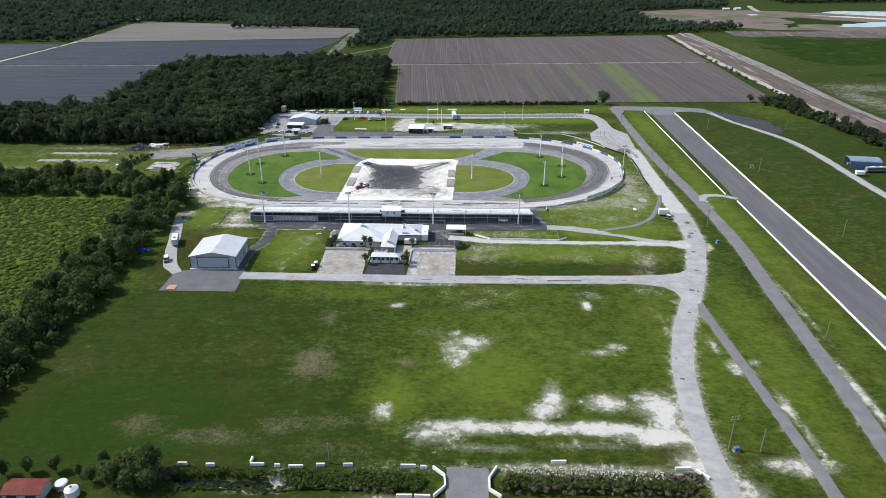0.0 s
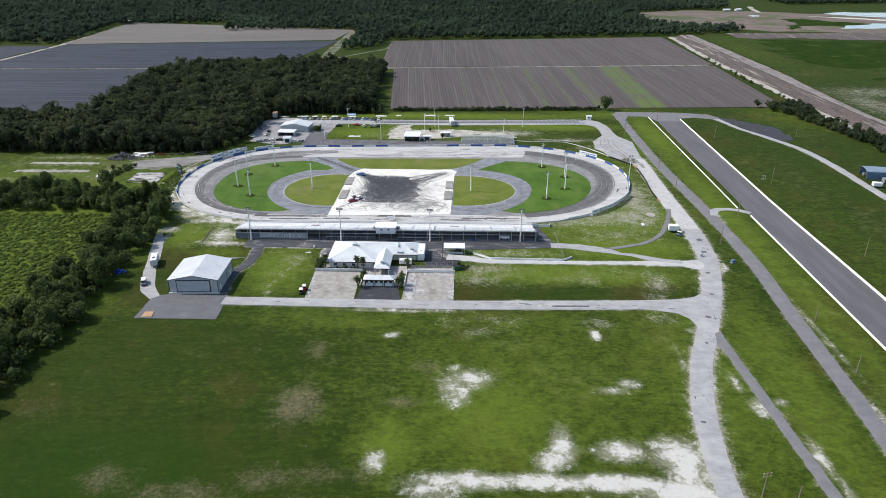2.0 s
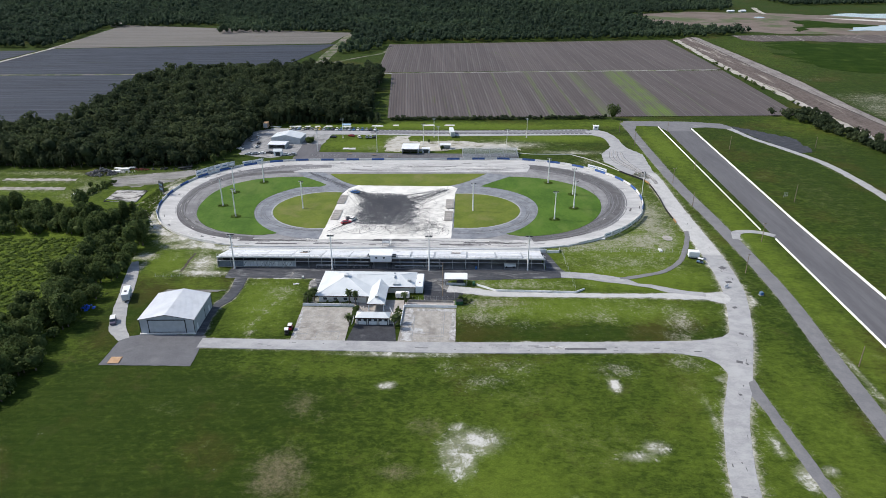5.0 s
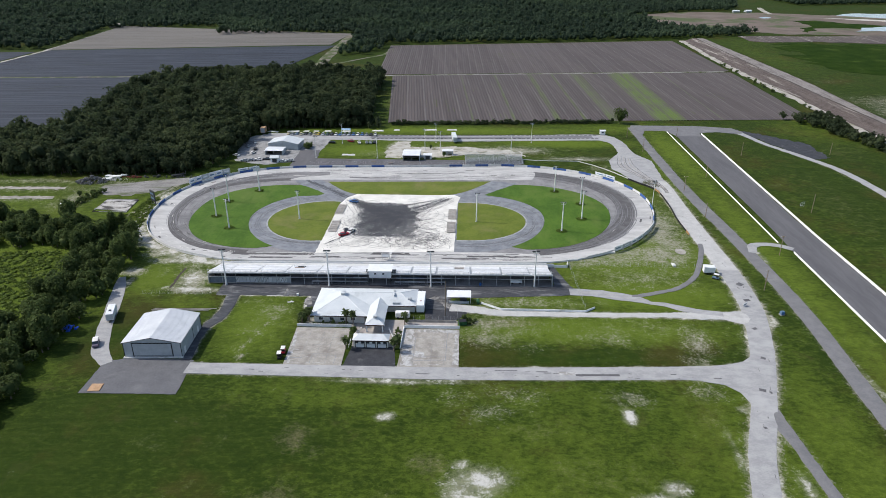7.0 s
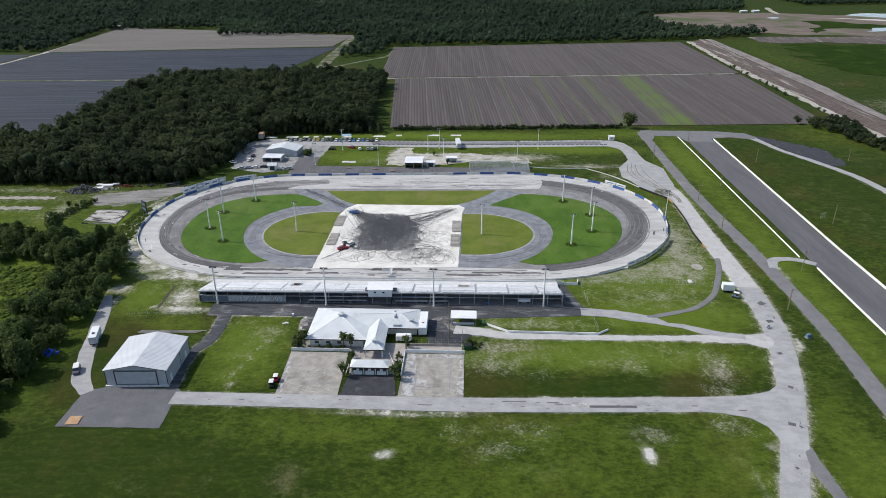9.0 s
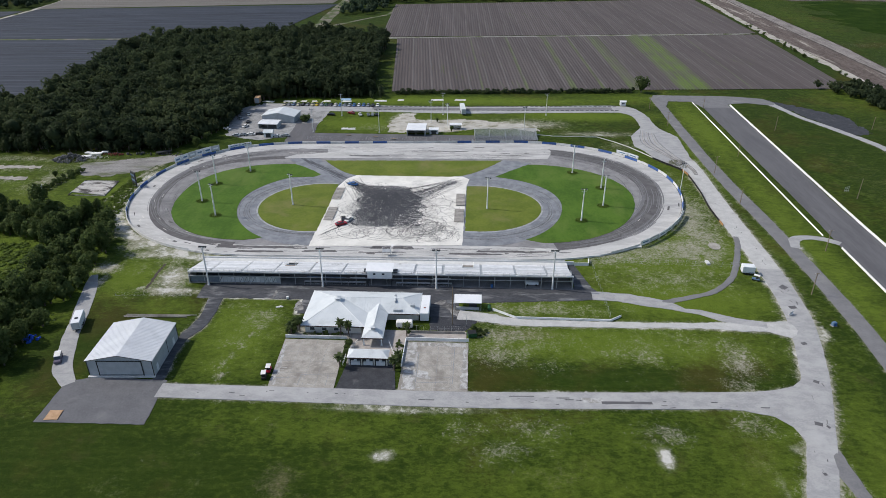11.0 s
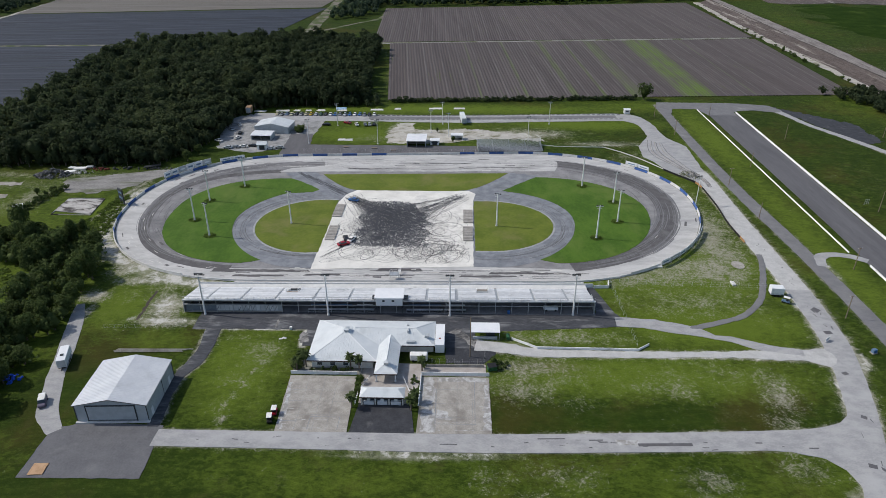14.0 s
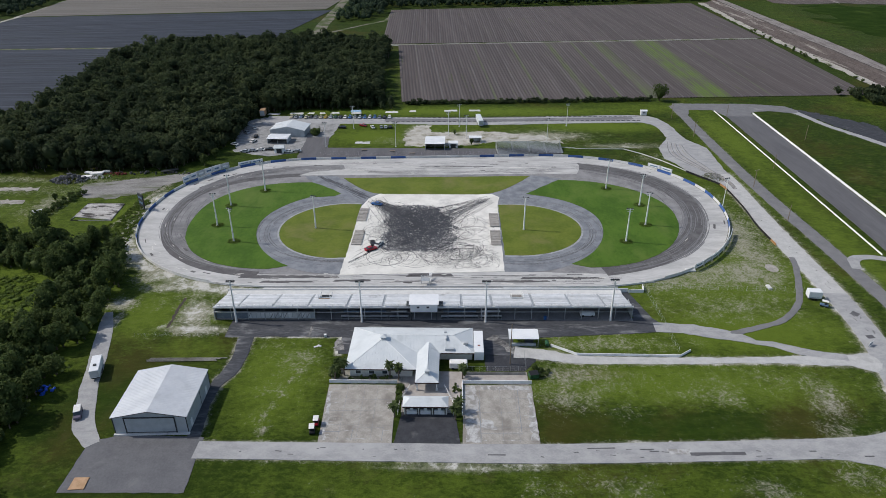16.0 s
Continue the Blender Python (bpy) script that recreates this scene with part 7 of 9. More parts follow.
# ---- hangar ----
def hangar():
    x0, x1, y0, y1, ze, zr = -99.3, -82.2, -20.0, -2.9, 5.2, 6.8
    xm = (x0 + x1) / 2
    h = thing("hangar", pose(-90.9, -19.8, 0, 0, 0, 2.4) @ Matrix.Translation((90.75, 20.0, 0)), "large pale grey metal hangar with a white gabled roof", "building")
    for y in (y0, y1):
        bm = bmesh.new()
        a = [bm.verts.new((x, y, z)) for x, z in ((x0, 0), (x1, 0), (x1, ze), (xm, zr), (x0, ze))]
        b = [bm.verts.new((v.co.x, y + (0.2 if y == y0 else -0.2), v.co.z)) for v in a]
        bm.faces.new(a), bm.faces.new(b[::-1])
        for i in range(5):
            bm.faces.new((a[i], b[i], b[(i + 1) % 5], a[(i + 1) % 5]))
        part("gable_wall", bm, MAT["grey_metal"], h)
    for x in (x0, x1):
        part("side_wall", boxes(((x, (y0 + y1) / 2, ze / 2), (0.2, y1 - y0, ze))), MAT["grey_metal"], h)
        bm = bmesh.new()
        for k in range(45):
            box(bm, (x + (0.11 if x == x1 else -0.11), y0 + 0.2 + k * 0.38, ze / 2), (0.05, 0.09, ze - 0.1))
        tagged(part("wall_ribs", bm, MAT["grey_metal"], h), kind="stuff")
    for s in (-1, 1):
        xe = x0 - 0.35 if s < 0 else x1 + 0.35
        bm = bmesh.new()
        prof = [(xe, ze - 0.12), (xm, zr + 0.06), (xm, zr + 0.2), (xe, ze + 0.04)]
        va = [bm.verts.new((x, y0 - 0.35, z)) for x, z in prof]
        vb = [bm.verts.new((x, y1 + 0.35, z)) for x, z in prof]
        bm.faces.new(va), bm.faces.new(vb[::-1])
        for i in range(4):
            bm.faces.new((va[i], vb[i], vb[(i + 1) % 4], va[(i + 1) % 4]))
        part("roof", bm, MAT["hangar_roof"], h)
        bm = bmesh.new()
        for k in range(30):
            y = y0 - 0.1 + k * (y1 - y0 + 0.2) / 29
            rod(bm, (xe, y, ze + 0.05), (xm, y, zr + 0.21), 0.035, seg=4)
        tagged(part("roof_seams", bm, MAT["hangar_roof"], h), kind="stuff")
    for c_, s_ in (((x0, y0 - 0.06, ze / 2), (0.18, 0.1, ze)), ((x1, y0 - 0.06, ze / 2), (0.18, 0.1, ze)), ((x1 + 0.16, -10.2, ze / 2), (0.1, 0.14, ze)), ((x1 + 0.16, y1, ze / 2), (0.1, 0.2, ze))):
        part("trim", boxes((c_, s_)), MAT["dark_metal"], h, "dark corner trim")
    bm = bmesh.new()
    for s in (-1, 1):
        xe = x0 - 0.35 if s < 0 else x1 + 0.35
        rod(bm, (xe, y0 - 0.37, ze - 0.08), (xm, y0 - 0.37, zr + 0.08), 0.09, seg=5)
    part("gable_trim", bm, MAT["dark_metal"], h, "dark edge under the roof")
    door = part("door", boxes(((xm, y0 - 0.08, 2.75), (11.4, 0.12, 4.2))), MAT["grey_metal"], h, "closed grey lifting door")
    part("frame", boxes(((xm, y0 - 0.1, 4.95), (12.0, 0.14, 0.28)), ((xm - 5.85, y0 - 0.1, 2.6), (0.24, 0.14, 4.5)), ((xm + 5.85, y0 - 0.1, 2.6), (0.24, 0.14, 4.5)), ((xm, y0 - 0.12, 0.62), (12.0, 0.14, 0.16))), MAT["dark_metal"], door)
    part("sill", boxes(((xm, y0 - 0.3, 0.2), (x1 - x0 + 0.6, 0.7, 0.34))), MAT["concrete_pale"], h, "pale concrete sill")
    for y in (-17.6, -6.0):
        part("side_door", boxes(((x1 + 0.14, y, 1.35), (0.1, 1.1, 2.2))), MAT["white_metal"], h)


hangar()
bd = thing("plywood_sheet", pose(-100.7, -35.3, 0.09, 0, 0, 3), "stack of tan plywood sheets on the apron", "boards")
part("sheet", boxes(((0, 0, 0.06), (3.3, 3.4, 0.12)), ((0.1, -0.1, 0.16), (3.1, 3.2, 0.06), 4), bevel=0.01), MAT["tan_board"], bd)
for k in range(4):
    pp = thing("pipe", pose(-93.5 + rng.normal(0, 0.4), 8.0 + 0.42 * k, 0.18, 0, 0, 1.5 + rng.normal(0, 0.7)), "long pale weathered pipe lying in the grass behind the hangar", "pipe", "pipes behind the hangar")
    part("tube", rod(bmesh.new(), (-9.8, 0, 0), (9.8 + rng.normal(0, 1), 0, 0), 0.11, seg=8), MAT["concrete_lot"], pp)


# ---- poles ----
def light_pole(m, h, heads, label, group, thick=0.30):
    t = thing("light_pole", m, label, "light pole", group)
    part("pole", rod(bmesh.new(), (0, 0, 0), (0, 0, h), thick, thick * 0.64, 10), MAT["wall_white"], t)
    part("crossarm", boxes(((0, 0, h - 0.25), (2.6, 0.14, 0.14)), ((0, 0, h - 1.0), (1.8, 0.12, 0.12))), MAT["galvanised"], t)
    first = None
    for k in range(heads):
        x = (k - (heads - 1) / 2) * 2.6 / heads
        mm = pose(x, 0.22, h + 0.05, -35, 0, 0)
        if first is None:
            bm = bmesh.new()
            rod(bm, (0, -0.12, 0), (0, 0.3, 0), 0.16, 0.32, 10)
            first = part("lamp_head", bm, MAT["dark_metal"], t)
            first.matrix_basis = mm
        else:
            again("lamp_head", first, mm, t)
    part("foot", rod(bmesh.new(), (0, 0, 0), (0, 0, 0.35), 0.45, 0.4, 10), MAT["concrete_pale"], t)
    return t


INFIELD = "tall pale floodlight pole standing in the infield turf"
lp = light_pole(pose(43, 81.2, 0.2), 13.2, 3, INFIELD, "infield floodlights")
for x, y in ((53.7, 95.6), (55.9, 114.4), (45.7, 131.9), (6.5, 90.9), (-111.8, 112.1), (-101.1, 79.8), (-111.4, 93.2), (-101.6, 127.8), (-73, 91.5)):
    copy_thing(lp, pose(x, y, 0.2, 0, 0, random.Random(int(x * 7)).uniform(-30, 30)))
sp = light_pole(pose(-84.8, 27.4, 0.05), 13.9, 5, "tall pale floodlight pole behind the grandstand", "grandstand floodlights")
for x, y in ((-47.3, 27.8), (-10.5, 28.3), (26.8, 29.6)):
    copy_thing(sp, pose(x, y, 0.05))
bp = light_pole(pose(-85.5, 186.5, 0), 12.5, 3, "slim floodlight pole beside the pit road", "pit floodlights", 0.16)
for x, y in ((-75.5, 217), (-49.9, 186.6), (-23.4, 205.4), (-17.5, 221), (-14, 200), (27.5, 194), (41.8, 222.6), (89.3, 113.1)):
    copy_thing(bp, pose(x, y, 0, 0, 0, 20))



def bush_ring():
    """Small weeds round the pole feet."""
    bm = bmesh.new()
    r = random.Random(3)
    for x, y in ((43, 81.2), (53.7, 95.6), (55.9, 114.4), (45.7, 131.9), (-111.8, 112.1), (-101.1, 79.8), (-111.4, 93.2), (-101.6, 127.8)):
        for k in range(420):
            a, d = r.uniform(0, 6.28), 2.1 * math.sqrt(r.uniform(0.01, 1))
            p = Vector((x + d * math.cos(a) * 1.15, y + d * math.sin(a), 0.2 + r.uniform(0.05, 0.4)))
            s = r.uniform(0.12, 0.24)
            u = Vector((r.gauss(0, 1), r.gauss(0, 1), r.gauss(0, .6))).normalized() * s
            v = Vector((r.gauss(0, 1), r.gauss(0, 1), r.gauss(0, .6))).normalized() * s
            bm.faces.new([bm.verts.new(q) for q in (p + u, p + v, p - u, p - v)])
    tagged(mesh_ob("weeds", bm, MAT["leaf_weed"]), "green weeds growing round the pole feet", "weeds", "", "stuff")


bush_ring()


def utility_pole(m, h, arms, label):
    t = thing("utility_pole", m, label, "utility pole", "utility poles")
    part("pole", rod(bmesh.new(), (0, 0, 0), (0, 0, h), 0.17, 0.11, 8), MAT["wood_pole"], t)
    for k in range(arms):
        part("crossarm", boxes(((0, 0, h - 0.3 - 0.8 * k), (2.2, 0.1, 0.12))), MAT["wood_pole"], t)
        part("insulator", boxes(((-0.9, 0, h - 0.16 - 0.8 * k), (0.1, 0.1, 0.2)), ((0, 0, h - 0.16 - 0.8 * k), (0.1, 0.1, 0.2)), ((0.9, 0, h - 0.16 - 0.8 * k), (0.1, 0.1, 0.2))), MAT["concrete_pale"], t)
    return t


for x, y, h, a in ((69, -112.6, 10, 2), (76.4, -113.3, 7, 0), (108.6, 29.9, 8, 1), (118.7, -31, 7, 0), (160.7, 107.8, 9, 0), (128.6, 157.7, 7, 0), (106.4, 205, 8, 1), (110.5, 135, 8, 1), (126.4, 60, 8.4, 1), (162, 199, 8, 0), (162, 20.8, 8, 0),
                   (-27, -121.4, 6, 0), (136, 240, 7, 0), (214.8, 203, 7, 0), (104, 238, 8, 0), (110, 100, 7, 0), (117, -60, 6, 0)):
    utility_pole(pose(x, y, 0, 0, 0, 15), h, a, "brown wooden utility pole in the grass")
utility_pole(pose(-4.6, 8.0, 0, 0, 0, 15), 13, 0, "dark wooden utility pole beside the food kiosk")


# ---- vehicles ----
def car_meshes():
    """Body, cabin glass and wheel of a saloon, 4.6 m long."""
    def shell(prof, w, inset=0.0, bev=0.1):
        bm = bmesh.new()
        a = [bm.verts.new((-w / 2 + (inset if z > 0.95 else 0), y, z)) for y, z in prof]
        b = [bm.verts.new((w / 2 - (inset if z > 0.95 else 0), y, z)) for y, z in prof]
        bm.faces.new(a), bm.faces.new(b[::-1])
        n = len(a)
        for i in range(n):
            bm.faces.new((a[i], b[i], b[(i + 1) % n], a[(i + 1) % n]))
        bmesh.ops.recalc_face_normals(bm, faces=bm.faces)
        bmesh.ops.bevel(bm, geom=list(bm.edges), offset=bev, segments=2, affect="EDGES", clamp_overlap=True)
        return bm
    body = shell([(-2.25, 0.3), (2.25, 0.3), (2.3, 0.62), (2.1, 0.8), (0.95, 0.92), (-1.5, 0.94), (-2.2, 0.86), (-2.3, 0.6)], 1.78, 0, 0.09)
    glassb = shell([(1.15, 0.88), (0.35, 1.36), (-1.05, 1.38), (-1.75, 0.9)], 1.62, 0.14, 0.04)
    roof = box(bmesh.new(), (0, -0.35, 1.38), (1.28, 1.5, 0.07), bevel=0.03)
    return body, glassb, roof


CAR = {}


def car(m, paint_name, label, group):
    if not CAR:
        b, g_, r = car_meshes()
        base = thing("parked_car", m, label, "car", group)
        CAR["body"] = part("body", b, MAT[paint_name], base, smooth=False)
        part("cabin_glass", g_, MAT["glass"], base)
        CAR["roof"] = part("roof", r, MAT[paint_name], base)
        wheel = None
        for x in (-0.82, 0.82):
            for y in (-1.4, 1.42):
                if wheel is None:
                    wheel = part("wheel", rod(bmesh.new(), (-0.11, 0, 0), (0.11, 0, 0), 0.33, seg=14), MAT["black"], base)
                    wheel.matrix_basis = pose(x, y, 0.33)
                else:
                    again("wheel", wheel, pose(x, y, 0.33), base)
        for x in (-0.6, 0.6):
            part("headlight", boxes(((x, 2.26, 0.66), (0.36, 0.06, 0.14))), MAT["white_metal"], base)
        CAR["base"] = base
        return base
    c = copy_thing(CAR["base"], m)
    c["label"] = label
    for ch in c.children:
        if ch.name.startswith(("body", "roof")):
            ch.material_slots[0].link = "OBJECT"
            ch.material_slots[0].material = MAT[paint_name]
    return c


ROW = ("sand_paint", "silver_paint", "steel_blue", "sand_paint", "black", "silver_paint", "sand_paint", "yellow_paint", "grey_metal", "green_paint", "black", "white_paint", "blue_paint", "silver_paint", "grey_metal",
       "blue_paint", "white_paint", "blue_paint", "silver_paint", "black", "white_paint")
WORDS = {"sand_paint": "pale cream", "black": "black", "white_paint": "white", "steel_blue": "dark blue", "grey_metal": "grey", "yellow_paint": "yellow", "green_paint": "green", "silver_paint": "silver", "blue_paint": "bright blue", "red_paint": "red"}
for k, p_ in enumerate(ROW):
    car(pose(-114.2 + k * 2.83, 237.0 + rng.normal(0, 0.3), 0.12, 0, 0, 180 + rng.normal(0, 3)), p_, WORDS[p_] + " car parked in the row along the pit lane", "cars in the pit row")
for x, y, a, p_ in ((-82, 217.5, 80, "black"), (-70.8, 221, 60, "red_paint"), (-65.2, 218, 20, "white_paint"), (-60.4, 218, 10, "silver_paint"), (-58, 218.2, 5, "grey_metal"), (-55.6, 218.4, 8, "black")):
    car(pose(x, y, 0.12, 0, 0, a), p_, WORDS[p_] + " car parked on the edge of the pit lane", "cars on the pit lane edge")
for x, y, a, p_ in ((-124.6, 193.6, -20, "white_paint"), (-125.5, 201.7, 10, "black"), (-132.2, 208.1, 40, "silver_paint"), (-133, 188.6, 60, "white_paint"), (-124.7, 177.9, 80, "grey_metal"), (-121.4, 178.9, 80, "silver_paint"),
                    (-117.4, 180.1, 85, "white_paint"), (-103, 177.6, 80, "white_paint"), (-98.6, 178.4, 75, "silver_paint"), (-113, 181, 85, "black"), (-130, 216, 30, "grey_metal")):
    car(pose(x, y, 0.08, 0, 0, a), p_, WORDS[p_] + " car parked on the gravel pit yard", "cars in the pit yard")
car(pose(-49.8, 73.6, 0.21, 0, 0, -62), "red_paint", "red car standing among tyre marks on the pad", "cars on the pad")
car(pose(-47.4, 77.6, 0.21, 0, 0, -20), "white_paint", "white and black car standing on the pad", "cars on the pad")
car(pose(-49.6, 78.0, 0.21, 0, 0, 15), "black", "black car standing on the pad", "cars on the pad")
car(pose(-51.9, 113.4, 0.21, 0, 0, 70), "blue_paint", "dark blue car at the corner of the pad", "cars on the pad")


def box_trailer(m, L, W, H, label, mat="white_metal", category="trailer", name="box_trailer", vent=True):
    t = thing(name, m, label, category)
    part("body", box(bmesh.new(), (0, 0, 0.75 + H / 2), (W, L, H), bevel=0.07), MAT[mat], t)
    part("frame", boxes(((0, 0, 0.62), (W * 0.8, L, 0.2)), ((0, -L / 2 - 0.7, 0.6), (0.12, 1.4, 0.12))), MAT["dark_metal"], t)
    for x in (-W / 2 + 0.1, W / 2 - 0.1):
        for y in (-0.5, 0.5):
            part("wheel", rod(bmesh.new(), (x - 0.12, y, 0.38), (x + 0.12, y, 0.38), 0.38, seg=12), MAT["black"], t)
    if vent:
        part("roof_vent", boxes(((0, -L * 0.15, 0.75 + H + 0.1), (0.8, 0.8, 0.2)), bevel=0.04), MAT["dark_metal"], t)
    part("door", boxes(((0, -L / 2 - 0.03, 0.85 + H / 2), (W * 0.86, 0.06, H * 0.86))), MAT["grey_metal"], t)
    part("side_stripe", boxes(((W / 2 + 0.01, 0, 1.1), (0.02, L * 0.9, 0.12)), ((-W / 2 - 0.01, 0, 1.1), (0.02, L * 0.9, 0.12))), MAT["steel_blue"], t)
    return t


box_trailer(pose(-114.9, 3.0, 0.08, 0, 0, 18), 7.2, 2.4, 2.3, "white travel trailer on the gravel lane by the trees")
box_trailer(pose(93.0, 42.8, 0.05, 0, 0, 84), 4.0, 2.6, 2.3, "white storage trailer beside the pale road", vent=False)
box_trailer(pose(-6.2, 226.5, 0.1, 0, 0, 6), 13.0, 2.6, 2.9, "long grey-blue semi trailer standing across the pit lane", "roof_metal", vent=False)
box_trailer(pose(-131.4, 240.5, 0.05, 0, 0, 5), 6.0, 3.0, 3.2, "rust-brown shipping container at the edge of the woods", "tan_board", "container", "shipping_container", False)
box_trailer(pose(212.4, 105.2, 0.05, 0, 0, 80), 4.2, 2.6, 1.8, "white equipment box beside the return road", vent=False)


def minivan(m):
    t = thing("minivan", m, "small white van with a dark lower body on the gravel lane", "van")
    bm = bmesh.new()
    along_x(bm, [(-2.1, 0.3), (2.1, 0.3), (2.1, 0.85), (1.75, 1.0), (-2.1, 1.0)], -0.88, 0.88)
    bmesh.ops.bevel(bm, geom=list(bm.edges), offset=0.1, segments=1, affect="EDGES")
    part("body", bm, MAT["dusk_paint"], t, "dull purple-grey lower body")
    bm = bmesh.new()
    along_x(bm, [(-2.05, 0.98), (1.2, 0.98), (0.7, 1.72), (-1.95, 1.78)], -0.8, 0.8)
    part("cabin_glass", bm, MAT["glass"], t)
    part("roof", box(bmesh.new(), (0, -0.6, 1.8), (1.62, 2.9, 0.16), bevel=0.06), MAT["white_paint"], t)
    part("rear_panel", box(bmesh.new(), (0, -2.06, 1.3), (1.5, 0.1, 0.7), bevel=0.03), MAT["white_paint"], t)
    for x in (-0.8, 0.8):
        for y in (-1.3, 1.3):
            part("wheel", rod(bmesh.new(), (x - 0.11, y, 0.33), (x + 0.11, y, 0.33), 0.33, seg=12), MAT["black"], t)


minivan(pose(-111.6, -13.9, 0.1, 0, 0, 202))


def bus(m):
    t = thing("motor_coach", m, "silver and dark motor coach beside the blue shed", "bus")
    part("body", box(bmesh.new(), (0, 0, 1.75), (2.5, 11.5, 2.6), bevel=0.25), MAT["silver_paint"], t)
    part("window_band", boxes(((0, 0.4, 2.2), (2.54, 9.6, 0.75)), bevel=0.02), MAT["glass"], t)
    part("skirt", boxes(((0, 0, 0.9), (2.53, 11.0, 0.5))), MAT["trim_dark"], t)
    part("roof_unit", boxes(((0, 2, 3.15), (1.4, 2.0, 0.3)), ((0, -2.5, 3.15), (1.4, 1.4, 0.3)), bevel=0.05), MAT["white_metal"], t)
    for x in (-1.1, 1.1):
        for y in (-3.4, 3.6):
            part("wheel", rod(bmesh.new(), (x - 0.16, y, 0.5), (x + 0.16, y, 0.5), 0.5, seg=14), MAT["black"], t)


bus(pose(224.2, 111.6, -0.03, 0, 0, 95))


def golf_cart(m, col, label):
    t = thing("golf_cart", m, label, "golf cart", "golf carts by the lot")
    part("body", box(bmesh.new(), (0, 0, 0.55), (1.2, 2.4, 0.5), bevel=0.12), MAT[col], t)
    part("seat", boxes(((0, -0.3, 0.95), (1.1, 0.55, 0.25)), ((0, -0.6, 1.25), (1.1, 0.15, 0.5)), bevel=0.04), MAT["black"], t)
    part("canopy", box(bmesh.new(), (0, -0.1, 1.9), (1.3, 1.9, 0.1), bevel=0.04), MAT["white_paint"], t)
    for x in (-0.55, 0.55):
        for y in (-0.95, 0.7):
            part("post", rod(bmesh.new(), (x, y, 0.7), (x, y, 1.9), 0.03, seg=5), MAT["dark_metal"], t)
        for y in (-0.8, 0.85):
            part("wheel", rod(bmesh.new(), (x - 0.1, y, 0.26), (x + 0.1, y, 0.26), 0.26, seg=10), MAT["black"], t)


golf_cart(pose(-53.3, -18.6, 0.0, 0, 0, 8), "black", "black golf cart with a white canopy on the grass")
golf_cart(pose(-52.8, -15.9, 0.0, 0, 0, 4), "red_paint", "dark red golf cart with a white canopy on the grass")
golf_cart(pose(94.2, 38.2, 0.1, 0, 0, 60), "steel_blue", "dark utility cart with a white canopy beside the road")


# ---- sheds and outbuildings ----
def gable_shed(name, m, L, D, H, rise, wall, roof, label, doors=0, open_front=False, windows=0):
    """A gabled shed, L along x and D along y, ridge along x."""
    t = thing(name, m, label, "shed")
    hw = H
    if open_front:
        part("wall", boxes(((0, D / 2 - 0.1, hw / 2), (L, 0.2, hw)), ((-L / 2 + 0.1, 0, hw / 2), (0.2, D, hw)), ((L / 2 - 0.1, 0, hw / 2), (0.2, D, hw))), MAT[wall], t)
        for x in (-L / 2 + 0.2, 0, L / 2 - 0.2):
            part("post", boxes(((x, -D / 2 + 0.15, hw / 2), (0.2, 0.2, hw))), MAT["galvanised"], t)
    else:
        part("wall", boxes(((0, 0, hw / 2), (L, D, hw))), MAT[wall], t)
    for s in (-1, 1):
        bm = bmesh.new()
        along_x(bm, [(s * (D / 2 + 0.35), hw - 0.1), (0, hw + rise), (0, hw + rise + 0.12), (s * (D / 2 + 0.35), hw + 0.04)], -L / 2 - 0.3, L / 2 + 0.3)
        part("roof", bm, MAT[roof], t)
        bm = bmesh.new()
        n = int(L / 0.9)
        for k in range(n + 1):
            x = -L / 2 + L * k / n
            rod(bm, (x, s * (D / 2 + 0.3), hw + 0.06), (x, 0, hw + rise + 0.13), 0.03, seg=4)
        tagged(part("roof_seams", bm, MAT[roof], t), kind="stuff")
    for s in (-1, 1):
        bm = bmesh.new()
        v = [bm.verts.new((s * (L / 2 - 0.02), y, z)) for y, z in ((-D / 2, hw - 0.05), (D / 2, hw - 0.05), (0, hw + rise))]
        w = [bm.verts.new((s * (L / 2 - 0.2), q.co.y, q.co.z)) for q in v]
        bm.faces.new(v), bm.faces.new(w[::-1])
        for i in range(3):
            bm.faces.new((v[i], w[i], w[(i + 1) % 3], v[(i + 1) % 3]))
        part("gable", bm, MAT[wall], t)
    for k in range(doors):
        x = (k - (doors - 1) / 2) * L / max(doors, 1)
        part("door", boxes(((x, -D / 2 - 0.04, hw * 0.42), (L / doors * 0.55, 0.1, hw * 0.84))), MAT["dark_metal"], t)
    for k in range(windows):
        x = (k - (windows - 1) / 2) * L / windows
        w = part("window", boxes(((x, -D / 2 - 0.04, hw * 0.6), (L / windows * 0.6, 0.08, hw * 0.35))), MAT["white_metal"], t)
        part("pane", boxes(((x, -D / 2 - 0.09, hw * 0.6), (L / windows * 0.5, 0.04, hw * 0.27))), MAT["glass"], w)
    return t


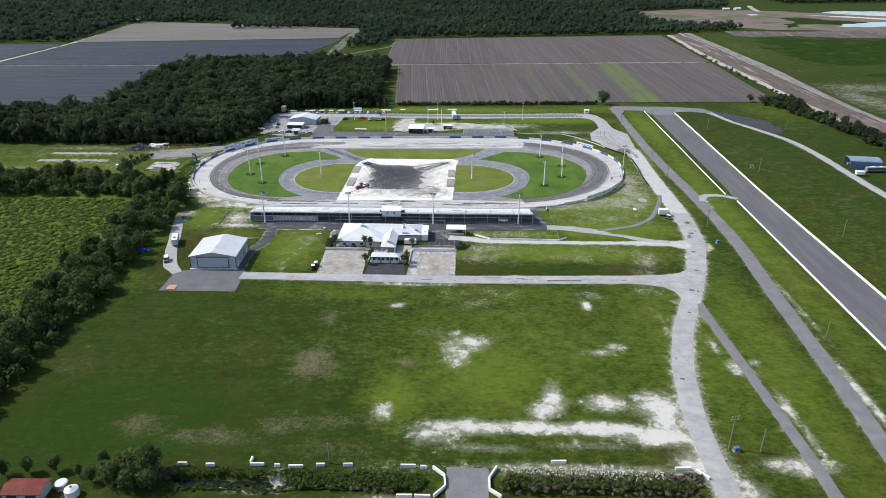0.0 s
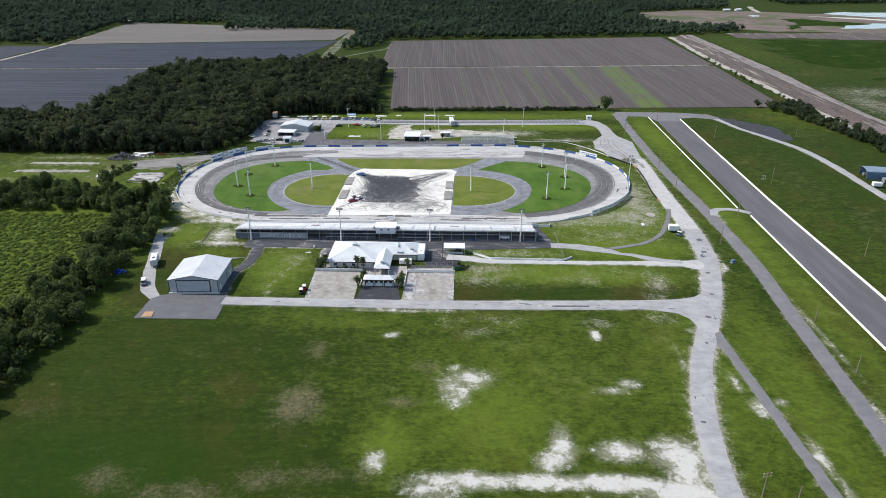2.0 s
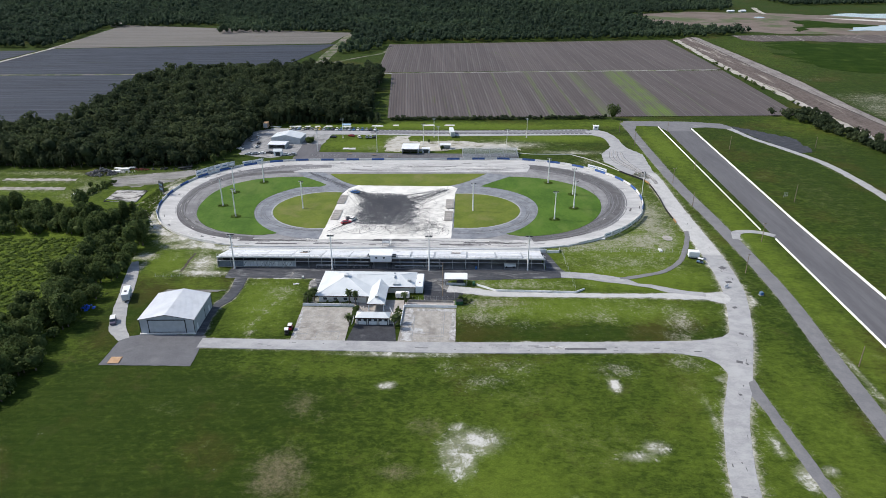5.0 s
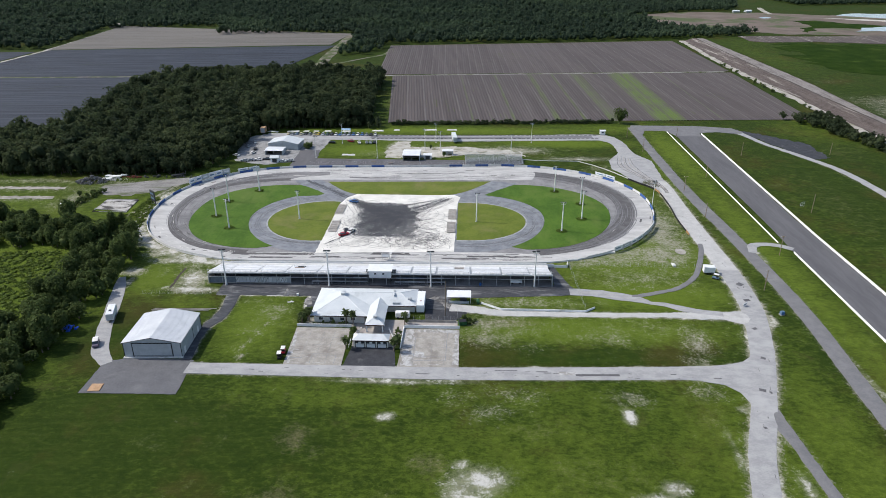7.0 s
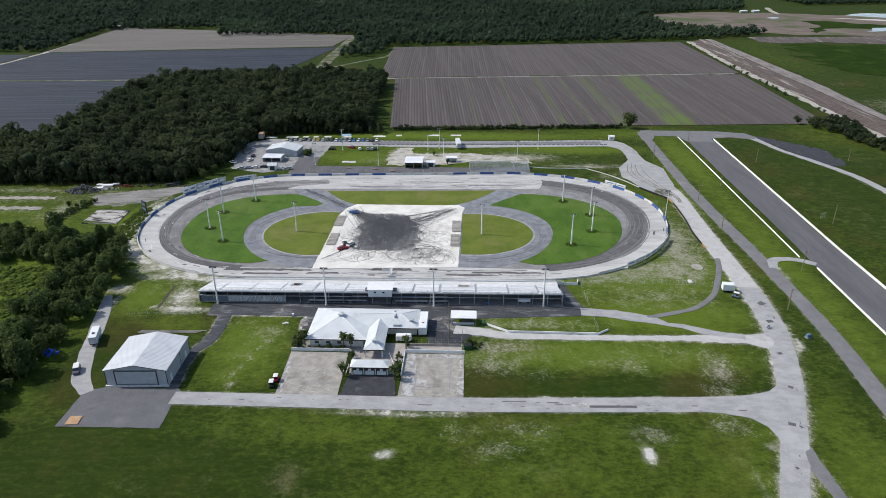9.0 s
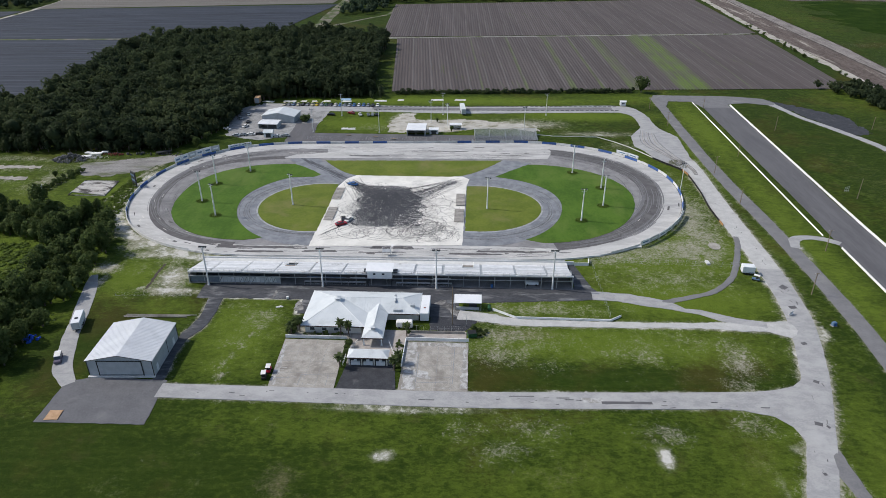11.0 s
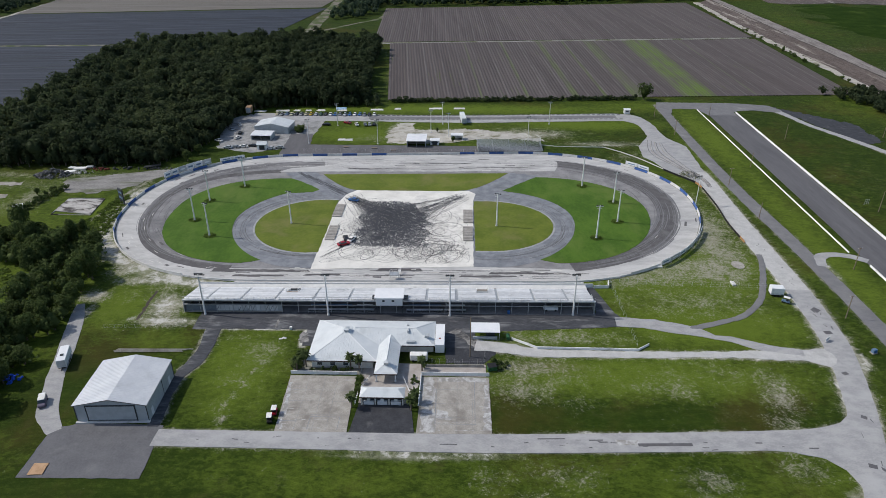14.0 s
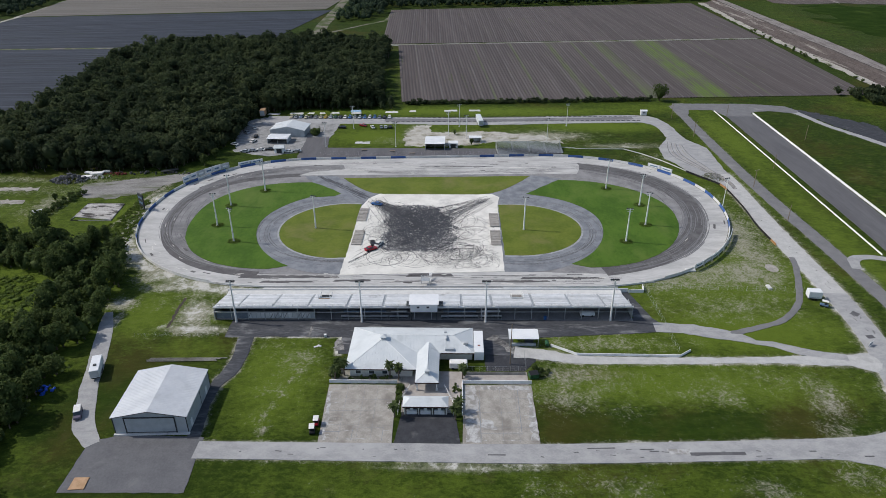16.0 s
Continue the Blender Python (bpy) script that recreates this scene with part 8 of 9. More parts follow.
gable_shed("pit_garage", pose(-108.3, 208.4, 0.05, 0, 0, 86), 12, 18.4, 3.6, 1.9, "grey_metal", "roof_metal", "pale grey metal pit garage with a gabled roof", 0)
gable_shed("pit_canopy", pose(-111.3, 195.0, 0.05, 0, 0, -2), 10.4, 8, 2.6, 0.35, "grey_metal", "white_metal", "open pit canopy with a white roof", 0, True)
gable_shed("pit_hut", pose(-107.2, 178.4, 0.05, 0, 0, 4), 4.6, 4.0, 2.6, 1.0, "wall_white", "roof_metal", "small pale hut with a grey hipped roof by the track", 1)
gable_shed("tower_shed", pose(-29.9, 187.9, 0.05), 9.6, 11.6, 3.2, 0.6, "grey_metal", "white_metal", "pit shed with a low white metal roof and open front", 0, True)
gable_shed("white_hut", pose(-20.7, 187.2, 0.05), 4.4, 3.6, 2.4, 0.4, "wall_white", "white_metal", "small white hut beside the pit shed", 1, False, 2)
gable_shed("sun_shelter", pose(-9.4, 195.6, 0.0), 6.0, 3.2, 2.5, 0.3, "wall_white", "white_metal", "small open shelter with a white roof", 0, True)
gable_shed("start_hut", pose(89.6, 244.6, 0.05), 3.2, 2.6, 2.5, 0.4, "wall_white", "white_metal", "small white and blue starter hut at the lane end", 0, False, 1)


def arched_shed(m, L, D, H, rise):
    """A shed with an arched roof, closed sides and an open west end."""
    t = thing("blue_shed", m, "blue metal shed with an arched roof and an open end", "shed")
    for s in (-1, 1):
        part("wall", boxes(((0, s * (D / 2 - 0.1), H / 2), (L, 0.2, H))), MAT["steel_blue"], t)
    outer = [(-math.cos(math.pi * k / 12) * D / 2, H + rise * math.sin(math.pi * k / 12)) for k in range(13)]
    inner = [(y * 0.97, z - 0.14) for y, z in outer[::-1]]
    bm = bmesh.new()
    along_x(bm, outer + inner, -L / 2 - 0.3, L / 2 + 0.3)
    part("roof", bm, MAT["blue_roof"], t, "arched blue-grey sheet roof")
    bm = bmesh.new()
    along_x(bm, [(-D / 2 + 0.2, 0), *[(y * 0.94, z - 0.2) for y, z in outer], (D / 2 - 0.2, 0)], L / 2 - 0.3, L / 2 - 0.1)
    part("end_wall", bm, MAT["steel_blue"], t)
    bm = bmesh.new()
    along_x(bm, outer + inner, -L / 2 - 0.45, -L / 2 - 0.3)
    part("rim", bm, MAT["blue_roof"], t, "blue-grey rim of the open end")
    for k in range(2):
        part("crate", box(bmesh.new(), (-L / 2 + 2.2 + 1.6 * k, 2.2 - 3.6 * k, 0.7), (2.4, 1.8, 1.4), 10 * k, 0.06), MAT["wall_white" if k else "silver_paint"], t)


arched_shed(pose(222.0, 121.6, 0.02, 0, 0, -8), 15.4, 9.6, 4.0, 1.2)
gable_shed("red_shed", pose(-92.2, -134.0, 0.0, 0, 0, 2), 8.4, 4.4, 2.3, 0.8, "grey_metal", "rust_roof", "old shed with a rusty red metal roof among bushes", 2)
gable_shed("far_farm", pose(508, 1118, 0.0, 0, 0, 20), 12, 7, 2.6, 1.4, "grey_metal", "white_metal", "white farm building far off among trees", 0)
gable_shed("far_farm", pose(486, 1116, 0.0, 0, 0, 5), 12, 6, 2.4, 1.2, "grey_metal", "white_metal", "long white-roofed farm building far off", 0)
gable_shed("far_farm", pose(-524, 842, 0.0, 0, 0, 5), 18, 10, 4, 1.5, "wood_grey", "wood_grey", "small grey farm shed at the forest edge", 0)


def far_bleachers():
    t = thing("far_bleachers", pose(1.2, 175.2, 0.0, 0, 0, 3), "grey aluminium bleachers facing the back straight", "bleachers")
    first = None
    for k in range(12):
        m = pose(16.3, 0.6 + k * 0.92, 0.45 + k * 0.24)
        if first is None:
            first = part("bench", boxes(((0, 0, 0), (32.6, 0.34, 0.07)), ((0, 0.45, -0.22), (32.6, 0.5, 0.05))), MAT["galvanised"], t)
            first.matrix_basis = m
        else:
            again("bench", first, m, t)
    for x in (0.2, 8, 16.3, 24.5, 32.4):
        bm = bmesh.new()
        along_x(bm, [(0.3, 0.0), (11.3, 0.0), (11.3, 3.0), (0.3, 0.15)], x - 0.05, x + 0.05)
        part("frame", bm, MAT["galvanised"], t)
    part("end_rail", boxes(((32.7, 10.8, 3.5), (0.06, 1.2, 1.0)), ((0, 11.2, 3.6), (0.06, 0.06, 1.1)), ((16.3, 11.3, 3.9), (32.6, 0.05, 0.05))), MAT["galvanised"], t)


far_bleachers()

# concrete slabs in the grass north of the pit lane
for k, (x, y, w) in enumerate(((-126, 244.5, 7), (-113, 245.5, 8), (-104.5, 246.3, 4), (-98, 246.5, 3.4), (-90.6, 247, 5), (-78, 247, 6), (-57.4, 249, 8), (-45, 251.3, 4), (-22.4, 252.2, 8), (-8.3, 252.7, 7), (-67.5, 193, 8))):
    s = thing("concrete_slab", pose(x, y, 0, 0, 0, rng.normal(0, 3)), "pale cracked concrete slab lying in the grass", "slab", "slabs in the grass")
    part("slab", prism(bmesh.new(), ragged_outline([(-w / 2, -1.6), (w / 2, -1.7), (w / 2 - 0.3, 1.6), (-w / 2 + 0.4, 1.5)], 0.9, 0.22), -0.2, 0.12), MAT["concrete_pale"], s)


def wheel_stops():
    t = thing("wheel_stop_row", pose(0, 0, 0.1), "long rows of low concrete wheel stops on the pit lane", "wheel stops")
    t["kind"] = "structure"
    first = None
    for row, (y0, y1) in enumerate(((228.8, 232.8), (236.2, 241.2))):
        for k in range(50):
            x = -58 + k * 2.9 + rng.normal(0, 0.12)
            y = y0 + (y1 - y0) * k / 49
            m = pose(x, y, 0.05, 0, 0, 1.6 + rng.normal(0, 2))
            if first is None:
                first = part("wheel_stop", boxes(((0, 0, 0.14), (1.9, 0.42, 0.3)), bevel=0.05), MAT["rubber_thin"], t)
                first.matrix_basis = m
            else:
                again("wheel_stop", first, m, t)


wheel_stops()


def silt_fence():
    t = thing("silt_fence", pose(0, 0, 0), "low black fabric silt fence along the pale road", "fence")
    pts = [(86.5, 152.6), (91, 145.4), (95.2, 139.2), (97.4, 133), (97.4, 112), (96.2, 95), (96.6, 79)]
    c = curve_points([(x, y, 1) for x, y in pts], 2.4)
    for i in range(len(c) - 1):
        a, b = Vector(c[i][:2]), Vector(c[i + 1][:2])
        mid = (a + b) / 2
        part("fabric", boxes(((0, 0, 0.45), ((b - a).length, 0.05, 0.9))), MAT["orange_mesh" if i > len(c) - 4 or 132 < mid.y < 136 else "black"], t).matrix_basis = pose(mid.x, mid.y, 0, 0, 0, math.degrees(math.atan2(b.y - a.y, b.x - a.x)))
        part("stake", boxes(((0, 0, 0.6), (0.08, 0.08, 1.2))), MAT["wood_pole"], t).matrix_basis = pose(a.x, a.y, 0)


silt_fence()


def chain_fence(pts, label, h=1.8, gap=3.0):
    t = thing("wire_fence", pose(0, 0, 0), label, "fence")
    post = None
    for (x0, y0), (x1, y1) in zip(pts, pts[1:]):
        L = math.hypot(x1 - x0, y1 - y0)
        n = max(1, round(L / gap))
        for k in range(n + 1):
            m = pose(x0 + (x1 - x0) * k / n, y0 + (y1 - y0) * k / n, 0)
            if post is None:
                post = part("post", rod(bmesh.new(), (0, 0, 0), (0, 0, h), 0.035, seg=6), MAT["galvanised"], t)
                post.matrix_basis = m
            else:
                again("post", post, m, t)
        bm = bmesh.new()
        for z in (h - 0.04, h * 0.5, 0.15):
            rod(bm, (x0, y0, z), (x1, y1, z), 0.009, seg=4)
        part("rail", bm, MAT["galvanised"], t)


chain_fence([(41.6, 50), (42.2, 30), (42.6, 14)], "thin galvanised wire fence beside the path")
chain_fence([(42, 49.6), (62, 47.6), (92, 47.0)], "thin galvanised wire fence across the grass")
chain_fence([(-88, 20.4), (-112, 19.4)], "low wire fence in the grass by the dirt patch", 1.2)
chain_fence([(-34, -0.4), (-33, 4.0), (-30, 4.2)], "wire fence beside the entrance", 1.6, 1.5)
chain_fence([(-17, 4.8), (-0.6, 5.0), (-0.4, 12)], "wire fence beside the club building", 1.6, 2.0)
chain_fence([(-86, 174.8), (-30, 175.2), (0, 175.2)], "wire fence along the pit road", 1.5, 6.0)

# blue service boxes, signs
for x, y, a in ((70.6, -113.2, 10), (107.6, 12.6, 20)):
    t = thing("service_box", pose(x, y, 0, 0, 0, a), "blue metal electrical service box in the grass", "service box", "service boxes")
    part("cabinet", box(bmesh.new(), (0, 0, 0.7), (1.3, 1.0, 1.1), bevel=0.06), MAT["steel_blue"], t)
    part("plinth", boxes(((0, 0, 0.1), (1.7, 1.3, 0.2))), MAT["concrete_lot"], t)
    part("door", boxes(((0, -0.52, 0.7), (1.0, 0.05, 0.9))), MAT["blue_paint"], t)
t = thing("road_sign", pose(97.2, 17.6, 0, 0, 0, 35), "white sign board standing at the road edge", "sign")
part("board", boxes(((0, 0, 0.9), (2.0, 0.08, 1.2)), bevel=0.01), MAT["wall_white"], t)
part("bars", boxes(((0, -0.05, 1.1), (1.5, 0.02, 0.16)), ((0, -0.05, 0.8), (1.2, 0.02, 0.12))), MAT["dark_metal"], t)
for x in (-0.8, 0.8):
    part("leg", boxes(((x, 0.08, 0.55), (0.08, 0.08, 1.1))), MAT["wood_pole"], t)
t = thing("scoreboard", pose(-146.9, 108.6, 0, 0, 0, -42), "tall dark blue scoreboard outside the west bend", "scoreboard")
part("panel", box(bmesh.new(), (0, 0, 4.0), (4.2, 0.5, 5.4), bevel=0.04), MAT["dark_metal"], t)
part("bars", boxes(((0, 0.27, 5.4), (3.4, 0.04, 0.7)), ((-0.5, 0.27, 4.2), (2.0, 0.04, 0.5)), ((0, 0.27, 2.6), (3.5, 0.04, 1.2)), ((0, -0.27, 5.2), (3.4, 0.04, 0.9)), ((0, -0.27, 3.0), (3.4, 0.04, 1.0))), MAT["steel_blue"], t)
for x in (-1.6, 1.6):
    part("post", boxes(((x, 0, 1.0), (0.3, 0.3, 2.2))), MAT["dark_metal"], t)
t = thing("ladder_rack", pose(159.6, 115, 0, 0, 0, 20), "thin galvanised frame standing in the grass", "frame")
part("frame", boxes(((-1.1, 0, 1.2), (0.08, 0.08, 2.4)), ((1.1, 0, 1.2), (0.08, 0.08, 2.4)), ((0, 0, 2.4), (2.3, 0.08, 0.08)), ((0, 0, 1.6), (2.3, 0.06, 0.06)), ((0, 0, 0.8), (2.3, 0.06, 0.06)), ((0, 0, 1.2), (0.06, 0.06, 2.4))), MAT["galvanised"], t)
for x, y, w, d in ((43.8, 52.2, 4, 0.5), (60, 60.2, 3.4, 1.6), (81.9, 49.3, 1.2, 2.4)):
    t = thing("concrete_block", pose(x, y, 0, 0, 0, 3), "pale concrete block lying in the grass", "block", "loose concrete blocks")
    part("block", box(bmesh.new(), (0, 0, 0.25), (w, d, 0.6), bevel=0.08), MAT["concrete_pale"], t)

for x, y, a in ((-65.4, 180.7, 4), (-51.0, 179.1, -3), (-41.0, 175.9, 8)):
    t = thing("pit_bench", pose(x, y, 0.07, 0, 0, a), "low dark wooden bench standing on the pit road", "bench", "benches on the pit road")
    part("seat", box(bmesh.new(), (0, 0, 0.48), (2.6, 0.9, 0.12), bevel=0.02), MAT["wood_pole"], t)
    for lx in (-1.0, 1.0):
        part("leg", boxes(((lx, 0, 0.21), (0.12, 0.8, 0.42))), MAT["dark_metal"], t)
t = thing("cooler_box", pose(-56.9, 20.0, 0.07, 0, 0, 12), "small white plastic box at the lawn's edge", "box")
part("body", box(bmesh.new(), (0, 0, 0.4), (0.7, 0.6, 0.8), bevel=0.05), MAT["white_metal"], t)
part("lid", box(bmesh.new(), (0, 0, 0.84), (0.76, 0.66, 0.09), bevel=0.03), MAT["wall_white"], t)
for x, y, a in ((-58.7, 15.2, 15), (-57.8, 15.6, -30)):
    t = thing("broken_slab", pose(x, y, 0, 0, 0, a), "small pale broken slab lying on the lawn", "slab", "broken slabs on the lawn")
    part("slab", box(bmesh.new(), (0, 0, 0.08), (1.3, 0.6, 0.2), bevel=0.05), MAT["concrete_pale"], t)

# ---- west: foundations, rubble, tarp ----
slab("foundation", [(-171, 100.6), (-155.3, 97.7), (-156.4, 112.9), (-171.6, 112.6)], 0.25, MAT["old_slab"], "stained old concrete foundation in the weeds", "foundation", 0.1)
slab("strip_old_1", [(-240, 126.6), (-201, 127.6), (-202, 131), (-240, 130)], 0.06, MAT["concrete_lot"], "pale old concrete strip in the weeds", "slab", 0.5)
slab("strip_old_2", [(-240, 112.2), (-199.4, 113.6), (-200.6, 117.4), (-240, 116)], 0.06, MAT["concrete_lot"], "pale old concrete strip in the weeds", "slab", 0.5)
slab("dirt_yard", [(-177, 120), (-165.4, 118.9), (-153.6, 125), (-146, 136), (-132, 146), (-128, 152), (-150, 146.5), (-160, 142.8), (-184, 134.6), (-182, 127)], 0.05, MAT["yard_grit"], "grey dirt yard below the woods", "yard", 0.45)


for (xa, ya), (xb, yb) in zip([(-171, 97.4), (-155.0, 97.2), (-156.8, 113.4), (-171.8, 113.4)], [(-155.0, 97.2), (-156.8, 113.4), (-171.8, 113.4), (-171, 97.4)]):
    straight_wall("foundation_kerb", (xa, ya), (xb, yb), 5, MAT["old_slab"], "dark weathered kerb round the old foundation", 0.3)
t = thing("pump_house", pose(-186.0, 101.0, 0, 0, 0, 20), "small white box hut in the scrub", "hut")
part("body", box(bmesh.new(), (0, 0, 1.1), (3.2, 2.4, 2.2), bevel=0.04), MAT["wall_white"], t)
part("roof", box(bmesh.new(), (0, 0, 2.28), (3.6, 2.8, 0.16), bevel=0.03), MAT["white_metal"], t)
part("door", boxes(((0.4, -1.22, 0.95), (0.9, 0.06, 1.9))), MAT["grey_metal"], t)
for x, y, w, d, a in ((-187.4, 143.4, 4.6, 2.4, 12), (-184.6, 147.6, 5.4, 2.6, 6), (-189.0, 148.4, 2.8, 2.0, -15), (-181.4, 150.0, 3.0, 1.6, 4)):
    t = thing("board_stack", pose(x, y, 0, 0, 0, a), "low stack of white boards beside the rubble", "boards", "boards by the rubble")
    for k in range(3):
        part("board", boxes(((0.12 * k, -0.1 * k, 0.2 + 0.24 * k), (w, d, 0.2))), MAT["wall_white"], t)
t = thing("flatbed_trailer", pose(-151.6, 150.2, 0, 0, 0, 28), "dark rusty flatbed trailer at the foot of the woods", "trailer")
part("bed", boxes(((0, 0, 1.0), (7.4, 2.4, 0.25)), bevel=0.03), MAT["dark_metal"], t)
part("headboard", boxes(((3.6, 0, 1.7), (0.12, 2.4, 1.2))), MAT["dark_metal"], t)
for x in (-2.6, -1.5, 2.2):
    for y in (-1.0, 1.0):
        part("wheel", rod(bmesh.new(), (x, y - 0.14, 0.45), (x, y + 0.14, 0.45), 0.45, seg=12), MAT["black"], t)
t = thing("awning_tent", pose(-77.6, 243.4, 0, 0, 0, 4), "pale blue fabric awning behind the parked cars", "tent")
bm = bmesh.new()
along_x(bm, [(-2.0, 2.2), (0, 2.9), (2.0, 2.2), (2.0, 2.12), (0, 2.82), (-2.0, 2.12)], -3.0, 3.0)
part("canopy", bm, MAT["pale_blue"], t)
for x in (-2.8, 2.8):
    for y in (-1.8, 1.8):
        part("pole", rod(bmesh.new(), (x, y, 0), (x, y, 2.2), 0.05, seg=6), MAT["galvanised"], t)


def heap(name, x, y, rx, ry, h, n, mat, label, category, lo=0.3, hi=1.3):
    bm = bmesh.new()
    r = random.Random(int(abs(x * 13 + y)))
    for k in range(n):
        a, d = r.uniform(0, 6.28), math.sqrt(r.random())
        px, py = x + rx * d * math.cos(a), y + ry * d * math.sin(a)
        pz = h * (1 - d) * r.uniform(0.2, 1.0)
        s = r.uniform(lo, hi)
        m = Matrix.Translation((px, py, pz + 0.1)) @ Euler((r.uniform(0, 3), r.uniform(0, 3), r.uniform(0, 3))).to_matrix().to_4x4() @ Matrix.Diagonal((s, s * r.uniform(0.5, 1), s * r.uniform(0.3, 0.8), 1))
        bmesh.ops.create_icosphere(bm, subdivisions=1, radius=0.6, matrix=m)
    return tagged(mesh_ob(name, bm, mat), label, category, "", "stuff")


heap("rubble_heap", -193, 139.5, 8.4, 5.0, 3.8, 300, MAT["rubble"], "grey heap of broken rubble below the woods", "rubble")
heap("gravel_heap", 97, 146, 4.6, 5.5, 0.9, 170, MAT["dirt_gravel"], "grey heap of tipped gravel on the yard edge", "gravel", 0.25, 0.8)
heap("scrap_heap", -182, 143, 7, 2.5, 0.6, 40, MAT["limestone"], "pale scrap and boards lying beside the rubble", "scrap")
heap("scrap_row", -160, 148.5, 24, 1.8, 0.6, 60, MAT["dark_metal"], "dark scrap metal along the foot of the woods", "scrap", 0.3, 1.6)
heap("scrap_rusty", -174, 147.2, 7, 1.6, 0.8, 34, MAT["rust_roof"], "rusty red-brown scrap along the foot of the woods", "scrap", 0.3, 1.2)
heap("ditch_rocks", 28, -122.0, 15, 1.5, 0.4, 300, MAT["limestone"], "pale limestone rocks tipped along the ditch bank", "rocks", 0.12, 0.42)
heap("ditch_rocks", 46, -122.8, 12, 1.8, 0.5, 240, MAT["limestone"], "pale limestone rocks tipped along the ditch bank", "rocks", 0.12, 0.42)
heap("ditch_rocks", -42, -126.0, 5, 1.2, 0.2, 40, MAT["dirt_gravel"], "grey rocks washed into the ditch", "rocks", 0.12, 0.4)
heap("tarp_pile", -125.2, -4.4, 2.6, 1.9, 0.9, 22, MAT["tarp_blue"], "crumpled blue tarpaulin at the foot of the trees", "tarpaulin", 0.5, 1.3)

# ---- south: ditch walls, gate drive, tanks ----
slab("gate_drive", [(0.6, -121.6), (10.4, -121.8), (10.4, -131), (12, -160), (-1, -160), (0.8, -131)], 0.1, MAT["asphalt_old"], "grey asphalt gate drive over the ditch", "drive", 0.12)


def rail_blocks():
    w = thing("guard_wall", pose(0, 0, 0), "low white concrete guard blocks along the ditch", "wall")
    w["kind"] = "structure"
    runs = [((-62.6, -123.4), (-60.4, -123.3)), ((-55.8, -123.5), (-53.8, -123.4)), ((-45.5, -122.9), (-42.2, -122.8)), ((-39.7, -123), (-38.4, -123)), ((-36.3, -123.3), (-32.9, -123.1)), ((-29.9, -122.5), (-27.9, -122.4)),
            ((-23.6, -122.2), (-21.4, -122.1)), ((-10.1, -122), (-6.5, -121.9)), ((-5.4, -122.2), (-4, -122.2)), ((-2.5, -122.1), (0.3, -124.7)), ((0.3, -124.7), (0.6, -128.1)), ((0.6, -128.1), (-1.9, -131.2)),
            ((-10.1, -131.4), (-6.6, -131.3)), ((-6.2, -131.3), (-2.6, -131.3)), ((12.4, -121.5), (10.6, -125.2)), ((10.6, -125.2), (10.6, -128.7)), ((10.6, -128.7), (13.2, -130.8))]
    runs += [((25.3, -119.3), (28.9, -119.1)), ((54, -120.4), (57.6, -120.2)), ((58.7, -120.7), (61, -123.3)), ((-45.6, -122.4), (-45.6, -120.6))]
    for (x0, y0), (x1, y1) in runs:
        L = math.hypot(x1 - x0, y1 - y0)
        o = part("wall_block", box(bmesh.new(), (0, 0, 0.4), (L, 0.42, 0.95), bevel=0.05), MAT["wall_white"], w)
        o.matrix_basis = pose((x0 + x1) / 2, (y0 + y1) / 2, 0, 0, 0, math.degrees(math.atan2(y1 - y0, x1 - x0)))


rail_blocks()
t = thing("water_tank", pose(-85.8, -131.6, 0), "round pale blue water tank beside the red shed", "tank", "tanks by the shed")
part("shell", rod(bmesh.new(), (0, 0, 0), (0, 0, 1.5), 1.35, seg=20), MAT["silver_paint"], t)
part("lid", rod(bmesh.new(), (0, 0, 1.5), (0, 0, 1.62), 1.4, 1.2, 20), MAT["roof_metal"], t)
t = thing("water_tank", pose(-82.3, -133.6, 0), "round white plastic tank beside the red shed", "tank", "tanks by the shed")
part("shell", rod(bmesh.new(), (0, 0, 0), (0, 0, 1.7), 1.5, seg=20), MAT["white_metal"], t)
part("dome", rod(bmesh.new(), (0, 0, 1.7), (0, 0, 2.3), 1.5, 0.5, 20), MAT["white_metal"], t)
part("hatch", rod(bmesh.new(), (0, 0, 2.3), (0, 0, 2.4), 0.3, seg=12), MAT["dark_metal"], t)


# ---- vegetation ----
def unit(v):
    return v / (np.linalg.norm(v, axis=-1, keepdims=True) + 1e-9)


def raw_mesh(name, co, faces_n, mats, mat_index=None):
    """A mesh from an array of corners and equal polygons of faces_n corners, taken in order."""
    n = len(co) // faces_n
    me = bpy.data.meshes.new(name)
    me.vertices.add(len(co))
    me.vertices.foreach_set("co", np.ascontiguousarray(co, dtype=np.float32).ravel())
    me.loops.add(len(co))
    me.loops.foreach_set("vertex_index", np.arange(len(co), dtype=np.int32))
    me.polygons.add(n)
    me.polygons.foreach_set("loop_start", np.arange(0, len(co), faces_n, dtype=np.int32))
    for m in mats:
        me.materials.append(m)
    if mat_index is not None:
        me.polygons.foreach_set("material_index", mat_index.astype(np.int32))
    me.update(calc_edges=True)
    return me


def ball(sub):
    bm = bmesh.new()
    bmesh.ops.create_icosphere(bm, subdivisions=sub, radius=1.0)
    v, f = np.array([q.co[:] for q in bm.verts]), np.array([[q.index for q in t.verts] for t in bm.faces])
    bm.free()
    return v, f


HULLS = {1: ball(1), 2: ball(2)}


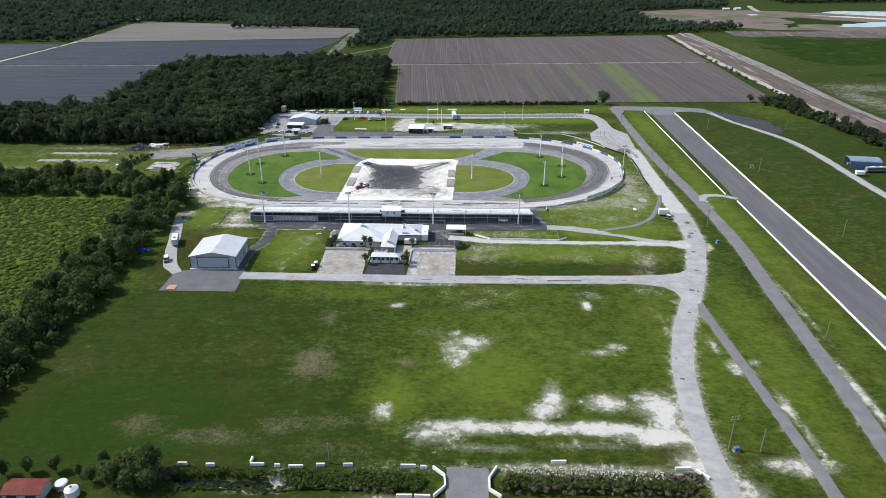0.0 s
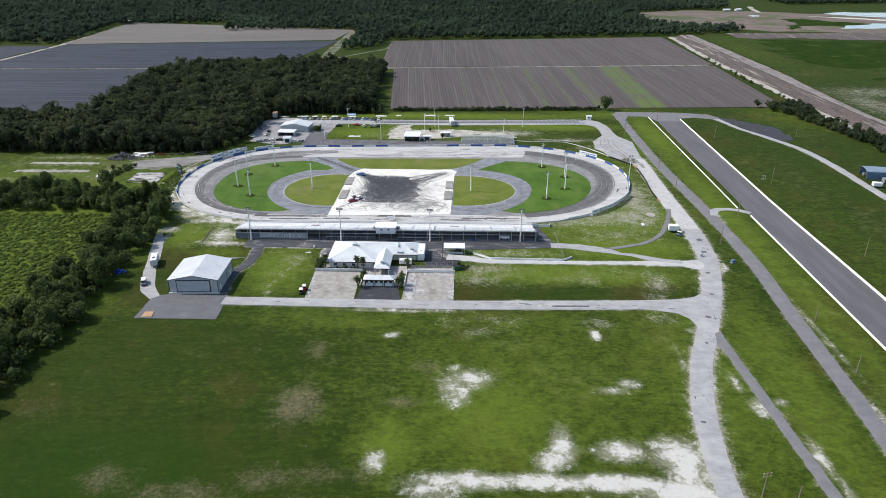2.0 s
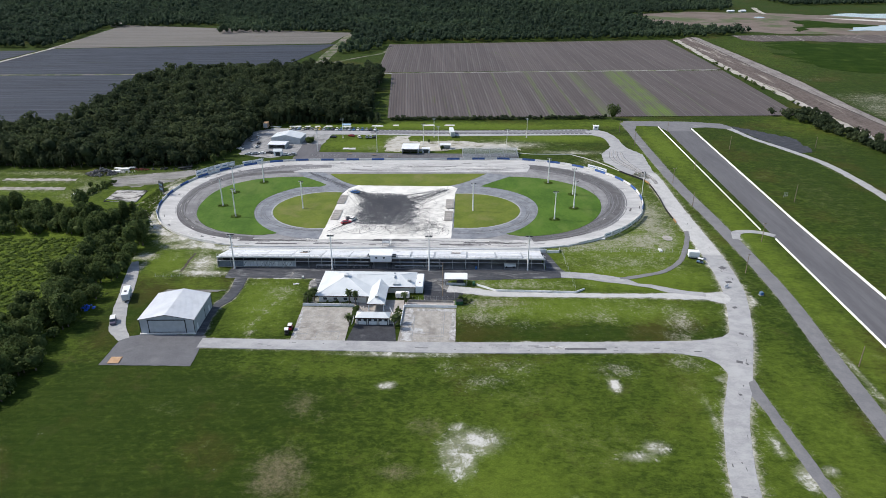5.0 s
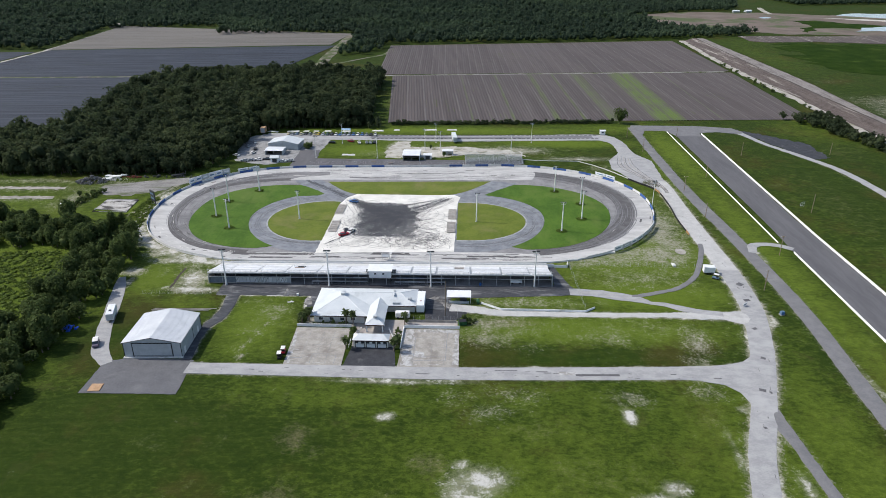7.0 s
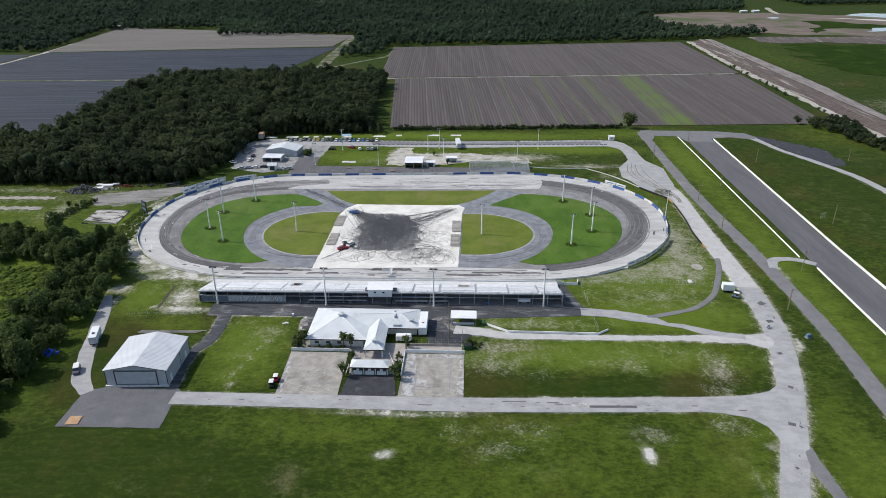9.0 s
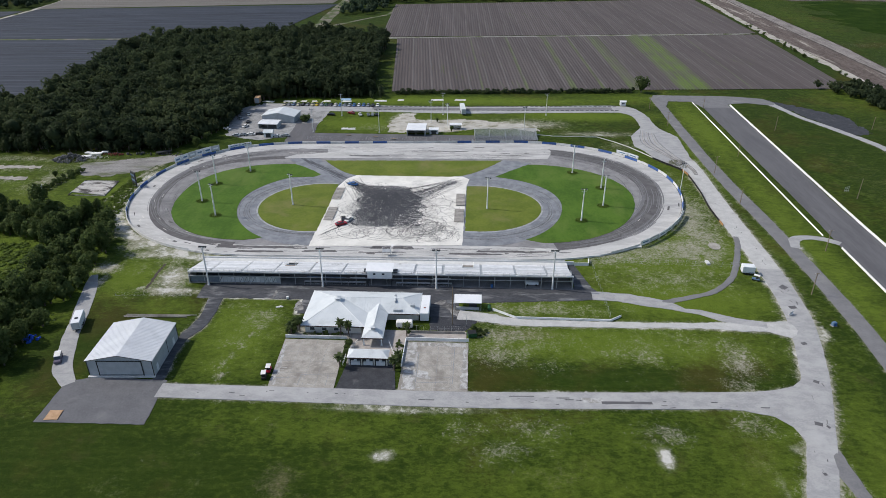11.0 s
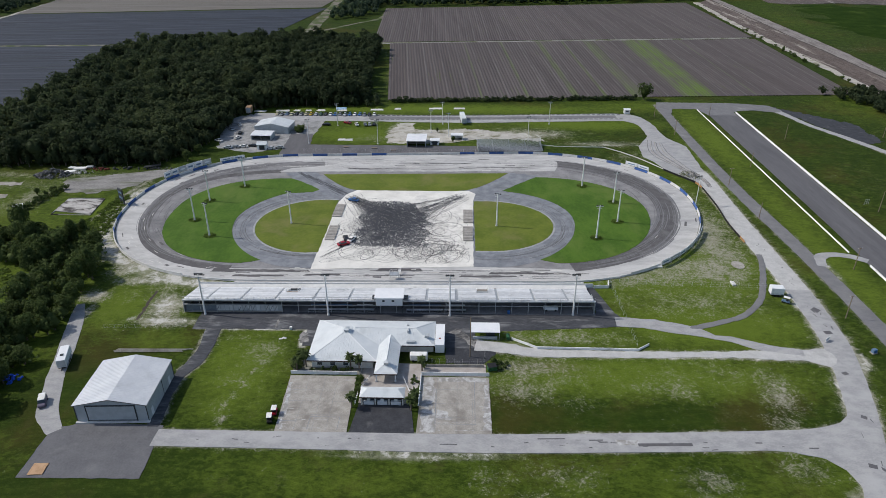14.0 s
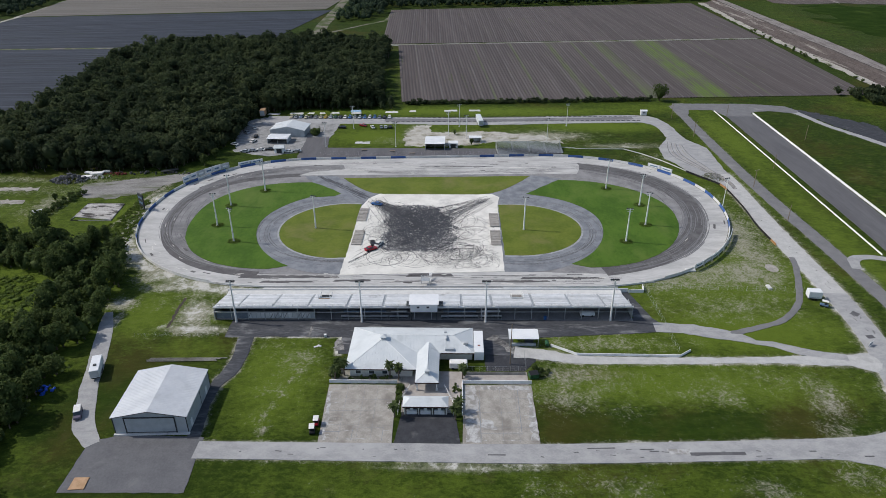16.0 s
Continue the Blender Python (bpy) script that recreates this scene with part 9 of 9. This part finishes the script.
def crown_corners(base, radius, height, clumps, size, g, lobes=5, low=0.25):
    """Leaf clumps of many crowns at once: corners of small bent quads spread over lobed crowns.
    base: feet (n, 3); radius, height: (n,)."""
    n = len(base)
    lob_dir = unit(g.normal(size=(n, lobes, 3)) * (1, 1, 0.7))
    lob_c = lob_dir * g.uniform(0.25, 0.6, (n, lobes, 1))
    lob_r = g.uniform(0.38, 0.66, (n, lobes, 1))
    pick = g.integers(0, lobes, (n, clumps))
    rows = np.arange(n)[:, None]
    d = unit(g.normal(size=(n, clumps, 3)) + (0, 0, 0.45))
    p = lob_c[rows, pick] + d * lob_r[rows, pick] * g.uniform(0.82, 1.05, (n, clumps, 1))
    scale = np.stack([radius, radius, height * (1 - low) / 2], 1)[:, None, :]
    mid = base[:, None, :] + np.array([0, 0, 1.0]) * (height * (low + (1 - low) / 2))[:, None, None]
    c = mid + p * scale
    c[..., 2] = np.maximum(c[..., 2], base[:, None, 2] + 0.2)
    nrm = unit(d + g.normal(0, 0.55, d.shape))
    u = unit(np.cross(nrm, g.normal(size=d.shape)))
    v = np.cross(nrm, u)
    s = (size[:, None, None] if isinstance(size, np.ndarray) else size) * g.uniform(0.6, 1.3, (n, clumps, 1))
    k = g.uniform(0.55, 1.1, (n, clumps, 4, 1))
    corners = np.stack([u, v, -u, -v], 2) * s[:, :, None, :] * k + c[:, :, None, :]
    corners[:, :, 0] += nrm * s * -0.25
    corners[:, :, 2] += nrm * s * -0.25
    return corners.reshape(-1, 3)


def core_mesh(name, base, radius, height, g, mat, low=0.25, sub=2):
    """Dense hearts of crowns: uneven lumpy hulls."""
    n = len(base)
    V, F = HULLS[sub]
    k = g.uniform(0.5, 1.0, (n, len(V), 1))
    turn = g.uniform(0, 6.28, n)
    c, s = np.cos(turn)[:, None], np.sin(turn)[:, None]
    v = np.stack([V[None, :, 0] * c - V[None, :, 1] * s, V[None, :, 0] * s + V[None, :, 1] * c, np.repeat(V[None, :, 2], n, 0)], 2) * k
    v = v * np.stack([radius, radius, height * (1 - low) / 2], 1)[:, None, :]
    v = v + base[:, None, :] + np.array([0, 0, 1.0]) * (height * (low + (1 - low) / 2))[:, None, None]
    f = (F[None] + (np.arange(n) * len(V))[:, None, None]).reshape(-1, 3)
    me = bpy.data.meshes.new(name)
    me.vertices.add(n * len(V))
    me.vertices.foreach_set("co", np.ascontiguousarray(v, dtype=np.float32).ravel())
    me.loops.add(f.size)
    me.loops.foreach_set("vertex_index", f.astype(np.int32).ravel())
    me.polygons.add(len(f))
    me.polygons.foreach_set("loop_start", np.arange(0, f.size, 3, dtype=np.int32))
    me.polygons.foreach_set("use_smooth", np.ones(len(f), dtype=bool))
    me.materials.append(mat)
    me.update(calc_edges=True)
    return me


def scatter(poly, spacing, g, jitter=0.45):
    """Feet spread over a polygon."""
    poly = np.array(poly, float)
    lo, hi = poly.min(0), poly.max(0)
    xs, ys = np.arange(lo[0], hi[0], spacing), np.arange(lo[1], hi[1], spacing * 0.87)
    X, Y = np.meshgrid(xs, ys)
    X = X + (np.arange(len(ys)) % 2)[:, None] * spacing / 2
    P = np.stack([X.ravel(), Y.ravel()], 1) + g.normal(0, spacing * jitter * 0.6, (X.size, 2))
    inside = np.zeros(len(P), bool)
    j = len(poly) - 1
    for i in range(len(poly)):
        a, b = poly[i], poly[j]
        hit = ((a[1] > P[:, 1]) != (b[1] > P[:, 1])) & (P[:, 0] < (b[0] - a[0]) * (P[:, 1] - a[1]) / (b[1] - a[1] + 1e-12) + a[0])
        inside ^= hit
        j = i
    return P[inside]


def woods(name, P, radius, height, clumps, size, mat, label, g, low=0.2, sub=1):
    n = len(P)
    base = np.concatenate([P, np.zeros((n, 1))], 1)
    r = radius * g.uniform(0.6, 1.35, n)
    h = height * g.uniform(0.66, 1.25, n)
    co = crown_corners(base, r, h, clumps, size, g, 4, low)
    me = raw_mesh(name, co, 4, [mat])
    tagged(new(name, me), label, "woods", "", "stuff")
    me2 = core_mesh("undergrowth", base, r * 0.62, h * 0.88, g, mat, low, sub)
    tagged(new("undergrowth", me2), "dense dark inner growth of the woods", "woods", "", "stuff")
    if height < 6 or clumps < 50:
        return
    # trunks as slim four-sided posts
    k = np.array([(1, 1), (-1, 1), (-1, -1), (1, -1)], float) * 0.16
    t0 = np.concatenate([base[:, None, :2] + k[None], np.zeros((n, 4, 1))], 2)
    t1 = np.concatenate([base[:, None, :2] + k[None] * 0.5, np.repeat((h * 0.6)[:, None, None], 4, 1)], 2)
    q = np.stack([np.stack([t0[:, i], t0[:, (i + 1) % 4], t1[:, (i + 1) % 4], t1[:, i]], 1) for i in range(4)], 1)
    me3 = raw_mesh("trunks", q.reshape(-1, 3), 4, [MAT["bark"]])
    tagged(new("trunks", me3), "grey-brown trunks standing in the woods", "woods", "", "stuff")


gw = np.random.default_rng(21)
WOOD = [(-460, 152), (-300, 150), (-215, 150), (-150, 155), (-140, 176), (-137, 200), (-136, 244), (-110, 254), (-62, 256), (-68, 300), (-73, 360), (-71, 430), (-110, 442), (-160, 446), (-215, 434), (-252, 432), (-279, 392), (-274, 330), (-266, 280), (-254, 224), (-300, 214), (-460, 214)]
woods("woodland", scatter(WOOD, 5.9, gw), 4.9, 12.5, 155, 0.74, MAT["leaf_wood"], "dense dark green mixed woodland beside the raceway", gw, 0.3, 2)
woods("wood_understorey", scatter(WOOD, 7.0, gw), 4.2, 8.0, 26, 0.6, MAT["leaf_wood"], "dark shrubs and young trees below the woodland", gw, 0.0)
EDGE = [(-300, 148), (-215, 148), (-150, 153), (-138, 176), (-134, 200), (-134, 246), (-108, 252), (-58, 254), (-58, 262), (-112, 262), (-142, 250), (-146, 200), (-148, 180), (-158, 163), (-215, 158), (-300, 158)]
woods("wood_edge", scatter(EDGE, 3.4, gw), 2.7, 7.5, 110, 0.42, MAT["leaf_wood"], "leafy shrubs and low branches along the edge of the woods", gw, 0.0)
FAR = [(-1080, 560), (-900, 568), (-640, 598), (-500, 612), (-529, 822), (-466, 836), (-380, 858), (-352, 852), (-343, 760), (-165, 779), (-152, 764), (-146, 690), (-143, 610), (-141, 572), (-112, 585), (-100, 612), (-97, 666), (80, 692), (276, 728), (345, 755), (405, 800), (330, 835), (288, 870), (285, 1060), (420, 1125), (480, 1138), (520, 1210), (560, 1330), (-1080, 1330)]
woods("far_forest", scatter(FAR, 8.6, gw), 5.4, 10.0, 16, 1.15, MAT["leaf_far"], "dark green forest stretching to the far distance", gw, 0.1)
woods("forest_giants", scatter(FAR, 24, gw), 6.6, 14.5, 48, 1.25, MAT["leaf_far"], "taller round-crowned trees standing out of the forest", gw, 0.25)
woods("woodland_giants", scatter(WOOD, 15, gw), 6.2, 15.0, 190, 0.8, MAT["leaf_wood"], "taller round-crowned trees standing out of the woodland", gw, 0.35)
woods("far_forest", scatter([(660, 1262), (860, 1300), (1200, 1310), (1200, 1480), (660, 1480)], 11, gw), 7.5, 11, 20, 1.6, MAT["leaf_far"], "dark green forest beyond the ponds", gw, 0.1)
woods("shrub_belt", scatter([(219, 292), (232, 287), (254, 302), (264, 294), (257, 266), (259, 231), (267, 199), (269, 120), (252, 120), (249, 199), (240, 236), (238, 262), (222, 286)], 5, gw), 3.2, 5.5, 90, 0.7, MAT["leaf_wood"], "dark green shrub belt at the foot of the bank", gw, 0.0)
woods("bank_shrubs", scatter([(254, 300), (259, 300), (261, 520), (256, 520)], 9, gw), 1.9, 3.0, 60, 0.5, MAT["leaf_near"], "scattered dark shrubs at the foot of the bank", gw, 0.0)
woods("hedge", scatter([(-50, 264), (102, 273.5), (102, 277), (-50, 268)], 2.3, gw), 2.0, 2.8, 70, 0.45, MAT["leaf_wood"], "low dark green hedge along the ploughed field", gw, 0.0)
for poly, gap, r_, h_, mat, label in (
        ([(-64, -126.0), (-36, -126.2), (-36, -124.4), (-64, -124.6)], 0.9, 0.7, 0.7, "leaf_shrub", "green weeds along the ditch bank"),
        ([(-64, -131.4), (-36, -131.2), (-36, -129.4), (-64, -129.6)], 1.0, 0.7, 0.6, "leaf_shrub", "green weeds along the ditch bank"),
        ([(-36, -129.4), (-4, -129.2), (-4, -124.4), (-36, -124.6)], 0.95, 0.8, 1.2, "leaf_shrub", "green weeds filling the ditch"),
        ([(-36, -130.0), (-10, -130.2), (-10, -128.2), (-36, -128.0)], 1.5, 0.8, 0.8, "leaf_dry", "dry brown brush in the ditch"),
        ([(14, -127.4), (57, -126.8), (57, -124.4), (14, -124.4)], 1.05, 0.8, 1.0, "leaf_shrub", "green weeds along the ditch"),
        ([(13, -129.8), (58, -129.2), (59, -122.8), (14, -123.6)], 1.7, 0.8, 0.8, "leaf_dry", "dry grey-brown brush on the ditch bank"),
        ([(50, -125.4), (59, -125.6), (60, -121.6), (52, -122)], 0.9, 0.8, 0.7, "leaf_dry", "dry grey-brown brush on the ditch bank"),
        ([(-69, -128.4), (-62, -128), (-62, -124.6), (-68, -124.4)], 0.9, 0.9, 1.2, "leaf_dry", "dry grey brush beside the trees")):
    woods("ditch_growth", scatter(poly, gap, gw), r_, h_, 60, 0.17, MAT[mat], label, gw, 0.0)
for poly, r_, h_ in (([(-34.3, -11.6), (-33.0, -11.6), (-33.2, -1.2), (-34.3, -1.2)], 0.75, 1.3), ([(-19.4, -14.4), (-18.2, -14.6), (-18.0, -9.6), (-19.2, -9.4)], 0.8, 1.1), ([(-47.6, 0.5), (-35.4, 0.5), (-35.4, 1.7), (-47.6, 1.7)], 0.7, 1.0),
                     ([(-52.8, 1.2), (-50.2, 1.2), (-49.4, 9), (-51.8, 9)], 1.0, 1.8), ([(-20.2, -5.4), (-18.2, -5.4), (-17.9, -1.2), (-19.6, -1.0)], 0.7, 1.0), ([(1.2, 3.0), (4.6, 2.0), (5.4, 5.2), (2.0, 6.4)], 0.9, 1.2), ([(-96.2, 203), (-92.8, 203), (-92.8, 210), (-96.4, 210)], 1.6, 3.2)):
    woods("garden_hedge", scatter(poly, 1.1, gw), r_, h_, 60, 0.2, MAT["leaf_near"], "dark green garden hedge and planting by the club building", gw, 0.0)
woods("scrub_field", scatter([(-290, -160), (-146, -160), (-150, 20), (-156, 53), (-290, 53)], 2.6, gw), 2.3, 0.42, 36, 0.26, MAT["leaf_weed"], "bright green overgrown scrub field", gw, 0.0)
woods("scrub_edge", scatter([(-158, 76), (-140, 72), (-143.6, 100), (-147, 116), (-152, 118), (-152.6, 95), (-160, 88)], 1.8, gw), 1.5, 0.4, 50, 0.24, MAT["leaf_weed"], "low bright green scrub outside the west bend", gw, 0.0)
woods("fence_scrub", scatter([(-187.5, 97), (-184, 97), (-178, 124), (-181.6, 125.6)], 2.0, gw), 1.5, 2.4, 60, 0.36, MAT["leaf_near"], "dark scrub along an old fence line", gw, 0.0)


# trees that can be told apart: hedgerow along the west and single trees
def tree_variant(k):
    g = np.random.default_rng(100 + k)
    h = 9.0
    r = (3.3, 2.9, 3.8, 3.0, 3.5, 2.6)[k % 6]
    one = np.zeros((1, 3))
    co = crown_corners(one, np.array([r]), np.array([h]), 1050, 0.35, g, 10, 0.08)
    core = core_mesh("core", one, np.array([r * 0.58]), np.array([h * 0.84]), g, MAT["leaf_near"], 0.08, 2)
    cb = bmesh.new()
    cb.from_mesh(raw_mesh("crown", co, 4, [MAT["leaf_near"]]))
    cb.from_mesh(core)
    crown = bpy.data.meshes.new("crown")
    cb.to_mesh(crown)
    cb.free()
    crown.materials.append(MAT["leaf_near"])
    bm = bmesh.new()
    rod(bm, (0, 0, -0.3), (0.1, 0.05, h * 0.45), 0.24, 0.13, 7)
    for a in range(4):
        an = a * 1.57 + g.uniform(0, 1)
        rod(bm, (0.1, 0.05, h * (0.28 + 0.05 * a)), (r * 0.6 * math.cos(an), r * 0.6 * math.sin(an), h * (0.55 + 0.06 * a)), 0.1, 0.04, 5)
    return crown, bm


TREES = []
for k in range(6):
    crown, bm = tree_variant(k)
    me = bpy.data.meshes.new("trunk")
    bm.to_mesh(me)
    bm.free()
    me.materials.append(MAT["bark"])
    TREES.append((crown, me))


def tree(x, y, s, g, label, group, z=1.0):
    crown, trunk = TREES[int(g.integers(0, 6))]
    t = thing("tree", Matrix.Translation((x, y, 0)) @ Euler((0, 0, g.uniform(0, 6.28))).to_matrix().to_4x4() @ Matrix.Diagonal((s, s, s * z, 1)), label, "tree", group)
    for nm, me in (("trunk", trunk), ("crown", crown)):
        o = new(nm, me)
        o.parent = t
    return t


gt = np.random.default_rng(5)
BELT = [(-121, -150), (-119.5, -96), (-122, -70), (-121, -40), (-125, -6), (-126, 20), (-128, 44), (-132, 56), (-136, 70), (-150, 79), (-250, 85), (-290, 84), (-290, 56), (-162, 57), (-146, 46), (-145, 20), (-148, -10), (-143, -46), (-140, -70), (-140, -150)]
feet = scatter(BELT, 6.6, gt)
feet = feet[np.argsort(-feet[:, 0])][:300]
for x, y in feet:
    edge = 0.78 if x > -126 else 1.0
    tree(x, y, edge * gt.uniform(0.7, 1.28), gt, "dark green broadleaf tree in the dense western hedgerow", "hedgerow trees", gt.uniform(0.85, 1.15))
woods("belt_undergrowth", scatter(BELT, 4.2, gt), 3.2, 6.2, 80, 0.5, MAT["leaf_near"], "dense dark undergrowth below the western hedgerow", gt, 0.0)
tree(106.8, 274.6, 1.35, gt, "single round dark green tree at the field corner", "")
for x, y, s in ((-72.6, -127, 0.85), (-67.6, -126.6, 0.95), (-78.4, -126, 0.7), (-75, -130, 0.8), (-70, -131, 0.8), (-66, -131, 0.7), (-96, -127.4, 0.6), (-90, -126.8, 0.55), (-101, -128.6, 0.6), (-104, -134, 0.8), (-84, -127.6, 0.4), (-80, -129.6, 0.5)):
    tree(x, y, s, gt, "dark green bushy tree beside the southern ditch", "trees by the ditch")
for x, y, s in ((-33.2, -8.0, 0.26), (-33.0, -4.0, 0.28), (-19.0, -9.5, 0.26), (-44, 0.8, 0.2), (-40.5, 0.7, 0.24), (-17.0, 2.6, 0.2), (1.6, 5.4, 0.26), (-93.8, 203.5, 0.45), (-96, 207, 0.4), (-11.4, 190, 0.42), (-20, 207, 0.3), (-187, 116.5, 0.45), (-136, 168, 0.7), (-138.5, 159, 0.7)):
    tree(x, y, s, gt, "small dark green garden shrub beside a building", "shrubs")


def palm(x, y, h, g):
    t = thing("palm", pose(x, y, 0, 0, 0, g.uniform(0, 360)), "small cabbage palm with a grey trunk and dark fan leaves", "palm", "palms at the entrance")
    part("trunk", rod(bmesh.new(), (0, 0, 0), (g.normal(0, 0.1), g.normal(0, 0.1), h), 0.2, 0.15, 8), MAT["bark"], t)
    for k in range(40):
        az = k * 2.4 + g.normal(0, 0.2)
        up = 1.3 - 1.9 * (k / 40) + g.normal(0, 0.12)
        L = g.uniform(1.3, 2.1)
        bm = bmesh.new()
        n = 5
        prev = None
        side = Vector((-math.sin(az), math.cos(az), 0))
        p = Vector((0, 0, h))
        e = up
        for i in range(n + 1):
            w = 0.05 + 0.25 * math.sin(math.pi * (i / n) ** 0.8) * (1 if i < n else 0.3)
            cur = (bm.verts.new(p + side * w - Vector((0, 0, w * 0.35))), bm.verts.new(p), bm.verts.new(p - side * w - Vector((0, 0, w * 0.35))))
            if prev:
                bm.faces.new((prev[0], cur[0], cur[1], prev[1]))
                bm.faces.new((prev[1], cur[1], cur[2], prev[2]))
            prev = cur
            p = p + Vector((math.cos(az) * math.cos(e), math.sin(az) * math.cos(e), math.sin(e))) * (L / n)
            e -= 0.32
        part("frond", bm, MAT["leaf_palm"], t)


gp = np.random.default_rng(9)
for x, y, h in ((-48.8, 2.6, 4.4), (-51.0, 1.0, 3.4), (-36.6, 1.6, 4.4), (-34.2, 0.7, 4.4), (-34.2, -13.2, 3.6), (-17.5, 1.6, 3.8), (-19.4, -14.2, 3.8), (-18.6, -11.0, 3.0)):
    palm(x, y, h, gp)
